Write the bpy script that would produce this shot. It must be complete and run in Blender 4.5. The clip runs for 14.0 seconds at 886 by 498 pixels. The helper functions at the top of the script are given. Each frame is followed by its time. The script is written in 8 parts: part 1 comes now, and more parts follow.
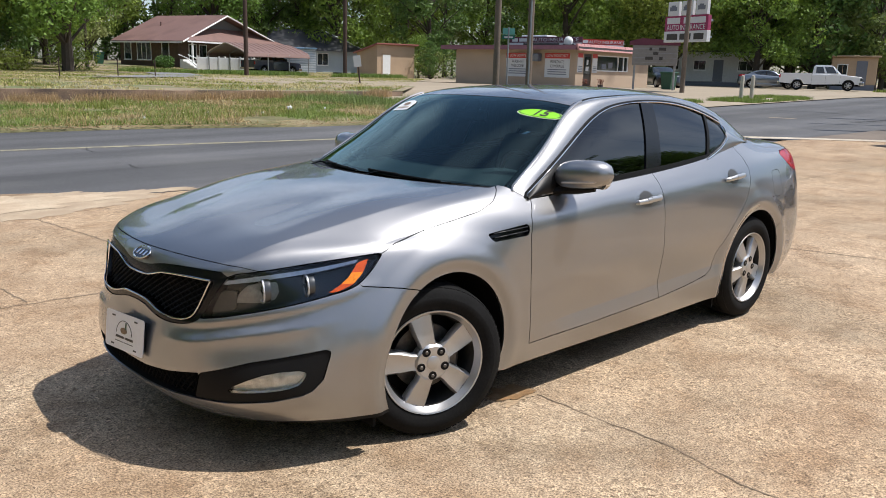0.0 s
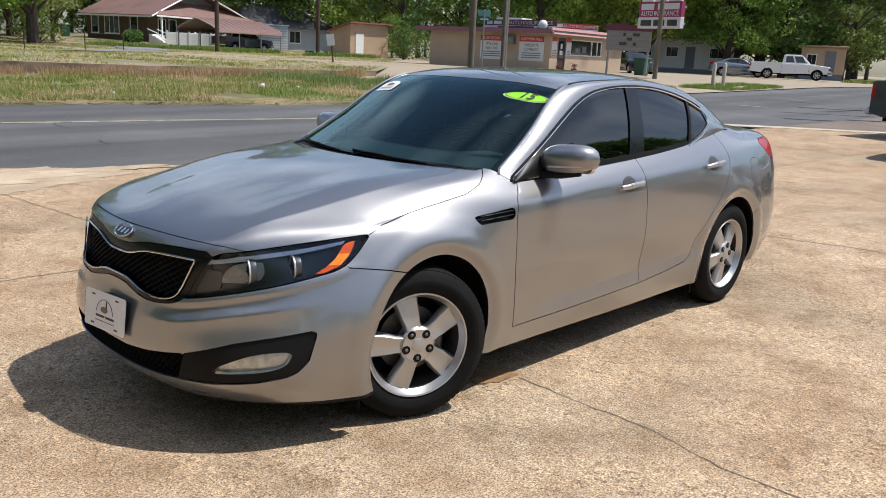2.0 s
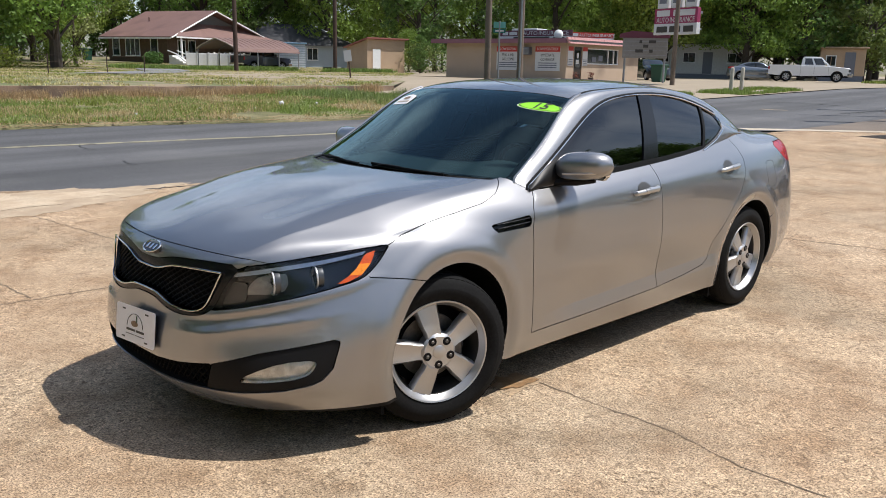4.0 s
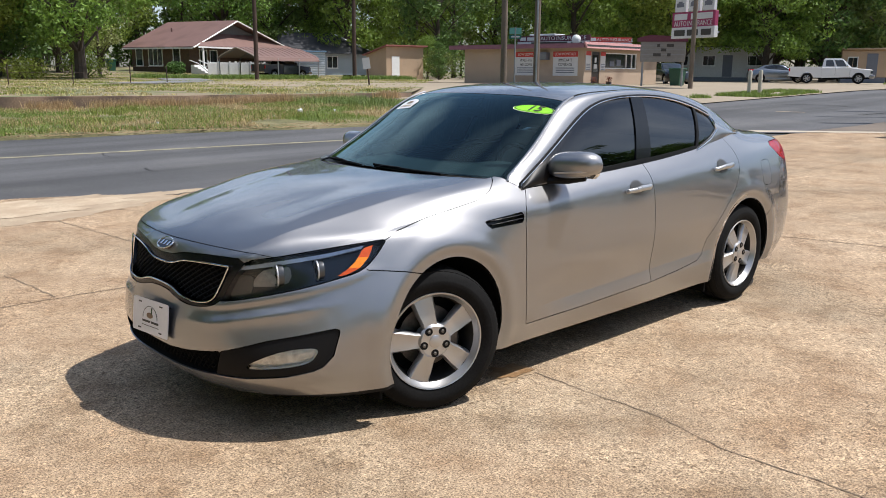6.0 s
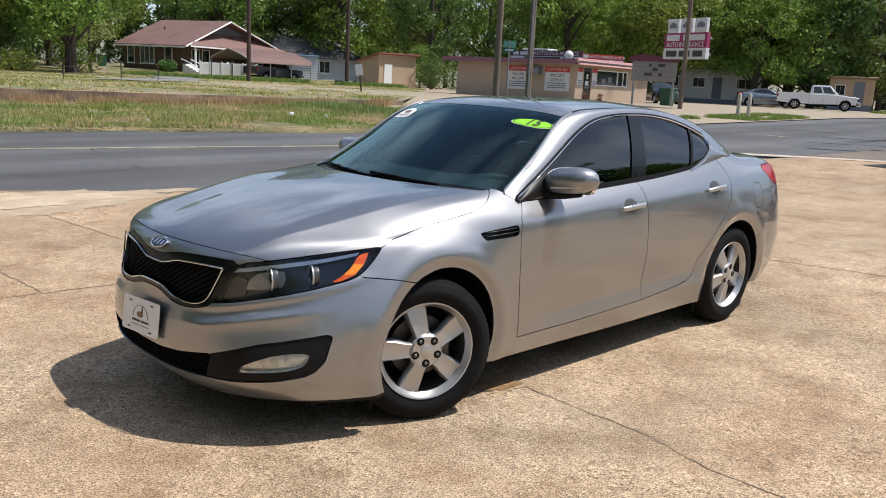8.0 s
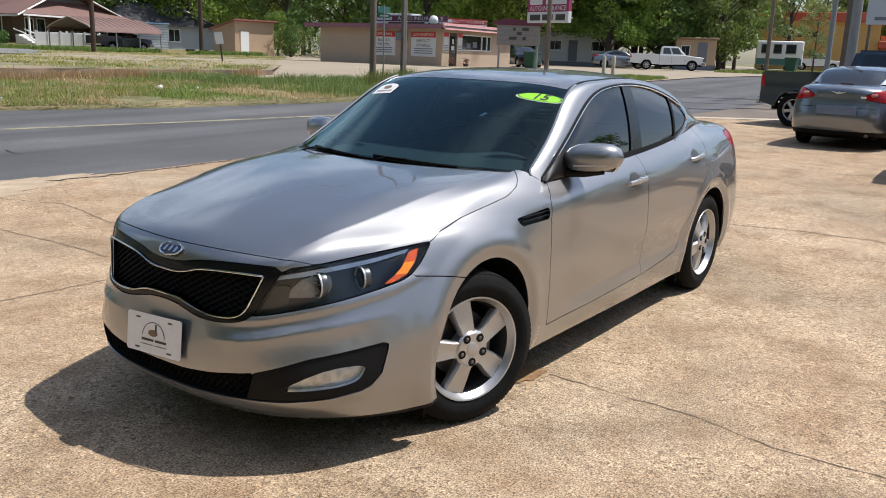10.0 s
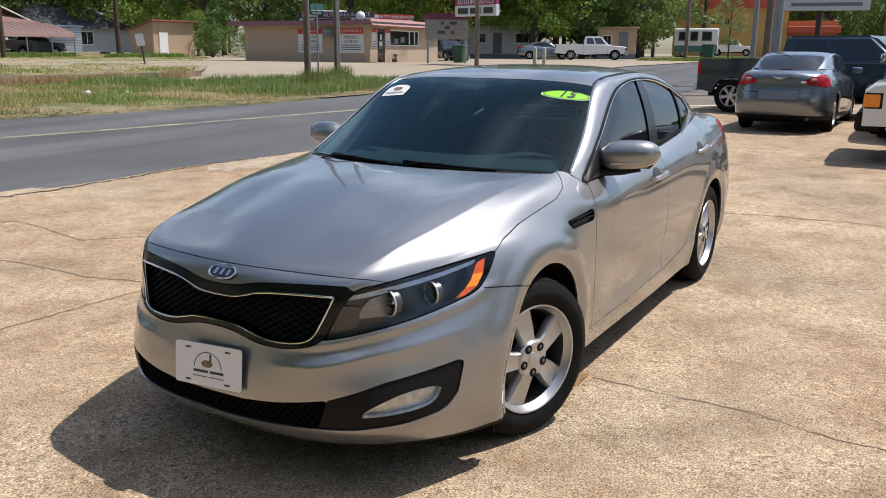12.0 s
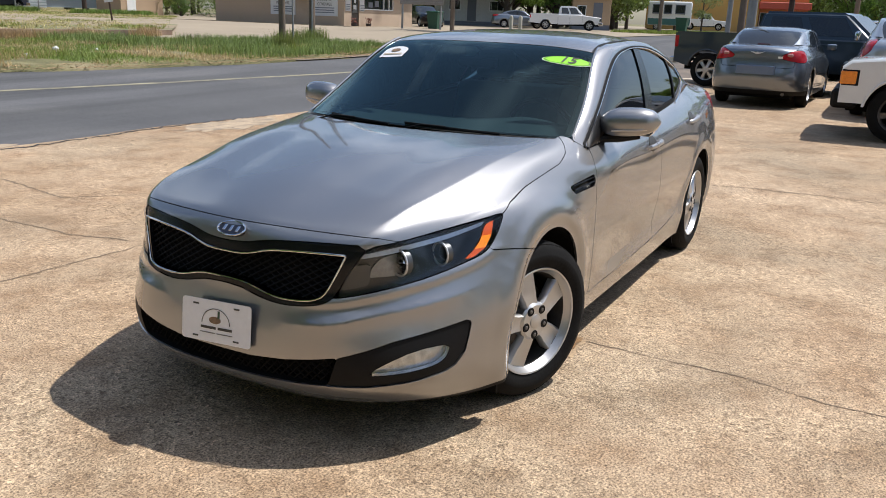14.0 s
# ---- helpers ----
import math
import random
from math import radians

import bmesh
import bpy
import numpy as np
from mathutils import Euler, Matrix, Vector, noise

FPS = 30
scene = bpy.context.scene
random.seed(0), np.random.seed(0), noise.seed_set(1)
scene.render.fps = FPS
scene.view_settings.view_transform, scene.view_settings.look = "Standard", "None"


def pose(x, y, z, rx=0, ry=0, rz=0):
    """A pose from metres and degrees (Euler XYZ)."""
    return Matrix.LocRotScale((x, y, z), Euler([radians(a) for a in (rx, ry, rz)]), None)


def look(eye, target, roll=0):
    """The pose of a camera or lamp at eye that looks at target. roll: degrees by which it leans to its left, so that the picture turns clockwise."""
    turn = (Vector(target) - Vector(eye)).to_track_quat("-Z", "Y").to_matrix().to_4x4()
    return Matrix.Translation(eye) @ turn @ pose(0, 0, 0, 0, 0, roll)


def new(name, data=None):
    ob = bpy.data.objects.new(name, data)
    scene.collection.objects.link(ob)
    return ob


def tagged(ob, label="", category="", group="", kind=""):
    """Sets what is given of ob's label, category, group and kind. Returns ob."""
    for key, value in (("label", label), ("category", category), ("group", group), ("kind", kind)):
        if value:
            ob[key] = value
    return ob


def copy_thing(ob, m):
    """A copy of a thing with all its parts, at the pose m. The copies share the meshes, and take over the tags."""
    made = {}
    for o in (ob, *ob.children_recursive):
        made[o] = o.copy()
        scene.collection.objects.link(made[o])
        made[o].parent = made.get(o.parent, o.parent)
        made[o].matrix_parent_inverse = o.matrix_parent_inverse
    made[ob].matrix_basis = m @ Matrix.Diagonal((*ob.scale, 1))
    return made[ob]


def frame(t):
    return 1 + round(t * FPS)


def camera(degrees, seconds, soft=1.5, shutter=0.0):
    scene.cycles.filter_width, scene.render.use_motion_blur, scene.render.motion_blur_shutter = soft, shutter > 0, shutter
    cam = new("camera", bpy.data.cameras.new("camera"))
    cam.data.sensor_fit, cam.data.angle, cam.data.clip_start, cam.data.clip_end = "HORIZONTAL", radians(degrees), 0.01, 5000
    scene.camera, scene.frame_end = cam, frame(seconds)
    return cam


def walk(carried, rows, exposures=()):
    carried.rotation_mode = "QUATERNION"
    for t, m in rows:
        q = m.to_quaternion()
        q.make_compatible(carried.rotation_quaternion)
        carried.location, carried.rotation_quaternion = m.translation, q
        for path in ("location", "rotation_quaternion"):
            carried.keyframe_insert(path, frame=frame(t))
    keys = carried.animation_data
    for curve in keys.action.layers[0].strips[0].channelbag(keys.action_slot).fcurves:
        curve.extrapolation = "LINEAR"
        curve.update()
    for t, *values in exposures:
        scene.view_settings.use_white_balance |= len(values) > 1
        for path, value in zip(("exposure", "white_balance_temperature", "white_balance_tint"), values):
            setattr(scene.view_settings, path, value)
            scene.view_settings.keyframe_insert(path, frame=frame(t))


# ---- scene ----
cam = camera(56.8, 14.0, 0.9)
PATH = [
    (0, (-2.271, -3.232, 1.534), (-0.912, -1.827, 1.11), 1.5),
    (0.5, (-2.31, -3.155, 1.533), (-0.924, -1.781, 1.096), 1.8),
    (1, (-2.308, -3.156, 1.529), (-0.907, -1.804, 1.07), 1.8),
    (1.5, (-2.302, -3.176, 1.528), (-0.898, -1.83, 1.06), 2.2),
    (2, (-2.309, -3.173, 1.53), (-0.904, -1.827, 1.066), 2.8),
    (2.5, (-2.323, -3.155, 1.526), (-0.924, -1.801, 1.07), 2.9),
    (3, (-2.333, -3.133, 1.536), (-0.935, -1.777, 1.08), 2.1),
    (5.5, (-2.409, -3.464, 1.529), (-1.068, -2.039, 1.115), 0.4),
    (6, (-2.421, -3.471, 1.53), (-1.084, -2.045, 1.107), 0.4),
    (6.5, (-2.417, -3.461, 1.526), (-1.081, -2.045, 1.069), 1.0),
    (7, (-2.428, -3.466, 1.521), (-1.079, -2.06, 1.07), 1.4),
    (7.5, (-2.443, -3.459, 1.533), (-1.086, -2.049, 1.12), 2.1),
    (8, (-2.454, -3.436, 1.531), (-1.087, -2.032, 1.132), 2.9),
    (8.2, (-2.465, -3.412, 1.531), (-1.081, -2.024, 1.135), 3.1),
    (10.3, (-2.825, -2.53, 1.543), (-1.223, -1.427, 1.077), 1.9),
    (10.5, (-2.867, -2.458, 1.547), (-1.25, -1.376, 1.085), 1.9),
    (11, (-2.848, -2.33, 1.55), (-1.206, -1.278, 1.105), 1.1),
    (11.5, (-2.834, -2.229, 1.548), (-1.176, -1.205, 1.098), 0.6),
    (12, (-2.899, -2.147, 1.552), (-1.23, -1.151, 1.08), 0.4),
    (12.5, (-2.931, -2.117, 1.552), (-1.247, -1.144, 1.085), 0.5),
    (13, (-2.934, -2.103, 1.54), (-1.249, -1.14, 1.057), 0.6),
    (13.5, (-2.943, -2.083, 1.53), (-1.261, -1.135, 1.009), 1.5),
    (14, (-2.993, -2.03, 1.527), (-1.301, -1.112, 0.982), 2.1),
]
walk(cam, [(t, look(eye, target, roll)) for t, eye, target, roll in PATH])

# ---- light ----
SUN_TO = Vector((0.39, -0.37, 1.0)).normalized()
world = bpy.data.worlds.new("sky")
scene.world = world
world.use_nodes = True
wn = world.node_tree
wn.nodes.clear()
sky = wn.nodes.new("ShaderNodeTexSky")
sky.sky_type = "NISHITA"
sky.sun_disc = False
sky.sun_elevation = math.asin(SUN_TO.z)
sky.sun_rotation = math.atan2(SUN_TO.x, SUN_TO.y)
sky.air_density, sky.dust_density, sky.ozone_density = 1.0, 1.2, 2.0
bg = wn.nodes.new("ShaderNodeBackground")
bg.inputs["Strength"].default_value = 0.126
wo = wn.nodes.new("ShaderNodeOutputWorld")
# thin fair-weather cloud, as the glass mirrors it
tcw, cloud, cover, veil = wn.nodes.new("ShaderNodeTexCoord"), wn.nodes.new("ShaderNodeTexNoise"), wn.nodes.new("ShaderNodeMapRange"), wn.nodes.new("ShaderNodeMix")
stretch = wn.nodes.new("ShaderNodeMapping")
stretch.inputs["Rotation"].default_value = (0.3, 0.2, 0.6)
stretch.inputs["Scale"].default_value = (1.0, 2.6, 2.2)
cloud.inputs["Scale"].default_value, cloud.inputs["Detail"].default_value = 1.7, 7
cover.inputs["From Min"].default_value, cover.inputs["From Max"].default_value = 0.50, 0.76
cover.inputs["To Max"].default_value = 0.75
veil.data_type = "RGBA"
veil.inputs["B"].default_value = (10.0, 11.0, 12.6, 1)
wn.links.new(tcw.outputs["Generated"], stretch.inputs["Vector"])
wn.links.new(stretch.outputs[0], cloud.inputs["Vector"])
wn.links.new(cloud.outputs[0], cover.inputs["Value"])
wn.links.new(cover.outputs[0], veil.inputs["Factor"])
wn.links.new(sky.outputs[0], veil.inputs["A"])
wn.links.new(veil.outputs["Result"], bg.inputs[0])
wn.links.new(bg.outputs[0], wo.inputs[0])
sun = new("sun", bpy.data.lights.new("sun", "SUN"))
sun.data.energy, sun.data.angle, sun.data.color = 4.85, radians(0.53), (1.0, 0.97, 0.935)
sun.matrix_world = look(SUN_TO * 60, (0, 0, 0))
scene.view_settings.exposure = 0.04

# ---- materials ----
MATS = {}


def mat(name, color, rough=0.6, metal=0.0, vary=0.15, scale=6.0, fine=60.0, bump=0.0, coat=0.0, spec=0.5, rnd=0.0, stain=None, emit=0.0):
    """A surface with colour variation at two scales, relief and roughness changes."""
    if name in MATS:
        return MATS[name]
    m = bpy.data.materials.new(name)
    m.use_nodes = True
    nt = m.node_tree
    p = nt.nodes["Principled BSDF"]
    p.inputs["Roughness"].default_value, p.inputs["Metallic"].default_value = rough, metal
    p.inputs["Coat Weight"].default_value, p.inputs["Coat Roughness"].default_value = coat, 0.04
    p.inputs["Specular IOR Level"].default_value = spec
    tc = nt.nodes.new("ShaderNodeTexCoord")
    big, small = nt.nodes.new("ShaderNodeTexNoise"), nt.nodes.new("ShaderNodeTexNoise")
    big.inputs["Scale"].default_value, small.inputs["Scale"].default_value = scale, fine
    big.inputs["Detail"].default_value, small.inputs["Detail"].default_value = 4, 3
    for n in (big, small):
        nt.links.new(tc.outputs["Object"], n.inputs["Vector"])
    add = nt.nodes.new("ShaderNodeMath")
    add.operation = "ADD"
    nt.links.new(big.outputs[0], add.inputs[0])
    nt.links.new(small.outputs[0], add.inputs[1])
    mr = nt.nodes.new("ShaderNodeMapRange")
    mr.inputs["From Min"].default_value, mr.inputs["From Max"].default_value = 0.6, 1.4
    mr.inputs["To Min"].default_value, mr.inputs["To Max"].default_value = 1 - vary, 1 + vary
    nt.links.new(add.outputs[0], mr.inputs["Value"])
    last = mr.outputs[0]
    if rnd:
        oi = nt.nodes.new("ShaderNodeObjectInfo")
        m2 = nt.nodes.new("ShaderNodeMapRange")
        m2.inputs["To Min"].default_value, m2.inputs["To Max"].default_value = 1 - rnd, 1 + rnd
        nt.links.new(oi.outputs["Random"], m2.inputs["Value"])
        mm = nt.nodes.new("ShaderNodeMath")
        mm.operation = "MULTIPLY"
        nt.links.new(last, mm.inputs[0])
        nt.links.new(m2.outputs[0], mm.inputs[1])
        last = mm.outputs[0]
    sc = nt.nodes.new("ShaderNodeVectorMath")
    sc.operation = "SCALE"
    sc.inputs[0].default_value = color[:3]
    nt.links.new(last, sc.inputs["Scale"])
    col = sc.outputs[0]
    if stain:
        s_col, s_scale, s_lo, s_hi = stain
        sn = nt.nodes.new("ShaderNodeTexNoise")
        sn.inputs["Scale"].default_value, sn.inputs["Detail"].default_value = s_scale, 5
        nt.links.new(tc.outputs["Object"], sn.inputs["Vector"])
        sr = nt.nodes.new("ShaderNodeMapRange")
        sr.inputs["From Min"].default_value, sr.inputs["From Max"].default_value = s_lo, s_hi
        nt.links.new(sn.outputs[0], sr.inputs["Value"])
        mx = nt.nodes.new("ShaderNodeMix")
        mx.data_type = "RGBA"
        nt.links.new(sr.outputs[0], mx.inputs["Factor"])
        nt.links.new(col, mx.inputs["A"])
        mx.inputs["B"].default_value = (*s_col, 1)
        col = mx.outputs["Result"]
    nt.links.new(col, p.inputs["Base Color"])
    if bump:
        b = nt.nodes.new("ShaderNodeBump")
        b.inputs["Strength"].default_value, b.inputs["Distance"].default_value = 0.6, bump
        nt.links.new(small.outputs[0], b.inputs["Height"])
        nt.links.new(b.outputs[0], p.inputs["Normal"])
    if emit:
        p.inputs["Emission Color"].default_value, p.inputs["Emission Strength"].default_value = (*color[:3], 1), emit
    MATS[name] = m
    return m


def glass_mat(name, tint, rough=0.0, ior=1.5, mirror=(1, 1, 1)):
    """A thin pane: tinted see-through with a mirror layer that grows at grazing angles."""
    if name in MATS:
        return MATS[name]
    m = bpy.data.materials.new(name)
    m.use_nodes = True
    nt = m.node_tree
    nt.nodes.clear()
    out, mix = nt.nodes.new("ShaderNodeOutputMaterial"), nt.nodes.new("ShaderNodeMixShader")
    tr, gl, fr = nt.nodes.new("ShaderNodeBsdfTransparent"), nt.nodes.new("ShaderNodeBsdfGlossy"), nt.nodes.new("ShaderNodeFresnel")
    tr.inputs[0].default_value = (*tint, 1)
    gl.inputs["Color"].default_value = (*mirror, 1)
    gl.inputs["Roughness"].default_value = rough
    fr.inputs["IOR"].default_value = ior
    nt.links.new(fr.outputs[0], mix.inputs[0])
    nt.links.new(tr.outputs[0], mix.inputs[1])
    nt.links.new(gl.outputs[0], mix.inputs[2])
    nt.links.new(mix.outputs[0], out.inputs[0])
    MATS[name] = m
    return m


def paint(name, color, metal=0.85, rough=0.36, flake=0.05, wide=0.0):
    """Metallic car paint under clear lacquer: flakes that spread the light, in two widths."""
    m = mat(name, color, rough, metal, vary=flake, scale=1.5, fine=900, coat=1.0)
    nt = m.node_tree
    p = nt.nodes["Principled BSDF"]
    p.inputs["Coat IOR"].default_value = 1.5
    if wide:
        q, mix, out = nt.nodes.new("ShaderNodeBsdfPrincipled"), nt.nodes.new("ShaderNodeMixShader"), nt.nodes["Material Output"]
        for key in ("Metallic", "Coat Weight", "Coat Roughness", "Coat IOR"):
            q.inputs[key].default_value = p.inputs[key].default_value
        q.inputs["Roughness"].default_value = 0.55
        nt.links.new(p.inputs["Base Color"].links[0].from_socket, q.inputs["Base Color"])
        mix.inputs[0].default_value = wide
        nt.links.new(p.outputs[0], mix.inputs[1])
        nt.links.new(q.outputs[0], mix.inputs[2])
        nt.links.new(mix.outputs[0], out.inputs[0])
    return m


def concrete_mat():
    m = bpy.data.materials.new("aggregate_concrete")
    m.use_nodes = True
    nt = m.node_tree
    p = nt.nodes["Principled BSDF"]
    tc = nt.nodes.new("ShaderNodeTexCoord")

    def noise_node(scale, detail=4, rough=0.55):
        n = nt.nodes.new("ShaderNodeTexNoise")
        n.inputs["Scale"].default_value, n.inputs["Detail"].default_value, n.inputs["Roughness"].default_value = scale, detail, rough
        nt.links.new(tc.outputs["Object"], n.inputs["Vector"])
        return n.outputs[0]

    def ramp(value, stops):
        r = nt.nodes.new("ShaderNodeValToRGB")
        while len(r.color_ramp.elements) < len(stops):
            r.color_ramp.elements.new(0.5)
        for e, (pos, c) in zip(r.color_ramp.elements, stops):
            e.position, e.color = pos, (*c, 1)
        nt.links.new(value, r.inputs[0])
        return r.outputs[0]

    def mixc(fac, a, b, mode="MIX"):
        x = nt.nodes.new("ShaderNodeMix")
        x.data_type, x.blend_type = "RGBA", mode
        for src, key in ((fac, "Factor"), (a, "A"), (b, "B")):
            if isinstance(src, (float, int)):
                x.inputs[key].default_value = src
            elif isinstance(src, tuple):
                x.inputs[key].default_value = (*src, 1)
            else:
                nt.links.new(src, x.inputs[key])
        return x.outputs["Result"]

    base = ramp(noise_node(0.55, 6, 0.6), [(0.30, (0.375, 0.274, 0.180)), (0.5, (0.44, 0.333, 0.228)), (0.70, (0.53, 0.42, 0.305))])
    stain = ramp(noise_node(2.3, 6, 0.65), [(0.36, (0.66, 0.58, 0.50)), (0.54, (1, 1, 1))])
    base = mixc(0.75, base, stain, "MULTIPLY")
    pebble = nt.nodes.new("ShaderNodeTexVoronoi")
    pebble.inputs["Scale"].default_value = 62
    nt.links.new(tc.outputs["Object"], pebble.inputs["Vector"])
    peb = ramp(pebble.outputs["Color"], [(0.0, (0.34, 0.27, 0.21)), (0.35, (0.90, 0.86, 0.80)), (0.7, (1.1, 1.06, 1.0)), (1.0, (1.6, 1.52, 1.42))])
    wear = ramp(noise_node(1.1, 5, 0.6), [(0.38, (0.35, 0.35, 0.35)), (0.60, (1, 1, 1))])
    col = mixc(wear, base, mixc(1.0, base, peb, "MULTIPLY"))
    grit = ramp(noise_node(112, 4, 0.72), [(0.36, (0.25, 0.205, 0.17)), (0.49, (0.95, 0.94, 0.93)), (0.64, (1.60, 1.56, 1.49))])
    blot = ramp(noise_node(14, 5, 0.7), [(0.38, (0.70, 0.64, 0.57)), (0.56, (1.05, 1.05, 1.04))])
    col = mixc(0.4, col, blot, "MULTIPLY")
    col = mixc(1.0, col, grit, "MULTIPLY")
    pits = ramp(noise_node(75, 2, 0.5), [(0.30, (0.42, 0.37, 0.32)), (0.40, (1.0, 1.0, 1.0))])
    col = mixc(0.6, col, pits, "MULTIPLY")
    speck = nt.nodes.new("ShaderNodeTexVoronoi")
    speck.inputs["Scale"].default_value = 135
    nt.links.new(tc.outputs["Object"], speck.inputs["Vector"])
    dots = ramp(speck.outputs["Distance"], [(0.16, (0.25, 0.22, 0.19)), (0.30, (1.0, 1.0, 1.0))])
    where = ramp(noise_node(1.7, 5, 0.65), [(0.40, (0.15, 0.15, 0.15)), (0.58, (1, 1, 1))])
    col = mixc(where, col, mixc(1.0, col, dots, "MULTIPLY"))
    grey = ramp(noise_node(0.42, 4, 0.6), [(0.48, (1.0, 1.0, 1.0)), (0.66, (0.80, 0.84, 0.86))])
    col = mixc(1.0, col, grey, "MULTIPLY")
    rust = ramp(noise_node(0.9, 3), [(0.60, (0, 0, 0)), (0.75, (0.30, 0.30, 0.30))])
    col = mixc(rust, col, (0.36, 0.21, 0.10))
    nt.links.new(col, p.inputs["Base Color"])
    p.inputs["Roughness"].default_value = 0.85
    b = nt.nodes.new("ShaderNodeBump")
    b.inputs["Strength"].default_value, b.inputs["Distance"].default_value = 0.5, 0.006
    nt.links.new(pebble.outputs["Distance"], b.inputs["Height"])
    b2 = nt.nodes.new("ShaderNodeBump")
    b2.inputs["Strength"].default_value, b2.inputs["Distance"].default_value = 0.35, 0.02
    nt.links.new(noise_node(9, 5), b2.inputs["Height"])
    nt.links.new(b.outputs[0], b2.inputs["Normal"])
    nt.links.new(b2.outputs[0], p.inputs["Normal"])
    return m


def asphalt_mat():
    """Old road surface: tracks along the road, pale polished lanes, fine stone."""
    m = mat("asphalt", (0.082, 0.081, 0.083), 0.85, vary=0.20, scale=0.5, fine=70, bump=0.004, stain=((0.115, 0.112, 0.11), 0.35, 0.52, 0.75))
    nt = m.node_tree
    p = nt.nodes["Principled BSDF"]
    tc, mp, tracks, stone = nt.nodes.new("ShaderNodeTexCoord"), nt.nodes.new("ShaderNodeMapping"), nt.nodes.new("ShaderNodeTexNoise"), nt.nodes.new("ShaderNodeTexVoronoi")
    mp.inputs["Rotation"].default_value = (0, 0, 0.20)
    mp.inputs["Scale"].default_value = (0.05, 0.85, 1.0)
    tracks.inputs["Scale"].default_value, tracks.inputs["Detail"].default_value = 1.0, 5
    stone.inputs["Scale"].default_value = 95
    nt.links.new(tc.outputs["Object"], mp.inputs["Vector"])
    nt.links.new(mp.outputs[0], tracks.inputs["Vector"])
    nt.links.new(tc.outputs["Object"], stone.inputs["Vector"])
    last = p.inputs["Base Color"].links[0].from_socket
    for src, lo, hi, a, b in ((tracks.outputs[0], 0.32, 0.68, 0.70, 1.34), (stone.outputs["Color"], 0.0, 1.0, 0.72, 1.30)):
        mr, sc = nt.nodes.new("ShaderNodeMapRange"), nt.nodes.new("ShaderNodeVectorMath")
        for key, val in (("From Min", lo), ("From Max", hi), ("To Min", a), ("To Max", b)):
            mr.inputs[key].default_value = val
        sc.operation = "SCALE"
        nt.links.new(src, mr.inputs["Value"])
        nt.links.new(last, sc.inputs[0])
        nt.links.new(mr.outputs[0], sc.inputs["Scale"])
        last = sc.outputs[0]
    nt.links.new(last, p.inputs["Base Color"])
    return m


SILVER = paint("silver_paint", (0.345, 0.345, 0.353), 1.0, 0.26, wide=0.45)
BLACK_GLOSS = mat("black_gloss", (0.006, 0.006, 0.007), 0.22, vary=0.2, coat=0.1, spec=0.3)
BLACK_TRIM = mat("black_trim", (0.007, 0.007, 0.0074), 0.55, vary=0.25, fine=200, bump=0.0006, spec=0.18)
BLACK_MATT = mat("black_matt", (0.006, 0.006, 0.006), 0.8, vary=0.3, spec=0.1)
CHROME = mat("chrome", (0.78, 0.78, 0.78), 0.10, 1.0, vary=0.05)
ALLOY = mat("alloy", (0.52, 0.52, 0.525), 0.36, 0.8, vary=0.06, fine=300, coat=0.5)
STEEL = mat("brake_steel", (0.14, 0.13, 0.12), 0.5, 0.7, vary=0.4, scale=25)
RUBBER = mat("tyre_rubber", (0.011, 0.011, 0.011), 0.75, vary=0.35, scale=9, fine=90, bump=0.001, spec=0.1)
AMBER = mat("amber_lens", (0.58, 0.085, 0.010), 0.22, vary=0.25, scale=60, fine=160, coat=0.5)
RED_LENS = mat("red_lens", (0.36, 0.008, 0.014), 0.2, vary=0.3, scale=40, fine=90, coat=0.35, spec=0.3)
LAMP_GREY = mat("lamp_bowl", (0.10, 0.105, 0.11), 0.35, 0.6, vary=0.2)
PROJECTOR = mat("projector_glass", (0.30, 0.305, 0.315), 0.12, 0.7, vary=0.2, coat=1.0)
RING_GLINT = mat("ring_glint", (0.28, 0.29, 0.30), 0.34, 0.85, vary=0.15)
REFLECTOR = mat("lamp_reflector", (0.75, 0.76, 0.78), 0.12, 1.0, vary=0.1)
CLEAR = glass_mat("clear_lens", (0.95, 0.96, 0.97), ior=1.45)
GLASS = glass_mat("tinted_windscreen", (0.28, 0.58, 0.66), ior=1.54, mirror=(0.70, 0.98, 1.0))
DARK_GLASS = glass_mat("dark_tinted_glass", (0.035, 0.042, 0.05), ior=1.68)
BG_GLASS = mat("window_glass", (0.02, 0.024, 0.028), 0.06, vary=0.2, spec=0.8)
SEAT = mat("seat_cloth", (0.20, 0.204, 0.205), 0.85, vary=0.3, fine=120, bump=0.001)
DASH = mat("dash_plastic", (0.038, 0.038, 0.037), 0.8, vary=0.15, fine=250, bump=0.0006, spec=0.1)
FACETED = mat("faceted_reflector", (0.66, 0.66, 0.64), 0.34, 0.85, vary=0.3, scale=30, fine=38, bump=0.006)
CONCRETE = concrete_mat()
ASPHALT = asphalt_mat()
YELLOW_LINE = mat("worn_yellow_paint", (0.27, 0.245, 0.165), 0.8, vary=0.35, scale=2.5, fine=30, stain=((0.14, 0.13, 0.105), 3.0, 0.50, 0.64))
WHITE_PAINT = mat("white_paint", (0.78, 0.78, 0.76), 0.5, vary=0.08)


# ---- mesh helpers ----
def thing(name, label, category, group="", kind="", at=None):
    ob = new(name)
    if at is not None:
        ob.matrix_world = at
    return tagged(ob, label, category, group, kind)


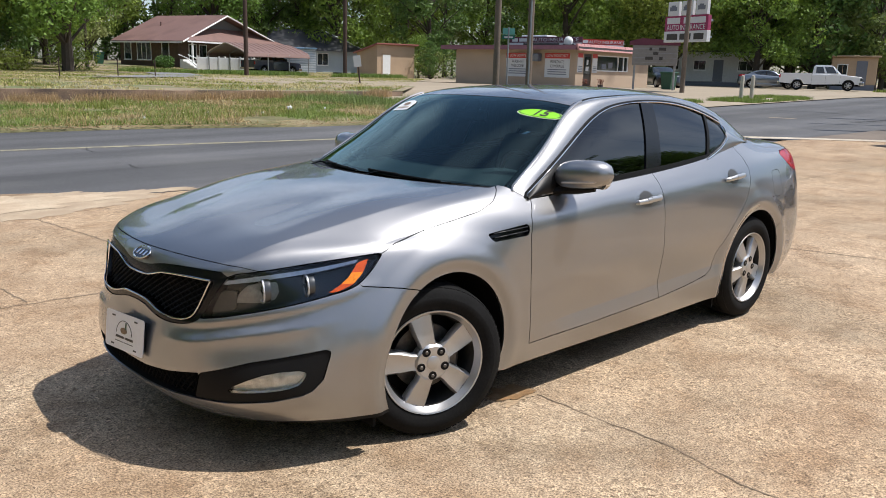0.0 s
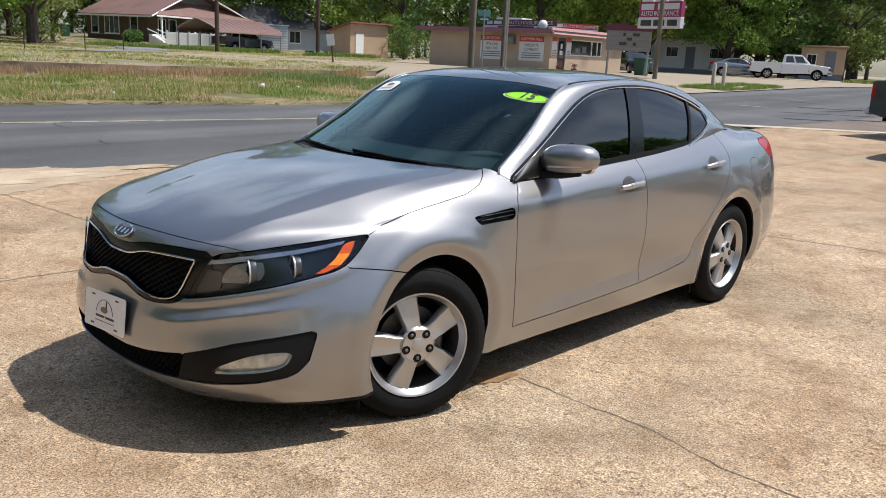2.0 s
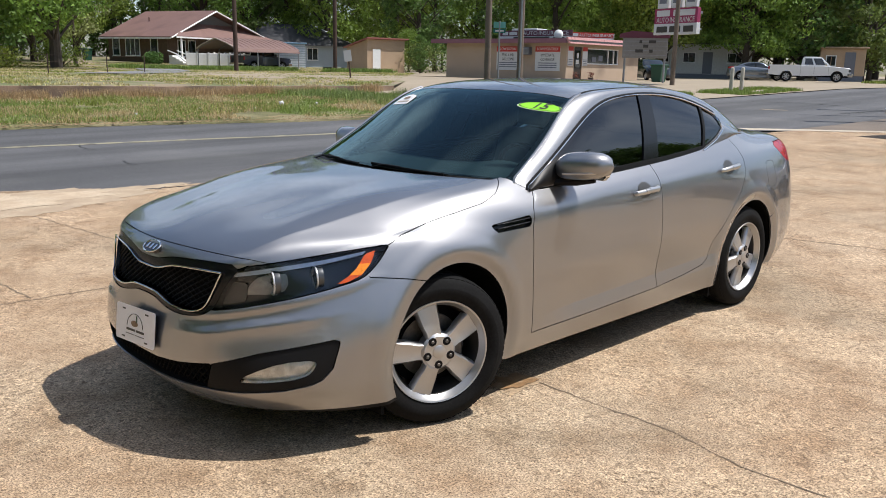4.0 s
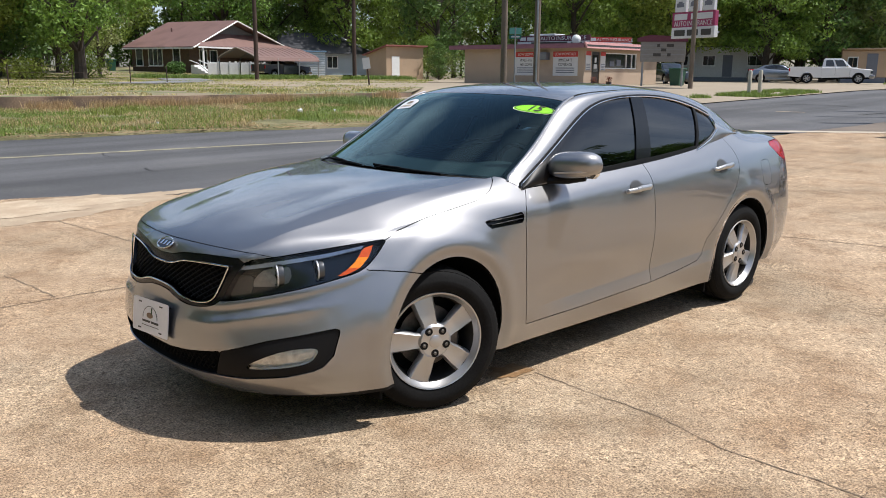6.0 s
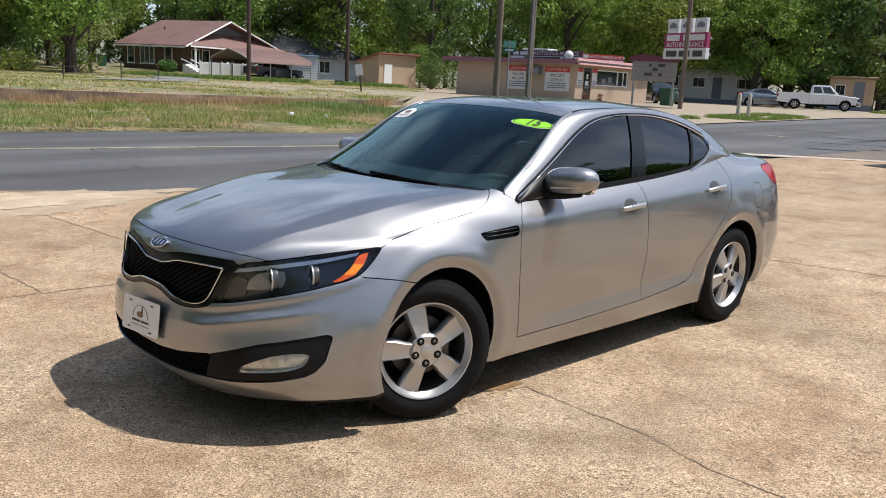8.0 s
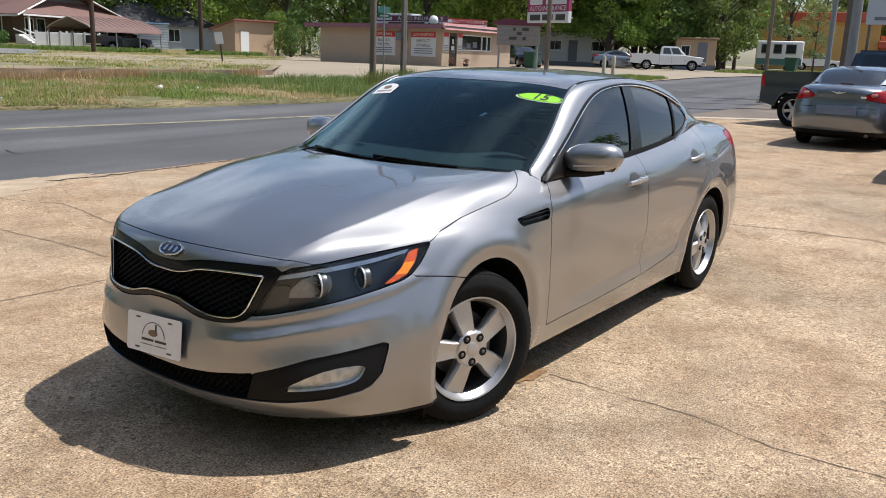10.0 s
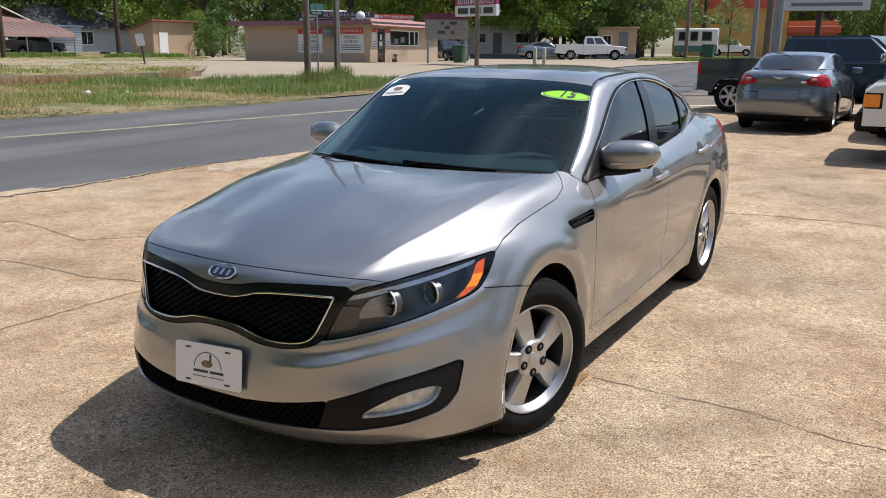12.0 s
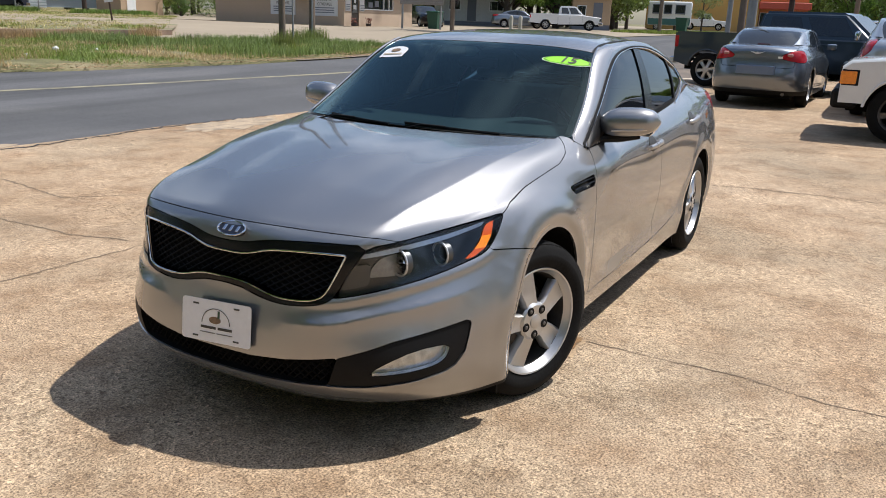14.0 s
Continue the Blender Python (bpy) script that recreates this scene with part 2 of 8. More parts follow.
def part(name, bm, material, parent=None, label="", smooth=False):
    """Links a bmesh as one mesh object under a thing or part."""
    me = bpy.data.meshes.new(name)
    bm.normal_update()
    bm.to_mesh(me)
    bm.free()
    if smooth:
        me.polygons.foreach_set("use_smooth", [True] * len(me.polygons))
        me.set_sharp_from_angle(angle=radians(35))
    me.materials.append(material)
    ob = new(name, me)
    if parent is not None:
        ob.parent = parent
    return tagged(ob, label)


def part_py(name, verts, faces, material, parent=None, label="", smooth=False):
    me = bpy.data.meshes.new(name)
    me.from_pydata([tuple(map(float, v)) for v in verts], [], [tuple(int(i) for i in f) for f in faces])
    me.validate()
    if smooth:
        me.polygons.foreach_set("use_smooth", [True] * len(me.polygons))
        me.set_sharp_from_angle(angle=radians(40))
    me.materials.append(material)
    ob = new(name, me)
    if parent is not None:
        ob.parent = parent
    return tagged(ob, label)


def box(bm, lo, hi, bevel=0.0, m=None, seg=1):
    c = [(a + b) / 2 for a, b in zip(lo, hi)]
    s = [abs(b - a) for a, b in zip(lo, hi)]
    r = bmesh.ops.create_cube(bm, size=1.0, matrix=(m or Matrix()) @ Matrix.Translation(c) @ Matrix.Diagonal((*s, 1)))
    if bevel:
        edges = list({e for v in r["verts"] for e in v.link_edges})
        bmesh.ops.bevel(bm, geom=edges, offset=bevel, segments=seg, affect="EDGES", profile=0.5)
    return bm


def boxes(*specs, bevel=0.0, m=None, seg=1):
    bm = bmesh.new()
    for lo, hi in specs:
        box(bm, lo, hi, bevel, m, seg)
    return bm


def lathe(profile, seg=32, m=None, axis="y", bm=None, closed=False):
    """Turns (radius, along) points round an axis."""
    bm = bm or bmesh.new()
    m = m or Matrix()
    rings = []
    for r, h in profile:
        ring = []
        for i in range(seg):
            a = 2 * math.pi * i / seg
            c, s = r * math.cos(a), r * math.sin(a)
            v = (c, h, s) if axis == "y" else (c, s, h) if axis == "z" else (h, c, s)
            ring.append(bm.verts.new(m @ Vector(v)))
        rings.append(ring)
    pairs = list(zip(rings, rings[1:])) + ([(rings[-1], rings[0])] if closed else [])
    for a, b in pairs:
        for i in range(seg):
            j = (i + 1) % seg
            bm.faces.new((a[i], a[j], b[j], b[i]))
    return bm


def tube(points, radius, seg=8, bm=None, taper=None, flat=1.0, closed=False):
    """A round bar along points."""
    bm = bm or bmesh.new()
    pts = [Vector(p) for p in points]
    n = len(pts)
    rings = []
    for i, p in enumerate(pts):
        d = (pts[(i + 1) % n] - pts[i - 1]) if closed else (pts[min(i + 1, n - 1)] - pts[max(i - 1, 0)])
        d.normalize()
        side = d.cross(Vector((0, 0, 1)))
        if side.length < 0.1:
            side = d.cross(Vector((1, 0, 0)))
        side.normalize()
        up = side.cross(d)
        r = radius * (taper[i] if taper else 1.0)
        rings.append([bm.verts.new(p + side * r * math.cos(2 * math.pi * k / seg) + up * r * flat * math.sin(2 * math.pi * k / seg)) for k in range(seg)])
    pairs = list(zip(rings, rings[1:])) + ([(rings[-1], rings[0])] if closed else [])
    for a, b in pairs:
        for k in range(seg):
            j = (k + 1) % seg
            bm.faces.new((a[k], b[k], b[j], a[j]))
    if not closed:
        bm.faces.new(rings[0])
        bm.faces.new(rings[-1][::-1])
    return bm


def prism(outline, lo, hi, axis="y", bm=None, m=None):
    """A flat outline pushed out along an axis."""
    bm = bm or bmesh.new()
    m = m or Matrix()

    def at(p, h):
        return m @ Vector((p[0], h, p[1]) if axis == "y" else (h, p[0], p[1]) if axis == "x" else (p[0], p[1], h))

    a, b = [bm.verts.new(at(p, lo)) for p in outline], [bm.verts.new(at(p, hi)) for p in outline]
    bm.faces.new(a), bm.faces.new(b[::-1])
    for i in range(len(a)):
        j = (i + 1) % len(a)
        bm.faces.new((a[i], b[i], b[j], a[j]))
    bmesh.ops.recalc_face_normals(bm, faces=bm.faces)
    return bm


def ground_z(x, y):
    """The lie of the land: flat round the car, then a slow rise, later along the lot than across the road."""
    a = float(np.interp(0.85 * x + 0.53 * y, [-50, 4, 12, 19, 41, 100, 400], [0, 0, 0.12, 0.27, 0.82, 0.85, 0.9]))
    b = float(np.interp(x, [3, 12, 20, 30, 45, 60, 400], [0, 0.12, 0.16, 0.36, 0.75, 0.85, 0.9]))
    w = min(1.0, max(0.0, (y - 2.5) / 6.0))
    return a * w + b * (1 - w)


def lettering(text, size, material, parent, m, name="lettering", squeeze=1.0, slant=0.0):
    """Raised letters in the built-in font, as one mesh."""
    cu = bpy.data.curves.new(name, "FONT")
    cu.body, cu.size, cu.align_x, cu.align_y, cu.extrude, cu.resolution_u, cu.shear = text, size, "CENTER", "CENTER", 0.004, 3, slant
    tmp = bpy.data.objects.new(name, cu)
    scene.collection.objects.link(tmp)
    me = bpy.data.meshes.new_from_object(tmp.evaluated_get(bpy.context.evaluated_depsgraph_get()))
    bpy.data.objects.remove(tmp)
    me.transform(m @ Matrix.Diagonal((squeeze, 1, 1, 1)))
    me.materials.clear()
    me.materials.append(material)
    ob = new(name, me)
    ob.parent = parent
    return ob

def words(text, size, material, parent, m, squeeze=1.0):
    """A line of raised words, each a mesh of its own, centred on m."""
    obs = [lettering(w, size, material, parent, Matrix(), squeeze=squeeze) for w in text.split()]
    spans = [(min(q.co.x for q in o.data.vertices), max(q.co.x for q in o.data.vertices)) for o in obs]
    gap = 0.28 * size * squeeze
    x = -(sum(b - a for a, b in spans) + gap * (len(obs) - 1)) / 2
    for o, (a, b) in zip(obs, spans):
        o.data.transform(m @ Matrix.Translation((x - a, 0, 0)))
        x += b - a + gap


# ---- ground, road, verge ----
NEAR = [(-40, 17.0), (-10, 9.6), (-2, 7.8), (0.56, 7.12), (1.24, 6.9), (1.6, 6.45), (2.3, 6.27), (4.7, 6.25), (6.4, 5.95), (10, 5.55), (16.5, 4.95), (25, 4.6), (40, 5.0), (90, 8.0), (240, 12.0)]
FAR = [(-40, 30), (-10, 20.4), (2.89, 15.4), (5.15, 15.0), (7.2, 14.2), (9.3, 13.45), (12.5, 12.7), (16.65, 12.2), (27.4, 12.2), (44.6, 12.3), (59, 13.6), (75, 14.9), (240, 20)]
MIDDLE = [(-40, 23.4), (-10, 15.0), (2.0, 12.08), (5.5, 11.35), (8.6, 10.63), (12.7, 9.7), (20, 8.8), (40, 8.6), (90, 11.3)]
WALL = [(-30, 38.5), (-4, 27.6), (5.8, 24.3), (10.2, 23.1), (15, 22.7), (20, 22.4)]


def along(curve, x):
    return float(np.interp(x, [p[0] for p in curve], [p[1] for p in curve]))


def sheet(name, lo, hi, xs, rows, lift, material, label, category, wobble=0.0):
    """A sheet of ground between two edges that are functions of x."""
    verts, faces = [], []
    for x in xs:
        a, b = lo(x), hi(x)
        for r in range(rows + 1):
            y = a + (b - a) * r / rows
            w = wobble * noise.noise((x * 0.6, y * 0.6, 3)) if wobble else 0
            verts.append((x, y, (lift(x, y) if callable(lift) else ground_z(x, y) + lift) + w))
    n = rows + 1
    for i in range(len(xs) - 1):
        for r in range(rows):
            faces.append((i * n + r, (i + 1) * n + r, (i + 1) * n + r + 1, i * n + r + 1))
    ob = part_py(name, verts, faces, material, smooth=True)
    return tagged(ob, label, category, kind="structure")


def steps(*stretches):
    out = []
    for a, b, d in stretches:
        out += list(np.arange(a, b, d))
    return out + [stretches[-1][1]]


XS = steps((-40, -6, 2.0), (-6, 24, 0.5), (24, 60, 2), (60, 240, 12))
EARTH = mat("dry_earth", (0.265, 0.21, 0.135), 0.9, vary=0.3, scale=0.4, fine=14, bump=0.02, stain=((0.13, 0.15, 0.055), 0.5, 0.46, 0.62))
LAWN = mat("grass_soil", (0.155, 0.145, 0.062), 0.95, vary=0.5, scale=1.6, fine=24, bump=0.03, stain=((0.30, 0.25, 0.14), 0.7, 0.52, 0.68))
APRON = mat("pale_apron_concrete", (0.32, 0.26, 0.185), 0.85, vary=0.15, scale=0.4, fine=30, bump=0.003)
OLD_WALL = mat("weathered_concrete", (0.33, 0.225, 0.155), 0.9, vary=0.4, scale=1.4, fine=25, bump=0.015, stain=((0.13, 0.095, 0.075), 0.9, 0.44, 0.62))

verts = [(x, y, ground_z(x, y) - 0.09) for x in steps((-900, -100, 200), (-100, 200, 4), (200, 1400, 200)) for y in steps((-900, -60, 140), (-60, 80, 4), (80, 1200, 160))]
ny_ = len(steps((-900, -60, 140), (-60, 80, 4), (80, 1200, 160)))
nx_ = len(verts) // ny_
tagged(part_py("ground", verts, [(i * ny_ + j, (i + 1) * ny_ + j, (i + 1) * ny_ + j + 1, i * ny_ + j + 1) for i in range(nx_ - 1) for j in range(ny_ - 1)], LAWN, smooth=True), "wide grassy ground reaching the horizon", "ground", kind="structure")

rag = lambda x: 0.10 * noise.noise((x * 1.3, 0, 0)) + 0.05 * noise.noise((x * 5, 2, 0))
sheet("lot", lambda x: -30, lambda x: along(NEAR, x) + rag(x), XS, 40, 0.0, CONCRETE, "tan exposed-aggregate concrete car lot, worn and cracked", "pavement")
sheet("road", lambda x: along(NEAR, x) - 0.4, lambda x: along(FAR, x) + 0.1, XS, 12, -0.045, ASPHALT, "grey asphalt road with faint patches", "road")
sheet("road_line", lambda x: along(MIDDLE, x) - 0.11, lambda x: along(MIDDLE, x) + 0.11, steps((-40, -6, 2.0), (-6, 19.5, 0.5)), 1, -0.040, YELLOW_LINE, "worn yellow centre line on asphalt", "road line")
XV = steps((-40, -6, 2.0), (-6, 21.0, 0.5))


def verge_end(x):
    """The verge runs to the wall, then narrows to its tip at the side street."""
    return along(WALL, x) + 0.02 if x < 15 else float(np.interp(x, [15, 19, 20.5, 21.0], [22.7, 18.4, 15.0, along(FAR, 21.0) + 0.1]))


def yard_z(x, y):
    d = math.hypot(x + 2.5, y + 3)
    return float(np.interp(d, [26, 45, 60, 72, 82, 100], [0.66, 0.72, 0.80, 0.93, 1.27, 1.8])) if x < 42 else 0.80 + 0.4 * max(0.0, min(1.0, (d - 75) / 20))

sheet("verge", lambda x: along(FAR, x) - 0.08 + rag(x + 40), verge_end, XV, 24, lambda x, y: ground_z(x, y) + (0.03 if y > along(FAR, x) + 0.25 else -0.06), LAWN, "rough grass verge beside the road", "verge", 0.05)
sheet("yard", lambda x: along(WALL, x) + 0.1 if x < 20 else 22.4 + (x - 20) * 1.0, lambda x: 130.0, steps((-40, 20, 1.5), (20, 46.0, 2.0)), 50, lambda x, y: yard_z(x, y), EARTH, "dry patchy yard behind a low wall", "yard", 0.05)
sheet("side_street", lambda x: along(FAR, x) - 0.05, lambda x: 90.0, steps((15, 24, 0.75), (24, 240, 3)), 40, lambda x, y: min(ground_z(x, y), 0.85) - 0.01, APRON, "pale concrete aprons across the road", "pavement")

# low retaining wall behind the verge
v, f = [], []
for i, x in enumerate(steps((-30, 20.0, 0.75))):
    y, z = along(WALL, x), ground_z(x, along(WALL, x))
    top = max(0.68 + 0.02 * noise.noise((x, 0, 5)), z + 0.05)
    v += [(x, y - 0.02, z - 0.2), (x, y, top), (x, y + 0.25, top), (x, y + 0.27, z - 0.2)]
    if i:
        a, b = 4 * (i - 1), 4 * i
        f += [(a, b, b + 1, a + 1), (a + 1, b + 1, b + 2, a + 2), (a + 2, b + 2, b + 3, a + 3)]
tagged(part_py("retaining_wall", v, f, OLD_WALL), "low weathered concrete retaining wall along the yard", "wall", kind="structure")

WORN_ASPHALT = mat("brown_worn_asphalt", (0.17, 0.135, 0.105), 0.9, vary=0.3, scale=0.8, fine=40, bump=0.004, stain=((0.10, 0.088, 0.078), 0.6, 0.48, 0.68))
sheet("worn_apron", lambda x: float(np.interp(x, [17.0, 19.5, 23, 40], [5.30, 3.1, 0.0, -6.0])), lambda x: along(NEAR, x) + 0.15, steps((17.2, 40, 0.4)), 14, 0.004, WORN_ASPHALT, "brown worn asphalt between the lot and the road", "pavement")

# ---- the silver sedan ----
def spline(knots, pts, at):
    """A smooth cubic through pts (rows) at knots, read at the values `at`."""
    k, p = np.asarray(knots, float), np.asarray(pts, float)
    n, h = len(k), np.diff(k)
    A, B = np.zeros((n, n)), np.zeros((n, p.shape[1]))
    A[0, 0] = A[-1, -1] = 1
    for i in range(1, n - 1):
        A[i, i - 1], A[i, i], A[i, i + 1] = h[i - 1], 2 * (h[i - 1] + h[i]), h[i]
        B[i] = 6 * ((p[i + 1] - p[i]) / h[i] - (p[i] - p[i - 1]) / h[i - 1])
    m = np.linalg.solve(A, B)
    at = np.asarray(at, float)
    j = np.clip(np.searchsorted(k, at, side="right") - 1, 0, n - 2)
    a, b, hh = ((k[j + 1] - at) / h[j])[:, None], ((at - k[j]) / h[j])[:, None], (h[j] ** 2)[:, None]
    return a * p[j] + b * p[j + 1] + ((a**3 - a) * m[j] + (b**3 - b) * m[j + 1]) * hh / 6


def ease(a, b, v):
    t = np.clip((v - a) / (b - a), 0, 1)
    return t * t * (3 - 2 * t)


HALF2 = math.sqrt(0.5)
ARCHES = ((0.060, 0.348, 0.371), (2.807, 0.370, 0.370))  # wheel openings: centre, half width, height

# half the body, y >= 0: each line is a station from the lower lip up to the glass line
STATIONS = [
    [(-.855, 0, .185), (-.942, 0, .27), (-.953, 0, .42), (-.917, 0, .57), (-.885, 0, .765), (-.72, 0, .862), (-.22, 0, .968), (.30, 0, 1.03)],
    [(-.812, .41, .185), (-.892, .43, .27), (-.903, .44, .41), (-.868, .428, .57), (-.815, .47, .758), (-.65, .45, .838), (-.15, .42, .957), (.37, .40, 1.03)],
    [(-.597, .712, .178), (-.65, .74, .28), (-.648, .742, .40), (-.608, .716, .56), (-.61, .645, .785), (-.48, .60, .845), (-.05, .58, .95), (.43, .59, 1.031)],
    [(-.32, .86, .175), (-.33, .872, .28), (-.33, .88, .40), (-.325, .872, .56), (-.29, .79, .80), (-.22, .735, .868), (.08, .69, .955), (.50, .70, 1.029)],
    [(.02, .87, .185), (.02, .90, .30), (.02, .912, .42), (.02, .915, .58), (.03, .87, .79), (.07, .80, .88), (.26, .76, .965), (.55, .757, 1.010)],
    [(.50, .86, .195), (.50, .882, .30), (.50, .892, .42), (.50, .897, .57), (.50, .895, .72), (.50, .882, .84), (.53, .853, .915), (.61, .808, .970)],
    [(1.1, .86, .195), (1.1, .882, .30), (1.1, .893, .42), (1.1, .900, .57), (1.1, .899, .73), (1.1, .889, .85), (1.1, .862, .93), (1.1, .805, .99)],
    [(1.75, .86, .195), (1.75, .882, .30), (1.75, .895, .42), (1.75, .902, .57), (1.75, .901, .735), (1.75, .892, .86), (1.75, .862, .95), (1.75, .80, 1.025)],
    [(2.3, .86, .20), (2.3, .884, .305), (2.3, .898, .43), (2.3, .904, .58), (2.3, .902, .74), (2.3, .889, .875), (2.3, .853, .98), (2.3, .785, 1.07)],
    [(2.8, .868, .205), (2.8, .895, .31), (2.8, .91, .43), (2.8, .914, .60), (2.8, .905, .76), (2.8, .873, .91), (2.8, .812, 1.035), (2.85, .722, 1.135)],
    [(3.28, .845, .235), (3.28, .872, .33), (3.28, .882, .45), (3.28, .884, .60), (3.28, .868, .78), (3.27, .83, .93), (3.25, .765, 1.06), (3.07, .635, 1.137)],
    [(3.58, .72, .25), (3.63, .755, .34), (3.655, .775, .46), (3.66, .775, .62), (3.64, .755, .83), (3.62, .725, .98), (3.50, .665, 1.09), (3.16, .52, 1.135)],
    [(3.74, .38, .25), (3.80, .40, .34), (3.835, .415, .46), (3.845, .41, .62), (3.80, .40, .86), (3.775, .385, 1.05), (3.56, .35, 1.118), (3.205, .28, 1.135)],
    [(3.77, 0, .25), (3.83, 0, .34), (3.87, 0, .46), (3.88, 0, .62), (3.83, 0, .87), (3.80, 0, 1.065), (3.575, 0, 1.125), (3.22, 0, 1.135)],
]

# cabin stations: crown, roof edge, window edge, belt
ROOF = [
    [(.30, 0, 1.03), (.548, .755, 1.012), (.598, .798, .979), (.61, .808, .970)],
    [(.68, 0, 1.222), (.862, .698, 1.203), (.932, .750, 1.159), (.93, .803, .982)],
    [(1.09, 0, 1.406), (1.148, .627, 1.375), (1.25, .69, 1.320), (1.24, .803, .998)],
    [(1.45, 0, 1.460), (1.47, .60, 1.421), (1.52, .66, 1.380), (1.52, .802, 1.013)],
    [(1.85, 0, 1.470), (1.85, .585, 1.429), (1.85, .645, 1.392), (1.85, .798, 1.03)],
    [(2.25, 0, 1.449), (2.22, .57, 1.411), (2.2, .645, 1.362), (2.2, .788, 1.06)],
    [(2.57, 0, 1.404), (2.5, .56, 1.376), (2.45, .668, 1.302), (2.45, .772, 1.085)],
    [(2.9, 0, 1.294), (2.82, .57, 1.278), (2.66, .70, 1.220), (2.66, .748, 1.108)],
    [(3.22, 0, 1.135), (3.16, .52, 1.135), (2.95, .69, 1.138), (2.85, .722, 1.135)],
]


def body_grid(nu, nv):
    S = np.array(STATIONS, float)
    flip = S * (1, -1, 1)
    full = np.concatenate([flip[2:0:-1], S, flip[-2:-4:-1]])
    k = np.r_[0, np.cumsum(np.linalg.norm(np.diff(full[:, 3], axis=0), axis=1))]
    u = np.concatenate([np.linspace(k[i], k[i + 1], nu, endpoint=False) for i in range(2, len(k) - 3)] + [[k[-3]]])
    R = np.stack([spline(k, full[:, j], u) for j in range(8)], 1)
    v = np.linspace(0, 7, 7 * nv + 1)
    P = np.stack([spline(np.arange(8.0), R[i], v) for i in range(len(u))])
    P[0, :, 1] = P[-1, :, 1] = 0
    x, y, z = P[..., 0], P[..., 1], P[..., 2]
    side = ease(0.55, 0.8, y)
    for ax, rx, rz in ARCHES:  # arch lips
        r = np.hypot((x - ax) * rz / rx, z - 0.345)
        y += side * (0.006 * ease(0.51, 0.445, r) - 0.020 * ease(0.430, 0.368, r))
    foot = 0.290 + 0.036 * (x - 0.75)  # crease and flared foot of the doors
    door = side * ease(0.55, 0.95, x) * ease(2.5, 2.30, x)
    y -= door * 0.022 * np.clip((z - foot) / 0.075, 0, 1) * ease(foot + 0.32, foot + 0.082, z)
    # hood ridge and the ledge round the nose
    edge = np.interp(x, [-0.9, -0.6, -0.25, 0.1, 0.45], [0.60, 0.66, 0.77, 0.78, 0.78])
    ridge = np.interp(x, [-0.9, -0.65, -0.2, 0.45], [0.49, 0.56, 0.63, 0.685])
    up = ease(-0.92, -0.52, x) * ease(0.46, -0.25, x) * (z > 0.76) * (x < 0.5)
    z += up * (0.044 * np.clip((edge - y) / (edge - ridge), 0, 1) - 0.028 * ease(0.0, 0.34, ridge - y))
    q = (x + y) * HALF2
    # a roll under the head lamp, then an upward-facing ledge with a crisp lower edge
    t = z - np.interp(q, [-0.50, -0.305, -0.117, 0.018, 0.163, 0.257, 0.40], [0.490, 0.512, 0.545, 0.562, 0.583, 0.595, 0.61])
    d = 0.017 * np.exp(0.15 - np.sqrt(t * t + 0.00003) / np.where(t > 0, 0.026, 0.070)) * ease(0.30, 0.02, q) * ease(-0.50, -0.30, q) * (x < 0.3)
    t = z - np.interp(q, [-0.40, -0.25, -0.102, 0.069, 0.235, 0.34], [0.566, 0.583, 0.609, 0.639, 0.676, 0.71])
    d += 0.007 * np.exp(-((t / 0.016) ** 2)) * ease(0.42, 0.28, q) * ease(-0.45, -0.28, q) * (x < 0.1)
    away = np.stack([x - 0.9, y * 1.6, 0 * x], -1)
    P += away / np.linalg.norm(away, axis=-1, keepdims=True) * d[..., None]
    P[0, :, 1] = P[-1, :, 1] = 0
    return P, np.linspace(0, len(STATIONS) - 1, len(u)), v


def roof_grid(nu, n1=20, n2=6, n3=16):
    S = np.array(ROOF, float)
    k = np.r_[0, np.cumsum(np.linalg.norm(np.diff(S[:, 1], axis=0), axis=1))]
    u = np.concatenate([np.linspace(k[i], k[i + 1], nu, endpoint=False) for i in range(len(k) - 1)] + [[k[-1]]])
    C, E, D, B = (spline(k, S[:, j], u)[:, None] for j in range(4))
    t = np.linspace(0, 1, n1 + 1)[None, :, None]
    top = np.concatenate([C[..., :1] + (E - C)[..., :1] * t**2.2, E[..., 1:2] * t, C[..., 2:] + (E - C)[..., 2:] * (0.25 * t**2 + 0.75 * t**4)], -1)
    t = np.linspace(0, 1, n2 + 1)[None, 1:, None]
    at = (np.arange(len(u)) / nu)[:, None, None]
    pillar, low = ease(2.6, 1.6, at), ease(-0.1, 0.7, at)
    rail = E + (D - E) * t + np.array([0, 0.55, 0.8]) * ((4 * t * (1 - t)) * 0.020 * (1 - pillar) + (4 * t * (1 - t)) * 0.013 * low * pillar)
    t = np.linspace(0, 1, n3 + 1)[None, 1:, None]
    pane = D + (B - D) * t + np.array([0, 1, 0.0]) * (4 * t * (1 - t)) * 0.018
    P = np.concatenate([top, rail, pane], 1)
    return P, np.arange(len(u)) / nu, np.r_[np.linspace(0, 1, n1 + 1), 1 + np.linspace(0, 1, n2 + 1)[1:], 2 + np.linspace(0, 1, n3 + 1)[1:]]


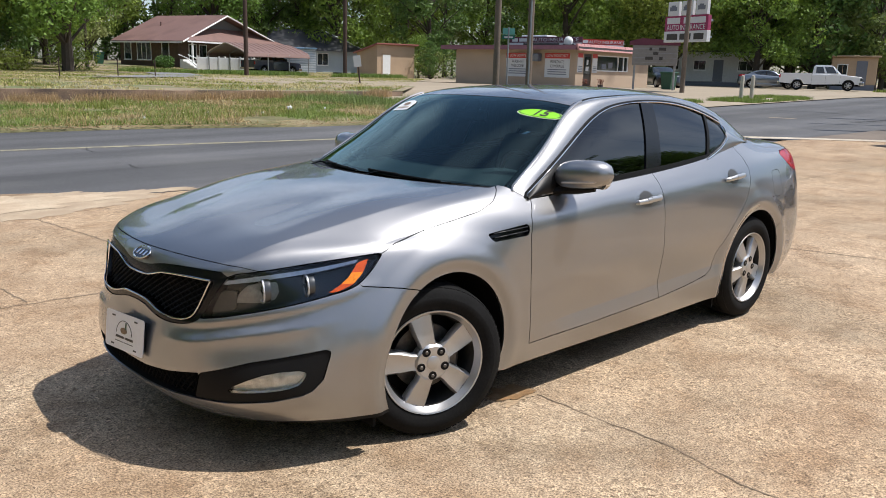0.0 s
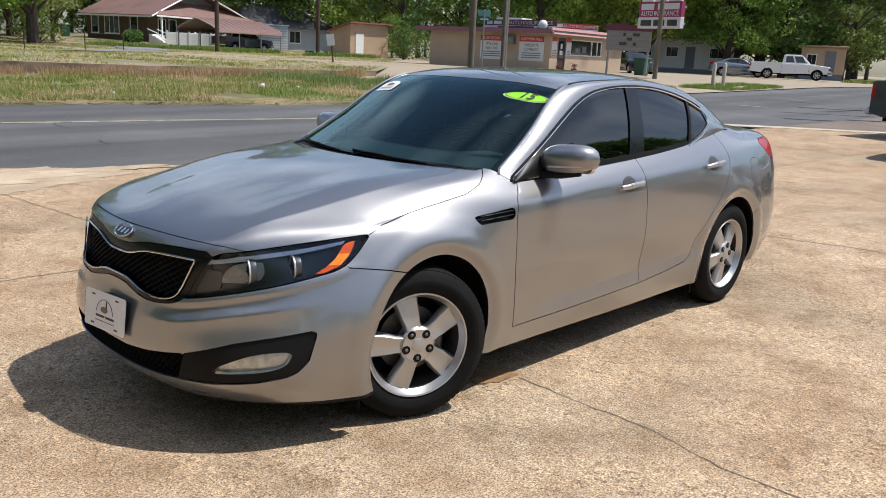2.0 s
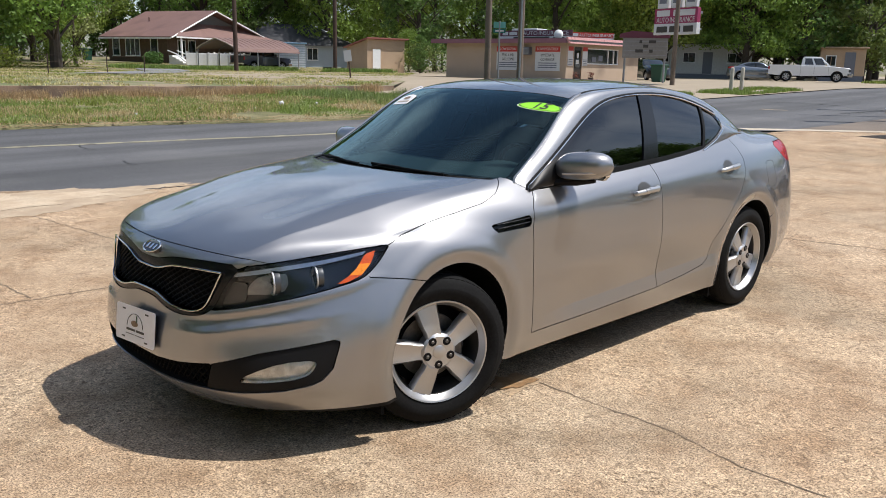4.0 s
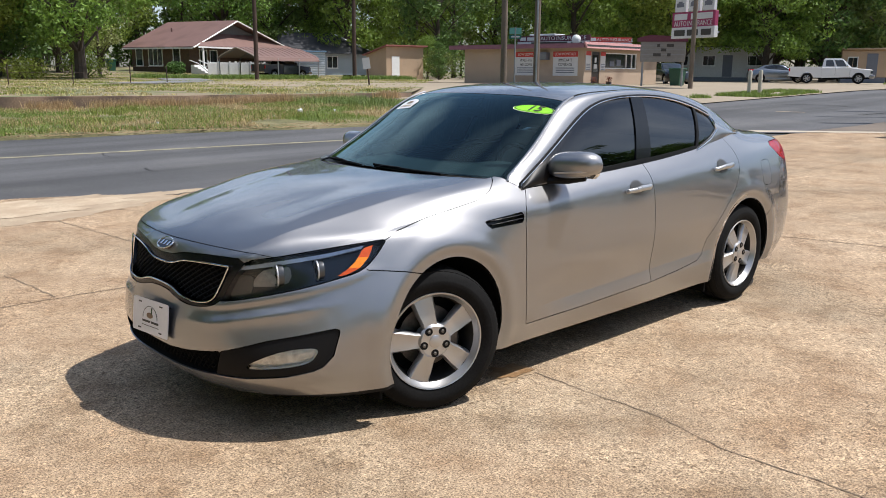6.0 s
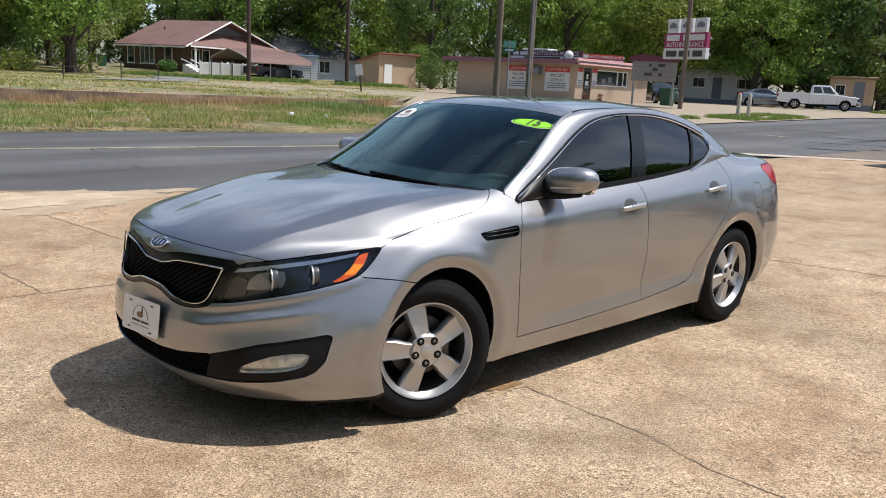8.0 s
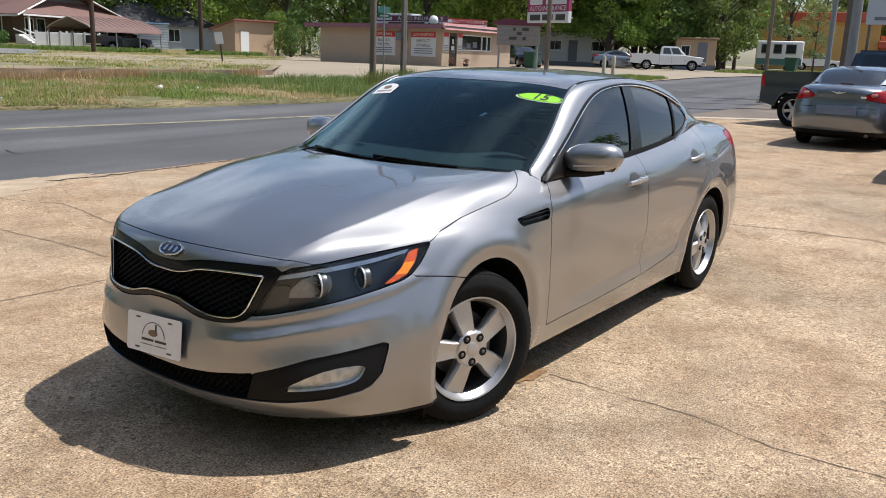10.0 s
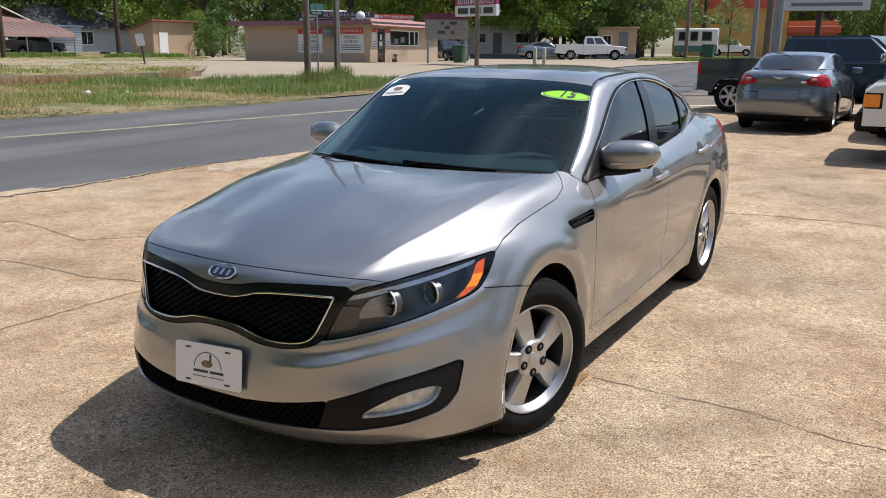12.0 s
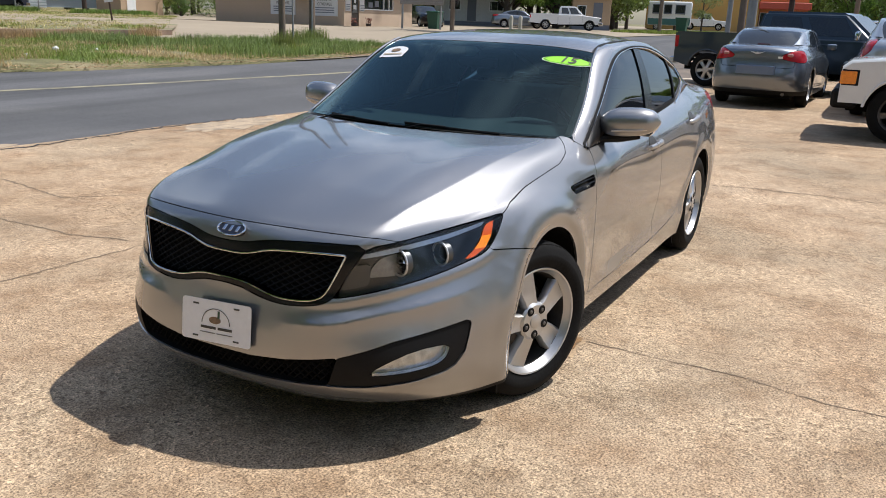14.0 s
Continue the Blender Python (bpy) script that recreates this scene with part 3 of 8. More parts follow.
class Skin:
    """Faces with places, normals and the two surface parameters: columns x y z nx ny nz u v."""

    def __init__(self, data, faces):
        self.data, self.faces = data, faces

    x = property(lambda s: s.data[:, 0])
    y = property(lambda s: s.data[:, 1])
    z = property(lambda s: s.data[:, 2])
    u = property(lambda s: s.data[:, 6])
    v = property(lambda s: s.data[:, 7])

    def cut(self, f):
        """The pieces where f > 0 and where f < 0."""
        f = np.where(np.abs(f) < 1e-7, 1e-7, f)
        n, extra, seen = len(self.data), [], {}

        def between(a, b):
            key = (a, b) if a < b else (b, a)
            if key not in seen:
                extra.append(self.data[a] + (self.data[b] - self.data[a]) * (f[a] / (f[a] - f[b])))
                seen[key] = n + len(extra) - 1
            return seen[key]

        up, down, sign = [], [], (f > 0).tolist()
        for face in self.faces:
            k = sum(sign[i] for i in face)
            if k == len(face):
                up.append(face)
            elif k == 0:
                down.append(face)
            else:
                p, q = [], []
                for a, b in zip(face, face[1:] + face[:1]):
                    (p if sign[a] else q).append(a)
                    if sign[a] != sign[b]:
                        c = between(a, b)
                        p.append(c), q.append(c)
                up.append(tuple(p)), down.append(tuple(q))
        data = np.vstack([self.data, extra]) if extra else self.data
        return Skin(data, up).tidy(), Skin(data, down).tidy()

    def tidy(self):
        used = sorted({i for f in self.faces for i in f})
        new_index = {a: b for b, a in enumerate(used)}
        return Skin(self.data[used] if used else self.data[:0], [tuple(new_index[i] for i in f) for f in self.faces])


def skin_of(P, u, v):
    du, dv = np.gradient(P, axis=0), np.gradient(P, axis=1)
    N = np.cross(dv, du)
    N /= np.maximum(np.linalg.norm(N, axis=-1, keepdims=True), 1e-9)
    if (N[..., 1] * (P[..., 1] > 0.5)).sum() < 0:
        N = -N
    N[P[..., 1] == 0, 1] = 0
    U, V = np.meshgrid(u, v, indexing="ij")
    data = np.concatenate([P, N, U[..., None], V[..., None]], -1).reshape(-1, 8)
    a, b = P.shape[:2]
    faces = [(i * b + j, i * b + j + 1, (i + 1) * b + j + 1, (i + 1) * b + j) for i in range(a - 1) for j in range(b - 1)]
    q = data[list(faces[len(faces) // 2]), :3]
    if np.dot(np.cross(q[1] - q[0], q[2] - q[0]), data[faces[len(faces) // 2][0], 3:6]) < 0:
        faces = [f[::-1] for f in faces]
    return Skin(data, faces)


def inside(outline, a, b, smooth=0):
    """Signed distance to a closed outline in a plane, positive inside."""
    q = np.array(outline, float)
    for _ in range(smooth):
        q = np.stack([0.75 * q + 0.25 * np.roll(q, -1, 0), 0.25 * q + 0.75 * np.roll(q, -1, 0)], 1).reshape(-1, 2)
    p = np.stack([a, b], -1)
    best, odd = np.full(len(p), 9.0), np.zeros(len(p), bool)
    for s, e in zip(q, np.roll(q, -1, 0)):
        d = e - s
        t = np.clip(((p - s) @ d) / (d @ d), 0, 1)
        best = np.minimum(best, np.linalg.norm(p - s - t[:, None] * d, axis=1))
        if s[1] != e[1]:
            odd ^= ((s[1] > p[:, 1]) != (e[1] > p[:, 1])) & (p[:, 0] < s[0] + d[0] * (p[:, 1] - s[1]) / d[1])
    return np.where(odd, best, -best)


def line(points, a):
    return np.interp(a, [p[0] for p in points], [p[1] for p in points])


def take(sk, f, gap=0.0022):
    """The piece inside and the rest, with a panel gap between."""
    a, b = sk.cut(f - gap)
    # the rest starts beyond the gap
    return a, sk.cut(-f - gap)[0]


def panel(name, sk, material, parent, side=0, lip=0.012, push=0.0, label=""):
    """A sheet-metal piece with turned-in edges; side 1 or -1 for one flank, 0 for both halves."""
    verts, faces, normals = [], [], []
    edges = {}
    for f in sk.faces:
        for a, b in zip(f, f[1:] + f[:1]):
            edges[(a, b)] = edges.get((a, b), 0) + 1
    rim = [(a, b) for a, b in edges if (b, a) not in edges and not (abs(sk.data[a, 1]) < 1e-6 and abs(sk.data[b, 1]) < 1e-6)]
    for s in (1, -1) if side == 0 else (side,):
        base = len(verts)
        M = np.array([1, s, 1.0])
        P, N = sk.data[:, :3] * M, sk.data[:, 3:6] * M
        N = N / np.maximum(np.linalg.norm(N, axis=1, keepdims=True), 1e-9)
        P = P + N * push
        verts += P.tolist()
        for f in sk.faces:
            f2 = f if s == 1 else f[::-1]
            faces.append([base + i for i in f2])
            normals += [tuple(N[i]) for i in f2]
        if lip:
            for a, b in rim:
                k = len(verts)
                q = [P[a], P[b], P[b] - N[b] * lip, P[a] - N[a] * lip]
                verts += [list(map(float, c)) for c in q]
                f2 = [k + 3, k + 2, k + 1, k] if s == 1 else [k, k + 1, k + 2, k + 3]
                faces.append(f2)
                w = [np.array(verts[i]) for i in f2]
                nn = np.cross(w[1] - w[0], w[3] - w[0])
                nn = nn / max(np.linalg.norm(nn), 1e-9)
                normals += [tuple(nn)] * 4
    me = bpy.data.meshes.new(name)
    me.from_pydata(verts, [], faces)
    me.polygons.foreach_set("use_smooth", [True] * len(me.polygons))
    me.normals_split_custom_set(normals)
    me.materials.append(material)
    ob = new(name, me)
    ob.parent = parent
    return tagged(ob, label)


car = thing("sedan", "silver metallic four-door sedan with black grille parked on concrete", "car", at=pose(0, -0.010, 0) @ Matrix.Diagonal((1, 0.985, 1, 1)))

# -- lower body --
rest = skin_of(*body_grid(20, 24))
whole = rest
for ax, rx, rz in ARCHES:
    rest = rest.cut(np.maximum(np.hypot((rest.x - ax) * rz / rx, rest.z - 0.345) - rz, 0.3 - rest.y))[0]
cores = rest

GRILLE = [(-0.1, 0.703), (0, 0.702), (0.07, 0.702), (0.125, 0.711), (0.185, 0.729), (0.25, 0.735), (0.372, 0.741), (0.470, 0.743), (0.480, 0.741), (0.478, 0.731), (0.455, 0.675), (0.428, 0.615), (0.408, 0.590), (0.36, 0.577), (0.28, 0.573), (0.215, 0.579), (0.165, 0.590), (0.115, 0.604), (0.06, 0.608), (0, 0.608), (-0.1, 0.608)]
SURROUND = [(-0.1, 0.738), (0, 0.738), (0.09, 0.742), (0.17, 0.760), (0.25, 0.768), (0.40, 0.776), (0.545, 0.775), (0.50, 0.70), (0.455, 0.600), (0.43, 0.575), (0.37, 0.560), (0.28, 0.552), (0.20, 0.558), (0.13, 0.572), (0.08, 0.583), (0, 0.586), (-0.1, 0.586)]
HEADLAMP = [(-0.300, 0.594), (-0.228, 0.712), (-0.172, 0.768), (-0.0495, 0.781), (0.152, 0.804), (0.300, 0.818), (0.387, 0.826), (0.385, 0.815), (0.350, 0.761), (0.310, 0.720), (0.275, 0.703), (0.235, 0.692), (0.069, 0.654), (-0.102, 0.624), (-0.25, 0.598)]
FOG = [(-0.285, 0.391), (-0.085, 0.444), (0.195, 0.485), (0.215, 0.478), (0.213, 0.460), (0.190, 0.373), (0.150, 0.330), (0.109, 0.312), (0.0, 0.292), (-0.182, 0.278), (-0.315, 0.280)]
FOGLAMP = [(-0.190, 0.322), (-0.125, 0.366), (-0.003, 0.408), (0.134, 0.412), (0.120, 0.375), (0.100, 0.352), (0.041, 0.336), (-0.085, 0.324)]
INTAKE = [(-0.1, 0.350), (0.16, 0.352), (0.30, 0.365), (0.485, 0.392), (0.452, 0.282), (0.16, 0.272), (-0.1, 0.268)]
VENT = [(0.300, 0.846), (0.322, 0.811), (0.540, 0.819), (0.549, 0.870)]


def front(sk, outline, smooth=0):
    return np.minimum(inside(outline, sk.y, sk.z, smooth), -0.45 - sk.x)


def wrap(sk, outline, smooth=0):
    return np.minimum(inside(outline, (sk.x + sk.y) * HALF2, sk.z, smooth), 0.1 - sk.x)


def flank(sk, outline, smooth=0):
    return np.minimum(inside(outline, sk.x, sk.z, smooth), sk.y - 0.5)


for shape, kind, grow in ((SURROUND, front, 0.0), (HEADLAMP, wrap, 0.0), (FOG, wrap, 0.0), (INTAKE, front, 0.0), (VENT, flank, 0.0)):
    cores = cores.cut(-kind(cores, shape) + grow)[0]
panel("inner_shell", cores, BLACK_MATT, car, 0, 0.02, -0.022)

surround, rest = take(rest, front(rest, SURROUND, 1), 0.0015)
lamp, rest = take(rest, wrap(rest, HEADLAMP, 1))
fog, rest = take(rest, wrap(rest, FOG, 0), 0.0015)
intake, rest = take(rest, front(rest, INTAKE), 0.0015)
vent, rest = take(rest, flank(rest, VENT, 0), 0.001)
cowl, rest = take(rest, np.minimum(np.minimum(rest.v - 6.87, 0.705 - rest.y), 1.5 - rest.x))
HOODLINE = [(-1, 0.812), (-0.9, 0.810), (-0.85, 0.808), (-0.787, 0.803), (-0.744, 0.797), (-0.69, 0.781), (-0.60, 0.787), (-0.484, 0.803), (-0.246, 0.823), (-0.18, 0.853), (-0.02, 0.886), (0.15, 0.912), (0.30, 0.938), (0.40, 0.972), (0.45, 1.0), (0.50, 1.03)]
hood, rest = take(rest, np.minimum(rest.z - line(HOODLINE, rest.x), 0.55 - rest.x), 0.0014)
SEAM = [(-0.9, 0.80), (-0.367, 0.712), (-0.2, 0.690), (-0.05, 0.652), (0.1, 0.60)]
bumper, rest = take(rest, np.minimum(np.where(rest.x < -0.367, 2.0, line(SEAM, rest.x) - rest.z), 0.05 - rest.x))
DOOR_A = [(0.1, 0.60), (0.317, 0.585), (0.60, 0.560), (0.812, 0.553), (0.90, 0.575), (0.964, 0.625), (1.2, 0.80)]
DOOR_B = [(0.1, 1.70), (0.329, 1.696), (0.954, 1.663), (1.3, 1.64)]
DOOR_C = [(0.1, 2.25), (0.38, 2.262), (0.42, 2.285), (0.495, 2.310), (0.654, 2.450), (0.80, 2.61), (0.90, 2.685), (0.978, 2.708), (1.05, 2.690), (1.13, 2.64), (1.25, 2.55)]
FOOT = [(0.4, 0.288), (1.0, 0.298), (1.69, 0.322), (2.0, 0.346), (2.16, 0.365), (2.22, 0.375), (2.27, 0.40), (2.6, 0.5)]
doors = np.minimum(rest.x - line(DOOR_A, rest.z), line(DOOR_C, rest.z) - rest.x)
doors = np.minimum(doors, rest.z - line(FOOT, rest.x))
both, rest = take(rest, doors)
front_door, rear_door = take(both, line(DOOR_B, both.z) - both.x)
fender, rest = take(rest, np.minimum(line(DOOR_A, rest.z) - rest.x, rest.z - 0.288), 0.0)
TAIL = [(2.47, 1.058), (2.75, 1.068), (3.10, 1.055), (3.38, 1.02), (3.38, 0.94), (2.95, 0.905), (2.70, 0.915), (2.56, 0.965)]
tail, rest = take(rest, np.minimum(inside(TAIL, rest.x - rest.y, rest.z, 1), rest.x - 3.0))
LID = [(0.6, 0.30), (0.9, 0.56), (1.02, 0.60), (1.2, 0.52)]
lid, rest = take(rest, np.minimum(np.minimum(line(LID, rest.z) - rest.y, rest.z - 0.78), np.minimum(rest.x - 3.12, 6.9 - rest.v)))
REAR_SEAM = [(0.1, 3.06), (0.55, 3.10), (0.75, 3.24), (0.86, 3.38), (0.93, 3.44), (1.2, 3.5)]
rear_bumper, rest = take(rest, np.minimum(rest.x - line(REAR_SEAM, rest.z), 0.93 - rest.z))
FUEL = [(3.03, 0.80), (3.03, 0.93), (3.05, 0.95), (3.16, 0.95), (3.18, 0.93), (3.18, 0.80), (3.16, 0.78), (3.05, 0.78)]

panel("hood", hood, SILVER, car, 0)
# lowest bumper edge is coloured black for the shade under the lip
chin, bumper = bumper.cut(0.192 - bumper.z)
panel("chin_spoiler", chin, BLACK_TRIM, car, 0, 0.012, -0.003, "black strip for the shaded lower lip")
panel("front_bumper", bumper, SILVER, car, 0)
panel("rear_bumper", rear_bumper, SILVER, car, 0)
panel("trunk_lid", lid, SILVER, car, 0)
for s in (-1, 1):
    panel("front_fender", fender, SILVER, car, s)
    panel("front_door", front_door, SILVER, car, s)
    panel("rear_door", rear_door, SILVER, car, s)
    panel("tail_lamp", tail, RED_LENS, car, s, label="red tail lamp lens")
    if s < 0:
        flap, quarter = take(rest, flank(rest, FUEL, 2), 0.0015)
        panel("quarter_panel", quarter, SILVER, car, s)
        panel("fuel_flap", flap, SILVER, car, s)
    else:
        panel("quarter_panel", rest, SILVER, car, s)
panel("cowl", cowl, BLACK_TRIM, car, 0, 0.02, -0.012, "black plastic cowl under the windscreen")

# grille: gloss surround, chrome frame, woven mesh
mesh_zone, frame_zone = surround.cut(front(surround, GRILLE, 1))
panel("grille_surround", frame_zone, BLACK_GLOSS, car, 0, 0.05, -0.004)
panel("grille_back", mesh_zone, BLACK_MATT, car, 0, 0.0, -0.06)


def on_skin(sk, a, b, kind="front"):
    """The place and normal on a skin nearest to a point of the front or wrapped plane."""
    p = sk.y if kind == "front" else (sk.x + sk.y) * HALF2 if kind == "wrap" else sk.x
    i = np.argsort((p - a) ** 2 + (sk.z - b) ** 2)[:4]
    w = 1 / (1e-5 + (p[i] - a) ** 2 + (sk.z[i] - b) ** 2)
    w /= w.sum()
    n = w @ sk.data[i, 3:6]
    return w @ sk.data[i, :3], n / np.linalg.norm(n)


near_front = whole.cut(np.minimum(0.2 - whole.x, 1.0 - whole.z))[0]
GR = np.array(GRILLE[1:-1], float)
for _ in range(1):
    GR = np.concatenate([[GR[0]], *[[0.75 * a + 0.25 * b, 0.25 * a + 0.75 * b] for a, b in zip(GR, GR[1:])], [GR[-1]]])
ring = [np.array([on_skin(near_front, a, b)[0][0] - 0.004, a, b]) for a, b in GR]
for _ in range(6):
    ring = [ring[0]] + [np.array([(a[0] + 2 * b[0] + c[0]) / 4, b[1], b[2]]) for a, b, c in zip(ring, ring[1:], ring[2:])] + [ring[-1]]
ring = ring + [p * (1, -1, 1) for p in ring[::-1]]
dense = []
for a, b in zip(ring, ring[1:] + ring[:1]):
    if np.linalg.norm(a - b) > 1e-4:
        dense.append(tuple(a))
part("chrome_frame", tube(dense, 0.0037, 8, flat=1.0, closed=True), CHROME, car, "bright chrome grille frame", True)
bm = bmesh.new()
for k in range(-26, 27):
    for way in (1, -1):
        pts = []
        for i in range(41):
            z = 0.565 + 0.19 * i / 40
            y = k * 0.042 + way * (z - 0.655) * 1.75
            if abs(y) > 0.49:
                ok = False
            else:
                ok = inside(GRILLE, np.array([abs(y)]), np.array([z]))[0] > 0.002
            if ok:
                c, n = on_skin(mesh_zone, abs(y), z)
                pts.append((c[0] + 0.028 + 0.004 * way, y, z))
            elif len(pts) > 1:
                tube(pts, 0.0034, 4, bm)
                pts = []
            else:
                pts = []
        if len(pts) > 1:
            tube(pts, 0.0034, 4, bm)
part("grille_mesh", bm, BLACK_TRIM, car)

# lower intake with its own mesh
panel("intake_back", intake, BLACK_MATT, car, 0, -0.05, -0.055)
bm = bmesh.new()
for k in range(-34, 35):
    for way in (1, -1):
        pts = []
        for i in range(9):
            z = 0.272 + 0.12 * i / 8
            y = k * 0.03 + way * (z - 0.33)
            if inside(INTAKE, np.array([abs(y)]), np.array([z]))[0] > 0.003:
                c, n = on_skin(intake, abs(y), z)
                pts.append((c[0] + 0.025, y, z))
        if len(pts) > 1:
            tube(pts, 0.0035, 4, bm)
part("intake_mesh", bm, BLACK_MATT, car)

# head lamps, fog lamps, fender vents
for s in (-1, 1):
    M = np.array([1, s, 1.0])
    hl = panel("headlamp", lamp, mat("lamp_housing", (0.022, 0.023, 0.026), 0.32, 0.2, vary=0.05, scale=6, coat=0.4), car, s, -0.062, -0.062, "black-housed head lamp with twin projectors")
    panel("lens", lamp, CLEAR, hl, s, 0.004, 0.0)
    for q, z, r, deep in ((-0.045, 0.706, 0.046, 0.029), (0.122, 0.724, 0.040, 0.026)):
        c, n = on_skin(lamp, q, z, "wrap")
        d = Vector((-0.93, -s * 0.34, -0.02)).normalized()
        m = Matrix.Translation(Vector(c * M) - Vector(n * M) * deep) @ d.to_track_quat("Y", "Z").to_matrix().to_4x4()
        part("projector_ring", lathe([(r * 1.04, -0.02), (r * 1.05, 0.002), (r * 1.02, 0.005), (r * 0.98, 0.002), (r * 0.97, -0.012)], 36, m), LAMP_GREY, hl, "grey projector ring", True)
        part("projector_lens", lathe([(0.001, 0.0), (r * 0.3, -0.001), (r * 0.6, -0.004), (r * 0.8, -0.008), (r * 0.98, -0.014)], 36, m), PROJECTOR, hl, smooth=True)
        part("bezel_ring", tube([m @ Vector((r * 1.03 * math.cos(a), 0.006, r * 1.03 * math.sin(a))) for a in np.linspace(0, 2 * math.pi, 28, endpoint=False)], 0.0042, 6, closed=True), mat("pale_bezel", (0.66, 0.67, 0.69), 0.3, 0.5, vary=0.1), hl, "pale ring round the projector", True)
        # outer arc of the ring gets a brighter strip, its glint put into colour
        side_x = 1 if (m.to_3x3() @ Vector((1, 0, 0))).y * s > 0 else -1
        bm = bmesh.new()
        strip_v = []
        for k in range(13):
            a = radians(-48 + 96 * k / 12)
            strip_v.append([bm.verts.new(m @ Vector((side_x * rr * math.cos(a), h, rr * math.sin(a)))) for rr, h in ((r * 1.00, 0.005), (r * 0.95, 0.008), (r * 0.89, 0.004))])
        for p, o in zip(strip_v, strip_v[1:]):
            for k in (0, 1):
                bm.faces.new((p[k], o[k], o[k + 1], p[k + 1]))
        part("projector_crescent", bm, RING_GLINT, hl, "bright crescent for the glint on the ring wall", True)
        if q < 0:  # crumpled silver bowl inside the low-beam projector
            bm = lathe([(0.001, 0.010), (r * 0.18, 0.009), (r * 0.36, 0.005), (r * 0.5, -0.001), (r * 0.56, -0.012)], 14, m)
            for v in bm.verts:
                v.co += Vector((math.sin(v.co.z * 410), math.sin(v.co.y * 530), math.cos(v.co.y * 370))) * 0.0028
            part("reflector_insert", bm, REFLECTOR, hl, "silver reflector inside the projector", True)
    # amber side reflector and the bright upper strip
    strip = lamp.cut(inside([(0.184, 0.690), (0.232, 0.714), (0.268, 0.747), (0.296, 0.797), (0.338, 0.809), (0.320, 0.760), (0.287, 0.720), (0.235, 0.697)], (lamp.x + lamp.y) * HALF2, lamp.z))[0]
    panel("amber_reflector", strip, AMBER, hl, s, 0.008, 0.0012, "amber side reflector")
    mid = strip.cut(np.minimum(0.762 - strip.z, strip.z - 0.722))[0]
    panel("amber_bulb", mid, mat("bright_amber", (0.95, 0.27, 0.015), 0.2, vary=0.3, scale=90, fine=200, coat=0.5), hl, s, 0.003, 0.0024, "bright amber bulb window")
    strip = lamp.cut(inside([(-0.185, 0.745), (-0.08, 0.759), (0.15, 0.787), (0.308, 0.812), (0.292, 0.798), (0.15, 0.772), (-0.08, 0.742), (-0.205, 0.727)], (lamp.x + lamp.y) * HALF2, lamp.z))[0]
    # bluish white base holds the sky that the strip mirrors
    panel("light_strip", strip, mat("light_guide", (0.78, 0.82, 0.90), 0.25, 0.3, vary=0.15, scale=30, coat=0.5), hl, s, 0.02, -0.012, "bright light guide strip")
    bowl = lamp.cut(inside([(-0.165, 0.652), (-0.145, 0.690), (-0.11, 0.722), (-0.06, 0.736), (0.01, 0.742), (0.015, 0.70), (0.0, 0.672), (-0.06, 0.657)], (lamp.x + lamp.y) * HALF2, lamp.z))[0]
    panel("reflector_bowl", bowl, mat("dim_lamp_bowl", (0.32, 0.325, 0.33), 0.35, 0.7, vary=0.3, scale=14), hl, s, 0.03, -0.050)
    corner = lamp.cut(inside([(-0.27, 0.612), (-0.22, 0.70), (-0.15, 0.70), (-0.16, 0.63)], (lamp.x + lamp.y) * HALF2, lamp.z))[0]
    panel("corner_reflector", corner, LAMP_GREY, hl, s, 0.01, -0.045)

    fg = panel("fog_lamp_bezel", fog.cut(-wrap(fog, FOGLAMP, 1))[0], BLACK_TRIM, car, s, 0.03, -0.006, "black fog lamp bezel")
    fl = fog.cut(wrap(fog, FOGLAMP, 1))[0]
    panel("fog_lamp_bowl", fl, FACETED, fg, s, -0.02, -0.034)
    panel("fog_lamp_lens", fl, CLEAR, fg, s, 0.02, -0.008, "clear fog lamp lens")
    # side vent with its slats
    vb = panel("fender_vent", vent, BLACK_GLOSS, car, s, -0.02, -0.022, "black side vent with two slats")
    for k, zz in enumerate((0.832, 0.850)):
        pts = []
        for x in np.linspace(0.335, 0.535, 7):
            c, n = on_skin(vent, x, zz + (x - 0.43) * 0.06, "side")
            pts.append((x, s * (c[1] - 0.004), zz + (x - 0.43) * 0.06))
        part("vent_slat", tube(pts, 0.0055, 6, flat=0.6), BLACK_GLOSS, vb)

# -- greenhouse --
top = skin_of(*roof_grid(20))
cap, flanks = top.cut(1.0 - top.v)
rails, panes = flanks.cut(2.0 - flanks.v)
screen, cap2 = take(cap, 2.0 - cap.u, 0.010)
roof, back = take(cap2, 6.0 - cap2.u, 0.010)
ditch, roof = roof.cut(roof.v - 0.968)
for s in (-1, 1):
    panel("roof_ditch", ditch, BLACK_TRIM, car, s, 0.0, -0.003, "black roof ditch moulding")
panel("roof", roof, SILVER, car, 0, 0.012)
ws = panel("windscreen", screen, GLASS, car, 0, 0.0, 0.0, "tinted windscreen with stickers")
ws.visible_shadow = False
edge = screen.cut(np.maximum(np.maximum(0.05 - screen.u, screen.u - 1.90) * 0.4, screen.v - 0.955))[0]
panel("black_edge_band", edge, mat("ceramic_band", (0.006, 0.006, 0.006), 0.9, vary=0.1, spec=0.02), ws, 0, 0.0, -0.004)
panel("rear_window", back, DARK_GLASS, car, 0, 0.0)
panel("cabin_shell", roof, BLACK_MATT, car, 0, 0.0, -0.03)
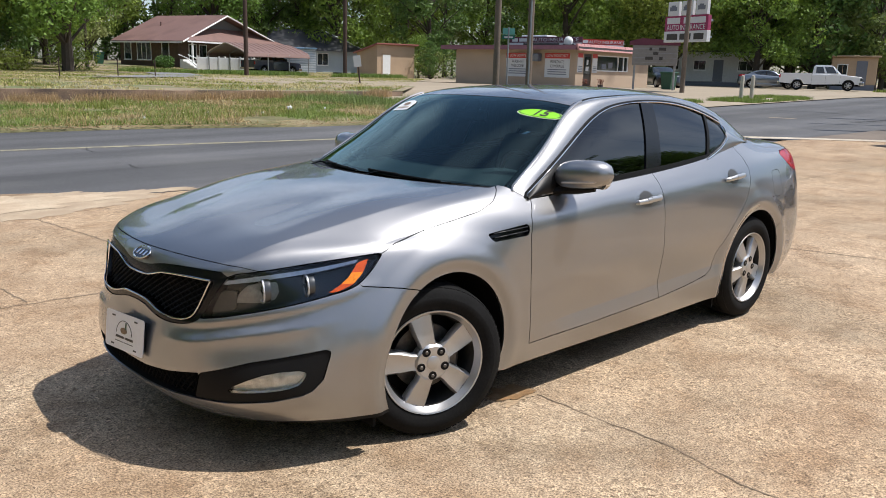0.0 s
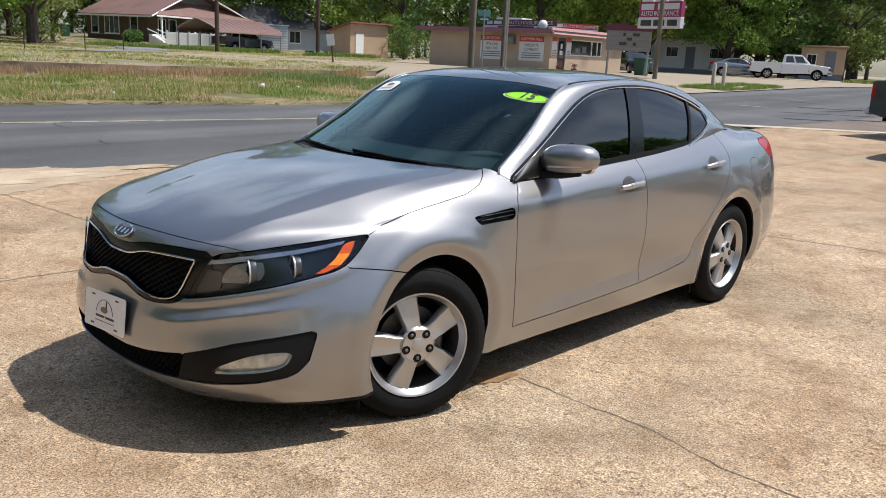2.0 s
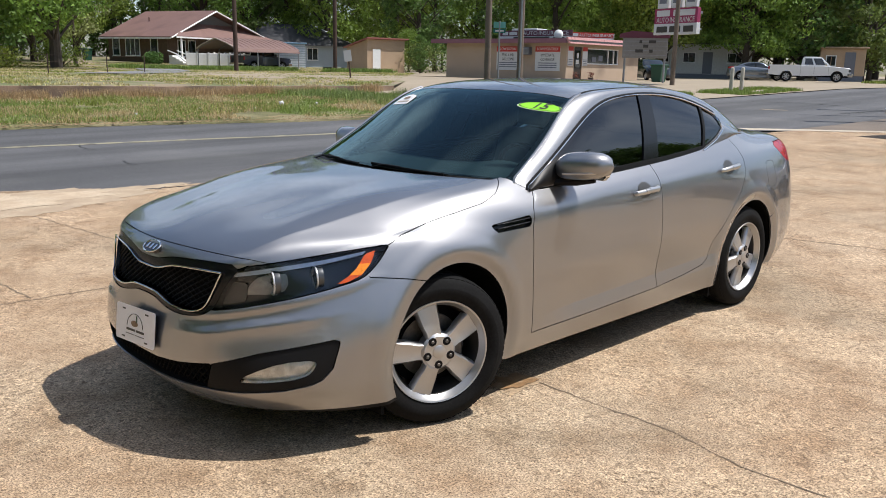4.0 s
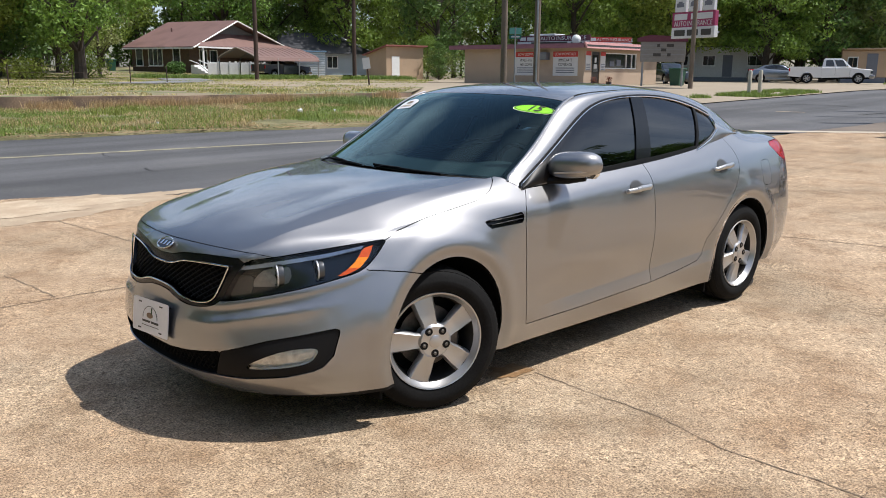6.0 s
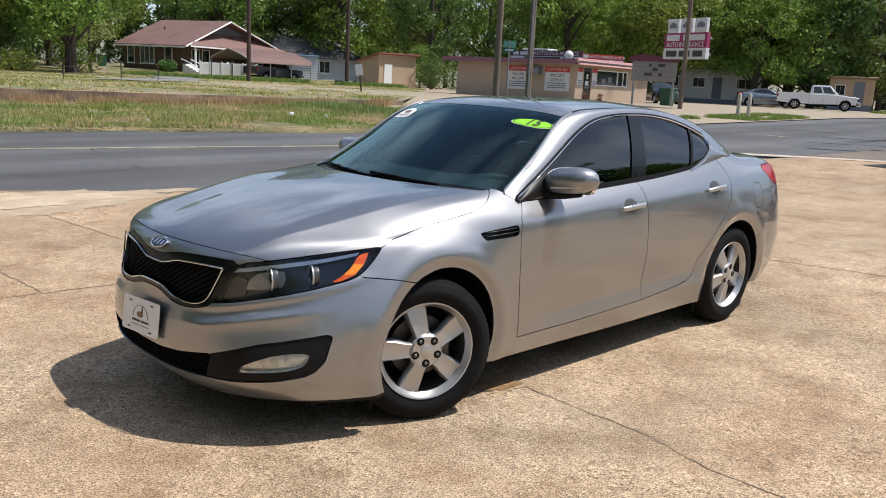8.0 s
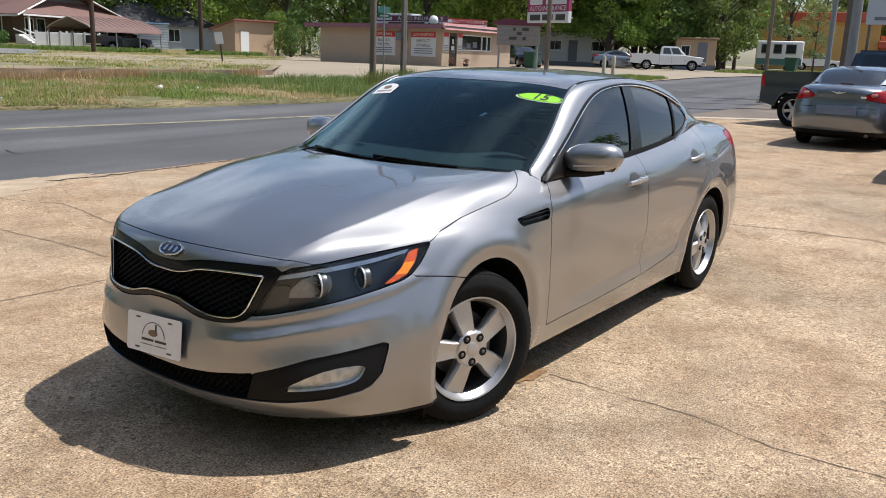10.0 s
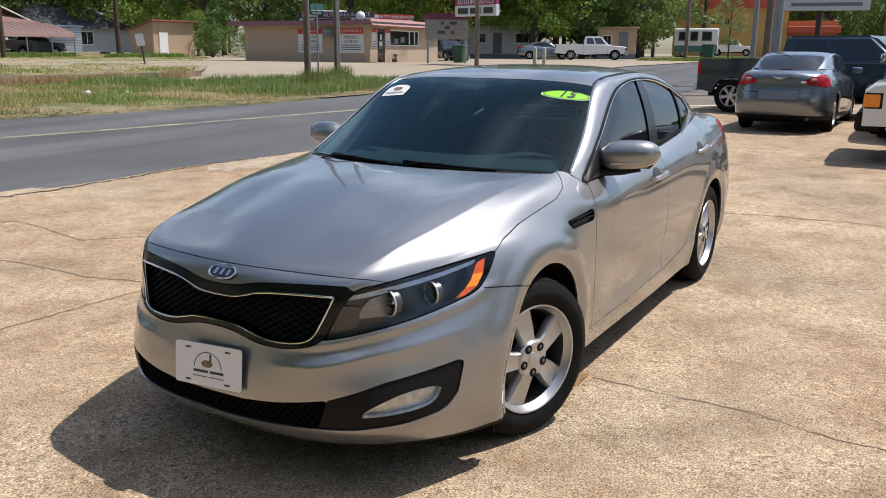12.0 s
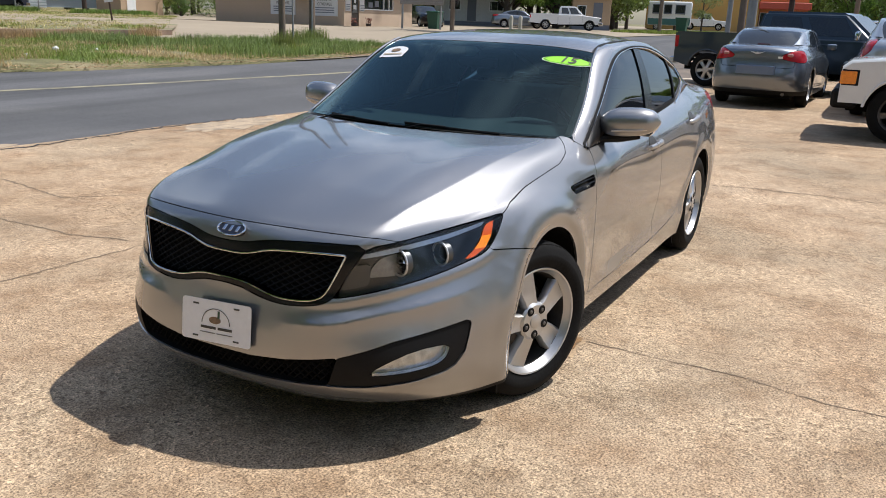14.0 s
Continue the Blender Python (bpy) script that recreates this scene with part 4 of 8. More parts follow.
for s in (-1, 1):
    panel("roof_rail", rails, SILVER, car, s, 0.02)
    # the pillar runs down into the fender
    P = roof_grid(20)[0]
    foot = P[1, 20:27]
    run = foot - P[3, 20:27]
    run = run / np.linalg.norm(run, axis=1, keepdims=True)
    drop = np.stack([foot + run * k - np.array([0, -0.2, 1.0]) * k * k * 3 for k in (0, 0.01, 0.02, 0.03, 0.04)])
    panel("pillar_base", skin_of(drop[::-1], np.arange(5.0), np.arange(7.0)), SILVER, car, s, 0.0, -0.001)
    # added bead, stands in for the sunlit line along the far pillar
    bead = [tuple(c * (1, s, 1) + np.array([0.0, 0.0, 0.005])) for c, uu in zip(P[:, 20], roof_grid(20)[1]) if 0.04 < uu < 2.3]
    bead = [tuple(np.array(bead[0]) + (-0.014, s * 0.012, -0.022))] + bead
    part("pillar_bead", tube(bead, 0.0065, 6), SILVER, car, smooth=True)
    REAR_EDGE = [(0.5, 0.5), (2.20, 1.02), (2.27, 1.072), (2.37, 1.100), (2.48, 1.135), (2.56, 1.175), (2.60, 1.215), (2.66, 1.34), (3, 1.6)]
    pane, quarter = take(panes, panes.z - line(REAR_EDGE, panes.x), 0.004)
    panel("c_pillar", quarter, SILVER, car, s, 0.02)
    belt, pane = pane.cut(pane.v - 2.93)
    belt, tip_ = belt.cut(belt.x - 0.80)
    panel("belt_moulding", belt, BLACK_TRIM, car, s, 0.01, 0.004)
    panel("pillar_foot", tip_, SILVER, car, s, 0.01, 0.002)
    sail, pane = pane.cut(0.865 - pane.x)
    panel("mirror_sail", sail, mat("sail_plastic", (0.008, 0.008, 0.0085), 0.4, vary=0.1, spec=0.2), car, s, 0.01, 0.001)
    b0, b1 = [(0.9, 1.55), (1.045, 1.60), (1.392, 1.72)], [(0.9, 1.70), (1.047, 1.752), (1.392, 1.842)]
    pil, pane2 = pane.cut(np.minimum(pane.x - line(b0, pane.z), line(b1, pane.z) - pane.x))
    panel("b_pillar", pil, BLACK_GLOSS, car, s, 0.01, 0.003)
    q0 = [(0.9, 2.20), (1.115, 2.305), (1.34, 2.42)]
    div, pane3 = pane2.cut(0.014 - np.abs(pane2.x - line(q0, pane2.z)))
    panel("window_divider", div, BLACK_TRIM, car, s, 0.01, 0.003)
    fg_, rg_ = pane3.cut(1.7 - pane3.x)
    rg_, qg_ = rg_.cut(line(q0, rg_.z) - rg_.x)
    for nm, g in (("front_side_window", fg_), ("rear_side_window", rg_), ("quarter_window", qg_)):
        panel(nm, g, DARK_GLASS, car, s, 0.0, -0.004)
    # bright moulding round the windows
    rows = roof_grid(20)
    col = rows[0][:, 26] * (1, s, 1)
    pts = [tuple(c + np.array([0, s * 0.004, 0.003])) for c, uu in zip(col, rows[1]) if 0.03 < uu < 6.6]
    seal = [tuple(c * 0.62 + d * 0.38 + np.array([0, s * 0.002, 0.002])) for c, d, uu in zip(col, rows[0][:, 25] * (1, s, 1), rows[1]) if 0.03 < uu < 6.5]
    pts, seal = ([tuple(np.array(k[0]) + (-0.012, s * 0.010, -0.020))] + k for k in (pts, seal))
    part("door_seal", tube(seal, 0.0075, 6), BLACK_TRIM, car, "black rubber door seal", True)
    tip = [(2.575, 0.722, 1.203), (2.59, 0.738, 1.175), (2.54, 0.752, 1.150), (2.46, 0.768, 1.115), (2.36, 0.783, 1.088), (2.27, 0.790, 1.062)]
    pts += [(a, s * (b + 0.006), c) for a, b, c in tip]
    part("window_moulding", tube(pts, 0.0042, 6), CHROME, car, "bright window moulding", True)

# -- doors' handles, mirrors --
side_zone = whole.cut(np.minimum(np.minimum(whole.y - 0.7, whole.x - 0.4), 3.0 - whole.x))[0]
for s in (-1, 1):
    for x0, x1, z0, z1 in ((1.386, 1.618, 0.888, 0.900), (2.362, 2.590, 0.940, 0.953)):
        xm, zm = (x0 + x1) / 2, (z0 + z1) / 2
        c, n = on_skin(side_zone, xm, zm, "side")
        h = new("door_handle")
        h.parent = car
        h["label"] = "bright silver pull handle over a painted dark cup"
        # the cup is a flat grey oval, its shade put into the colour
        cup = side_zone.cut(inside([(xm + 0.062 * math.cos(a), zm + 0.004 + 0.043 * math.sin(a)) for a in np.linspace(0, 2 * math.pi, 20, endpoint=False)], side_zone.x, side_zone.z))[0]
        panel("handle_cup", cup, mat("cup_shade_grey", (0.12, 0.115, 0.11), 0.4, 0.6, vary=0.1), h, s, 0.0, 0.0022)
        pts, tp = [], []
        for i, t in enumerate(np.linspace(0, 1, 13)):
            c, n = on_skin(side_zone, x0 + (x1 - x0) * t, z0 + (z1 - z0) * t, "side")
            out = 0.010 + 0.024 * math.sin(math.pi * min(1, t * 1.02)) ** 0.5
            pts.append((c[0], s * (c[1] + out), c[2] + 0.006 * math.sin(math.pi * t)))
            tp.append(0.75 + 0.35 * math.sin(math.pi * t) + (0.25 if t > 0.8 else 0))
        part("handle_bar", tube(pts, 0.0125, 10, taper=tp, flat=1.15), ALLOY, h, smooth=True)
    # mirror: shell, lower black foot, indicator line, glass
    mr = new("door_mirror")
    mr.parent = car
    mr["label"] = "silver door mirror on a black foot"
    bm = bmesh.new()
    rings, seg = [], 28
    for i in range(15):
        t = i / 14
        y = 0.795 + 0.265 * t
        w = math.sqrt(max(0.0, 1 - abs(2 * t - 0.93) ** 3.2 / 1.28)) if t < 0.985 else 0.12
        w = max(w, 0.10)
        cx, cz = 0.872 + 0.050 * t, 1.060 + 0.020 * t
        ring = []
        for j in range(seg):
            a = 2 * math.pi * j / seg
            ca, sa = math.cos(a), math.sin(a)
            ex = 0.088 * (abs(ca) ** 0.8) * (1 if ca > 0 else -1)
            ez = 0.079 * (abs(sa) ** 0.8) if sa > 0 else -0.066 * abs(sa) ** 0.45
            ex = ex * 0.55 if ca > 0 else ex
            ring.append(bm.verts.new((cx + ex * w, s * y, cz + ez * w * (1.0 - 0.10 * t))))
        rings.append(ring)
    for a, b in zip(rings, rings[1:]):
        for j in range(seg):
            bm.faces.new((a[j], a[(j + 1) % seg], b[(j + 1) % seg], b[j]))
    bm.faces.new(rings[0]), bm.faces.new(rings[-1])
    bmesh.ops.recalc_face_normals(bm, faces=bm.faces)
    part("mirror_shell", bm, SILVER, mr, smooth=True)
    part("mirror_glass", boxes(((0.925, s * 0.83, 1.01), (0.932, s * 1.03, 1.12)), bevel=0.02), mat("mirror_silver", (0.8, 0.8, 0.8), 0.02, 1.0, vary=0.02), mr)
    part("mirror_foot", tube([(0.80, s * 0.775, 0.985), (0.84, s * 0.82, 0.993), (0.88, s * 0.88, 0.998), (0.91, s * 0.97, 1.008)], 0.022, 8, taper=[1.3, 1.2, 1.3, 0.7], flat=0.8), BLACK_TRIM, mr, smooth=True)
    part("indicator_strip", tube([(0.792 + 0.05 * t + 0.05 * max(0, t - 0.6) ** 2 * 6, s * (0.86 + 0.19 * t), 1.037 + 0.016 * t) for t in np.linspace(0, 0.84, 8)], 0.005, 6), mat("indicator_lens", (0.55, 0.50, 0.45), 0.2, vary=0.1, coat=0.5), mr)

# -- windscreen wipers, stickers, plate, badge --
def screen_at(x, y):
    """Height of the windscreen over a point of the plan."""
    d = (screen.x - x) ** 2 + (screen.y - abs(y)) ** 2
    i = np.argsort(d)[:6]
    w = 1 / (1e-5 + d[i])
    w /= w.sum()
    nn, off = screen.data[i, 3:6], screen.data[i, :2] - np.array([x, abs(y)])
    return float(w @ (screen.z[i] + (nn[:, 0] * off[:, 0] + nn[:, 1] * off[:, 1]) / nn[:, 2]))


for y0, y1 in ((-0.47, 0.0), (0.08, 0.50)):
    w = new("wiper")
    w.parent = car
    path = []
    for t in np.linspace(0, 1, 14):
        y = y0 + (y1 - y0) * t
        x = 0.30 + 0.21 * (abs(y) / 0.712) ** 2.2 - 0.008 + 0.022 * t
        path.append((x - 0.004, y, screen_at(x, y) + 0.006))
    part("wiper_blade", tube(path, 0.005, 6, flat=1.4), BLACK_TRIM, w)
    a = Vector(path[7])
    part("wiper_arm", tube([a + Vector((-0.02, 0.22, -0.02)), a + Vector((-0.012, 0.12, 0.008)), a + Vector((0, 0, 0.006))], 0.007, 6, flat=0.6), BLACK_TRIM, w)


# -- cabin --
dash = []
for i, y in enumerate(np.linspace(-0.66, 0.66, 21)):
    hump = 0.035 * math.exp(-(((y + 0.36) / 0.2) ** 2))
    bow = 0.12 * (1 - (y / 0.7) ** 2)
    dash.append([(0.66 - bow, y, 0.99), (0.80 - bow * 0.6, y, 1.005), (0.95, y, 1.01 + hump), (1.02, y, 0.98 + hump), (1.04, y, 0.88), (1.00, y, 0.60)])
v = [p for r in dash for p in r]
f = [(6 * i + j, 6 * i + j + 1, 6 * i + j + 7, 6 * i + j + 6) for i in range(20) for j in range(5)]
part_py("dashboard", v, f, DASH, car, "grey dashboard top", True)
part("cabin_floor", boxes(((0.55, -0.78, 0.24), (3.1, 0.78, 0.30)), ((2.85, -0.70, 0.30), (3.15, 0.70, 1.08)), ((0.5, -0.80, 0.28), (0.56, 0.80, 0.95))), BLACK_MATT, car)
part("underbody", boxes(((-0.72, -0.62, 0.175), (3.5, 0.62, 0.30)), ((0.42, -0.80, 0.185), (2.36, 0.80, 0.26)), bevel=0.02), BLACK_MATT, car)
for y in (-0.37, 0.37):
    st = new("front_seat")
    st.parent = car
    part("seat_cushion", boxes(((1.30, y - 0.25, 0.42), (1.82, y + 0.25, 0.60)), bevel=0.06, seg=3), SEAT, st, smooth=True)
    part("seat_back", boxes(((0, -0.24, 0), (0.14, 0.24, 0.62)), bevel=0.06, seg=3, m=pose(1.76, y, 0.56, 0, 18, 0)), SEAT, st, smooth=True)
    part("headrest", boxes(((0, -0.13, 0), (0.09, 0.13, 0.19)), bevel=0.04, seg=3, m=pose(1.98, y, 1.16, 0, 12, 0)), SEAT, st, smooth=True)
part("rear_bench", boxes(((2.15, -0.62, 0.40), (2.7, 0.62, 0.58)), ((2.62, -0.62, 0.5), (2.8, 0.62, 1.08)), bevel=0.05, seg=2), SEAT, car, smooth=True)
wheel_m = Matrix.Translation((1.12, -0.37, 0.96)) @ pose(0, 0, 0, 0, 65, 0)
part("steering_wheel", tube([wheel_m @ Vector((0.185 * math.cos(a), 0.185 * math.sin(a), 0)) for a in np.linspace(0, 2 * math.pi, 24, endpoint=False)], 0.015, 8, closed=True), BLACK_TRIM, car, smooth=True)
part("rear_view_mirror", boxes(((1.03, -0.12, 1.27), (1.06, 0.12, 1.33)), bevel=0.012), BLACK_TRIM, car)

# -- wheels --
def spoke(bm, a, r0, r1, w0, w1):
    """One broad spoke with a dished face and rounded flanks."""
    ca, sa = math.cos(a), math.sin(a)
    prof = []
    for r, w, out, deep in ((r0, w0, 0.020, 0.03), (r0 + 0.05, w0 * 0.98, 0.017, 0.035), ((r0 + r1) / 2, (w0 + w1) / 2, 0.010, 0.035), (r1 - 0.02, w1, 0.002, 0.04), (r1, w1 * 1.25, -0.002, 0.05)):
        ring = []
        for t, h in ((-1, -deep), (-0.96, -0.012), (-0.78, 0.0), (-0.30, -0.004), (0.30, -0.004), (0.78, 0.0), (0.96, -0.012), (1, -deep)):
            x, z = r * ca - t * w * sa, r * sa + t * w * ca
            ring.append(bm.verts.new((x, -(out + h), z)))
        prof.append(ring)
    for p, q in zip(prof, prof[1:]):
        for j in range(7):
            bm.faces.new((p[j], p[j + 1], q[j + 1], q[j]))


def road_wheel(parent, at, turn=33, name="wheel", rim_r=0.226, tyre_r=0.333, width=0.21, spokes=5, detail=True, rim_mat=None, lug=52):
    """Tyre, rim, spokes, cap and bolts round the y axis; the outer face looks to -y."""
    w = new(name)
    w.parent = parent
    w.matrix_local = at
    h = width / 2
    rim_mat = rim_mat or ALLOY
    seg = 64 if detail else 28
    prof = [(rim_r - 0.004, -h + 0.016), (rim_r + 0.012, -h + 0.004), (rim_r + 0.035, -h - 0.003), (rim_r + 0.055, -h - 0.006), (rim_r + 0.060, -h - 0.004), (tyre_r - 0.035, -h + 0.002), (tyre_r - 0.018, -h + 0.010), (tyre_r - 0.005, -h + 0.026), (tyre_r - 0.001, -h + 0.045)]
    if detail:
        for c in (-0.035, 0.0, 0.035):
            prof += [(tyre_r, c - 0.006), (tyre_r - 0.008, c - 0.004), (tyre_r - 0.008, c + 0.004), (tyre_r, c + 0.006)]
    prof += [(tyre_r - 0.001, h - 0.045), (tyre_r - 0.018, h - 0.010), (rim_r + 0.05, h), (rim_r - 0.004, h - 0.016)]
    ty = part("tyre", lathe(prof, seg), RUBBER, w, smooth=True)
    if detail:  # shoulder blocks
        for i in range(72):
            a = 2 * math.pi * i / 72
            if i == 0:
                bm = bmesh.new()
            box(bm, (-0.0105, -0.012, -0.006), (0.0105, 0.020, -0.002), m=pose(0, 0, 0, 0, -math.degrees(a) + 90, 0) @ Matrix.Translation((0, -h + 0.030, tyre_r - 0.006)))
        part("tread", bm, RUBBER, ty)
    part("rim", lathe([(rim_r + 0.004, -h + 0.008), (rim_r + 0.002, -h + 0.002), (rim_r - 0.004, -h + 0.004), (rim_r - 0.010, -h + 0.018), (rim_r - 0.022, -h + 0.036)], seg), rim_mat, w, smooth=True)
    # inner barrel is much darker than the outer rim
    part("rim_barrel", lathe([(rim_r - 0.022, -h + 0.036), (rim_r - 0.030, -h + 0.06), (rim_r - 0.034, h - 0.03), (rim_r - 0.004, h - 0.016)], seg), mat("dark_barrel", (0.028, 0.026, 0.024), 0.7, 0.2, vary=0.3, scale=20), w, "dark inner rim barrel", True)
    face = Matrix.Translation((0, -h + 0.034, 0))
    bm = bmesh.new()
    for i in range(spokes):
        spoke(bm, radians(turn + 360 / spokes * i), 0.045, rim_r - 0.010, 0.040 * 5 / spokes, 0.056 * 5 / spokes)
    bmesh.ops.recalc_face_normals(bm, faces=bm.faces)
    bmesh.ops.transform(bm, matrix=face, verts=bm.verts)
    part("spokes", bm, rim_mat, w, "broad silver alloy spokes", True)
    part("hub", lathe([(0.0, -0.0245), (0.070, -0.0245), (0.081, -0.014), (0.083, 0.03)], 32, face), rim_mat, w, smooth=True)
    part("hub_cap", lathe([(0.0, -0.030), (0.024, -0.029), (0.030, -0.026), (0.032, -0.019)], 28, face), rim_mat, w, smooth=True)
    if detail:
        for i in range(5):
            a = radians(lug + 72 * i)
            m = face @ Matrix.Translation((0.057 * math.cos(a), -0.026, 0.057 * math.sin(a)))
            # flat black disc for the shade inside the bolt hole
            part("lug_recess", lathe([(0.0, 0.0), (0.015, 0.0), (0.0175, -0.0015), (0.0195, 0.002)], 16, m), BLACK_TRIM, w)
            part("wheel_nut", lathe([(0.0, -0.004), (0.006, -0.004), (0.0085, -0.002), (0.0085, 0.001)], 6, m), STEEL, w)
    part("brake_disc", lathe([(0.05, -0.012), (0.145, -0.012), (0.145, 0.012), (0.05, 0.012)], 40, Matrix.Translation((0, 0.012, 0))), STEEL, w, smooth=True)
    part("brake_drum_shield", lathe([(0.0, 0.03), (rim_r - 0.04, 0.03), (rim_r - 0.04, 0.04)], 28), BLACK_MATT, w)
    if detail:
        part("brake_caliper", boxes(((0.05, -0.03, -0.07), (0.15, 0.03, 0.07)), bevel=0.015), STEEL, w)
    return w


TRACK, STEER = 0.774, 20  # the front wheels are turned a little
for x, ax_, rx_, turn, lug in ((0.016, 0.060, 0.348, 33, 52), (2.795, 2.807, 0.370, 52, 71)):
    steer = -STEER if x < 1 else 0
    road_wheel(car, pose(x, -TRACK, 0.333, 0, 0, steer), turn, lug=lug)
    road_wheel(car, pose(x, TRACK, 0.333, 0, 0, 180 + steer), turn, lug=lug)
    for s in (-1, 1):
        bm = bmesh.new()
        n = 28
        inner, outer = [], []
        for i in range(n + 1):
            a = math.pi * (0.0 + 1.0 * i / n)
            for r_list, y in ((inner, 0.50), (outer, 0.845)):
                r_list.append(bm.verts.new((ax_ + (rx_ + 0.015) * math.cos(a), s * y, 0.335 + 0.386 * math.sin(a))))
        c = bm.verts.new((x, s * 0.50, 0.335))
        for i in range(n):
            bm.faces.new((inner[i], inner[i + 1], outer[i + 1], outer[i]))
            bm.faces.new((inner[i], inner[i + 1], c))
        part("wheel_arch_liner", bm, BLACK_MATT, car)
        # unseen liner flap, added and carried low to block sun through the opening
        part("splash_guard", boxes(((ax_ - rx_ - 0.035, min(s * 0.45, s * 0.84), 0.125), (ax_ - rx_ - 0.02, max(s * 0.45, s * 0.84), 0.37))), BLACK_MATT, car)

# -- number board, badge, stickers --
PLATE_WHITE = mat("plate_white", (0.82, 0.82, 0.83), 0.4, vary=0.04, coat=0.2)
INK = mat("dark_ink", (0.05, 0.045, 0.04), 0.5, vary=0.2)
BROWN_INK = mat("brown_ink", (0.22, 0.14, 0.08), 0.5, vary=0.3, scale=60)
plate_m = Matrix.Translation((-0.974, -0.018, 0.454)) @ pose(0, 0, 0, -1.2, 7.0, 5.0)
plate = new("number_board")
plate.parent = car
plate["label"] = "white dealer board with a dark emblem, no number"


def rounded(w, h, r, n=5):
    out = []
    for cx, cz, a0 in ((w / 2 - r, h / 2 - r, 0), (-w / 2 + r, h / 2 - r, 90), (-w / 2 + r, -h / 2 + r, 180), (w / 2 - r, -h / 2 + r, 270)):
        out += [(cx + r * math.cos(radians(a0 + 90 * i / n)), cz + r * math.sin(radians(a0 + 90 * i / n))) for i in range(n + 1)]
    return out


part("board", prism(rounded(0.305, 0.153, 0.012), -0.003, 0.0, "x", m=plate_m), PLATE_WHITE, plate)
part("board_bracket", boxes(((0.0, -0.12, -0.06), (0.028, 0.12, 0.06)), m=plate_m), BLACK_TRIM, plate)
arc = [(0.062 * math.cos(a), 0.055 * math.sin(a) - 0.008) for a in np.linspace(0.0, math.pi, 15)]
part("printed_arc", tube([plate_m @ Vector((-0.0042, p[0], p[1])) for p in arc], 0.0013, 4), INK, plate)
# the emblem: a plain brown oval body with a dark knob
part("printed_oval", prism([(0.026 * math.cos(a) + 0.004, 0.013 * math.sin(a) + 0.005) for a in np.linspace(0, 2 * math.pi, 20, endpoint=False)], -0.0045, -0.003, "x", m=plate_m), BROWN_INK, plate)
part("printed_knob", boxes(((-0.0047, -0.016, 0.014), (-0.003, -0.008, 0.04)), m=plate_m), mat("green_ink", (0.04, 0.09, 0.05), 0.5), plate)
part("printed_bar", boxes(*[((-0.0045, a, -0.028), (-0.003, b, -0.019)) for a, b in ((-0.072, -0.01), (0.0, 0.066))], m=plate_m), INK, plate)
part("printed_line", boxes(*[((-0.0045, a, -0.044), (-0.003, b, -0.041)) for a, b in ((-0.075, -0.005), (0.003, 0.070))], m=plate_m), mat("grey_ink", (0.2, 0.19, 0.18), 0.5), plate)
for y, z in ((-0.09, 0.058), (0.09, 0.058), (-0.09, -0.06), (0.09, -0.06)):
    part("slot", boxes(((-0.0045, y - 0.012, z - 0.003), (-0.003, y + 0.012, z + 0.003)), m=plate_m), INK, plate)

c, n = on_skin(near_front, 0.0, 0.779)
bm_m = Matrix.Translation((c[0] - 0.004, -0.022, 0.779)) @ pose(0, 0, 0, 0, 52, 0)
badge = new("badge")
badge.parent = car
badge["label"] = "small oval chrome badge with dark face"
oval = [(0.062 * math.cos(a), 0.031 * math.sin(a)) for a in np.linspace(0, 2 * math.pi, 40, endpoint=False)]
part("badge_face", prism([(p[0] * 0.95, p[1] * 0.93) for p in oval], -0.003, 0.01, "x", m=bm_m), mat("badge_black", (0.012, 0.013, 0.02), 0.2, vary=0.1, coat=0.6), badge)
part("badge_rim", tube([bm_m @ Vector((-0.004, p[0], p[1])) for p in oval], 0.0035, 6, closed=True), CHROME, badge, smooth=True)
part("badge_bar", boxes(*[((-0.006, y - 0.006, -0.013), (-0.002, y + 0.006, 0.013)) for y in (-0.030, 0.0, 0.030)], bevel=0.0015, m=bm_m), CHROME, badge)

# stickers on the windscreen
LIME = mat("lime_sticker", (0.30, 0.80, 0.03), 0.5, vary=0.04)
scr = screen


def screen_z(x, y):
    d = (scr.x - x) ** 2 + (scr.y - abs(y)) ** 2
    i = np.argsort(d)[:4]
    w = 1 / (1e-6 + d[i])
    w /= w.sum()
    off = scr.data[i, :3] - np.array([x, abs(y), 0])
    nn = scr.data[i, 3:6]
    zz = scr.z[i] + (nn[:, 0] * off[:, 0] + nn[:, 1] * off[:, 1]) / nn[:, 2]
    return float(w @ zz)


def decal(name, outline, material, lift, parent, m2, label=""):
    """A thin printed film that follows the glass; outline in its own plane (across, up the glass)."""
    bm = bmesh.new()
    pts = [m2(a, b) for a, b in outline]
    ctr = np.mean(outline, axis=0)
    vs = [bm.verts.new((x, y, screen_z(x, y) + lift)) for x, y in pts]
    x, y = m2(*ctr)
    cv = bm.verts.new((x, y, screen_z(x, y) + lift))
    for i in range(len(vs)):
        bm.faces.new((cv, vs[i], vs[(i + 1) % len(vs)]))
    bmesh.ops.recalc_face_normals(bm, faces=bm.faces)
    return part(name, bm, material, parent, label)


def on_glass(cx, cy, ax, ay):
    return lambda a, b: (cx + a * ax + b * 0.80, cy + a * ay)


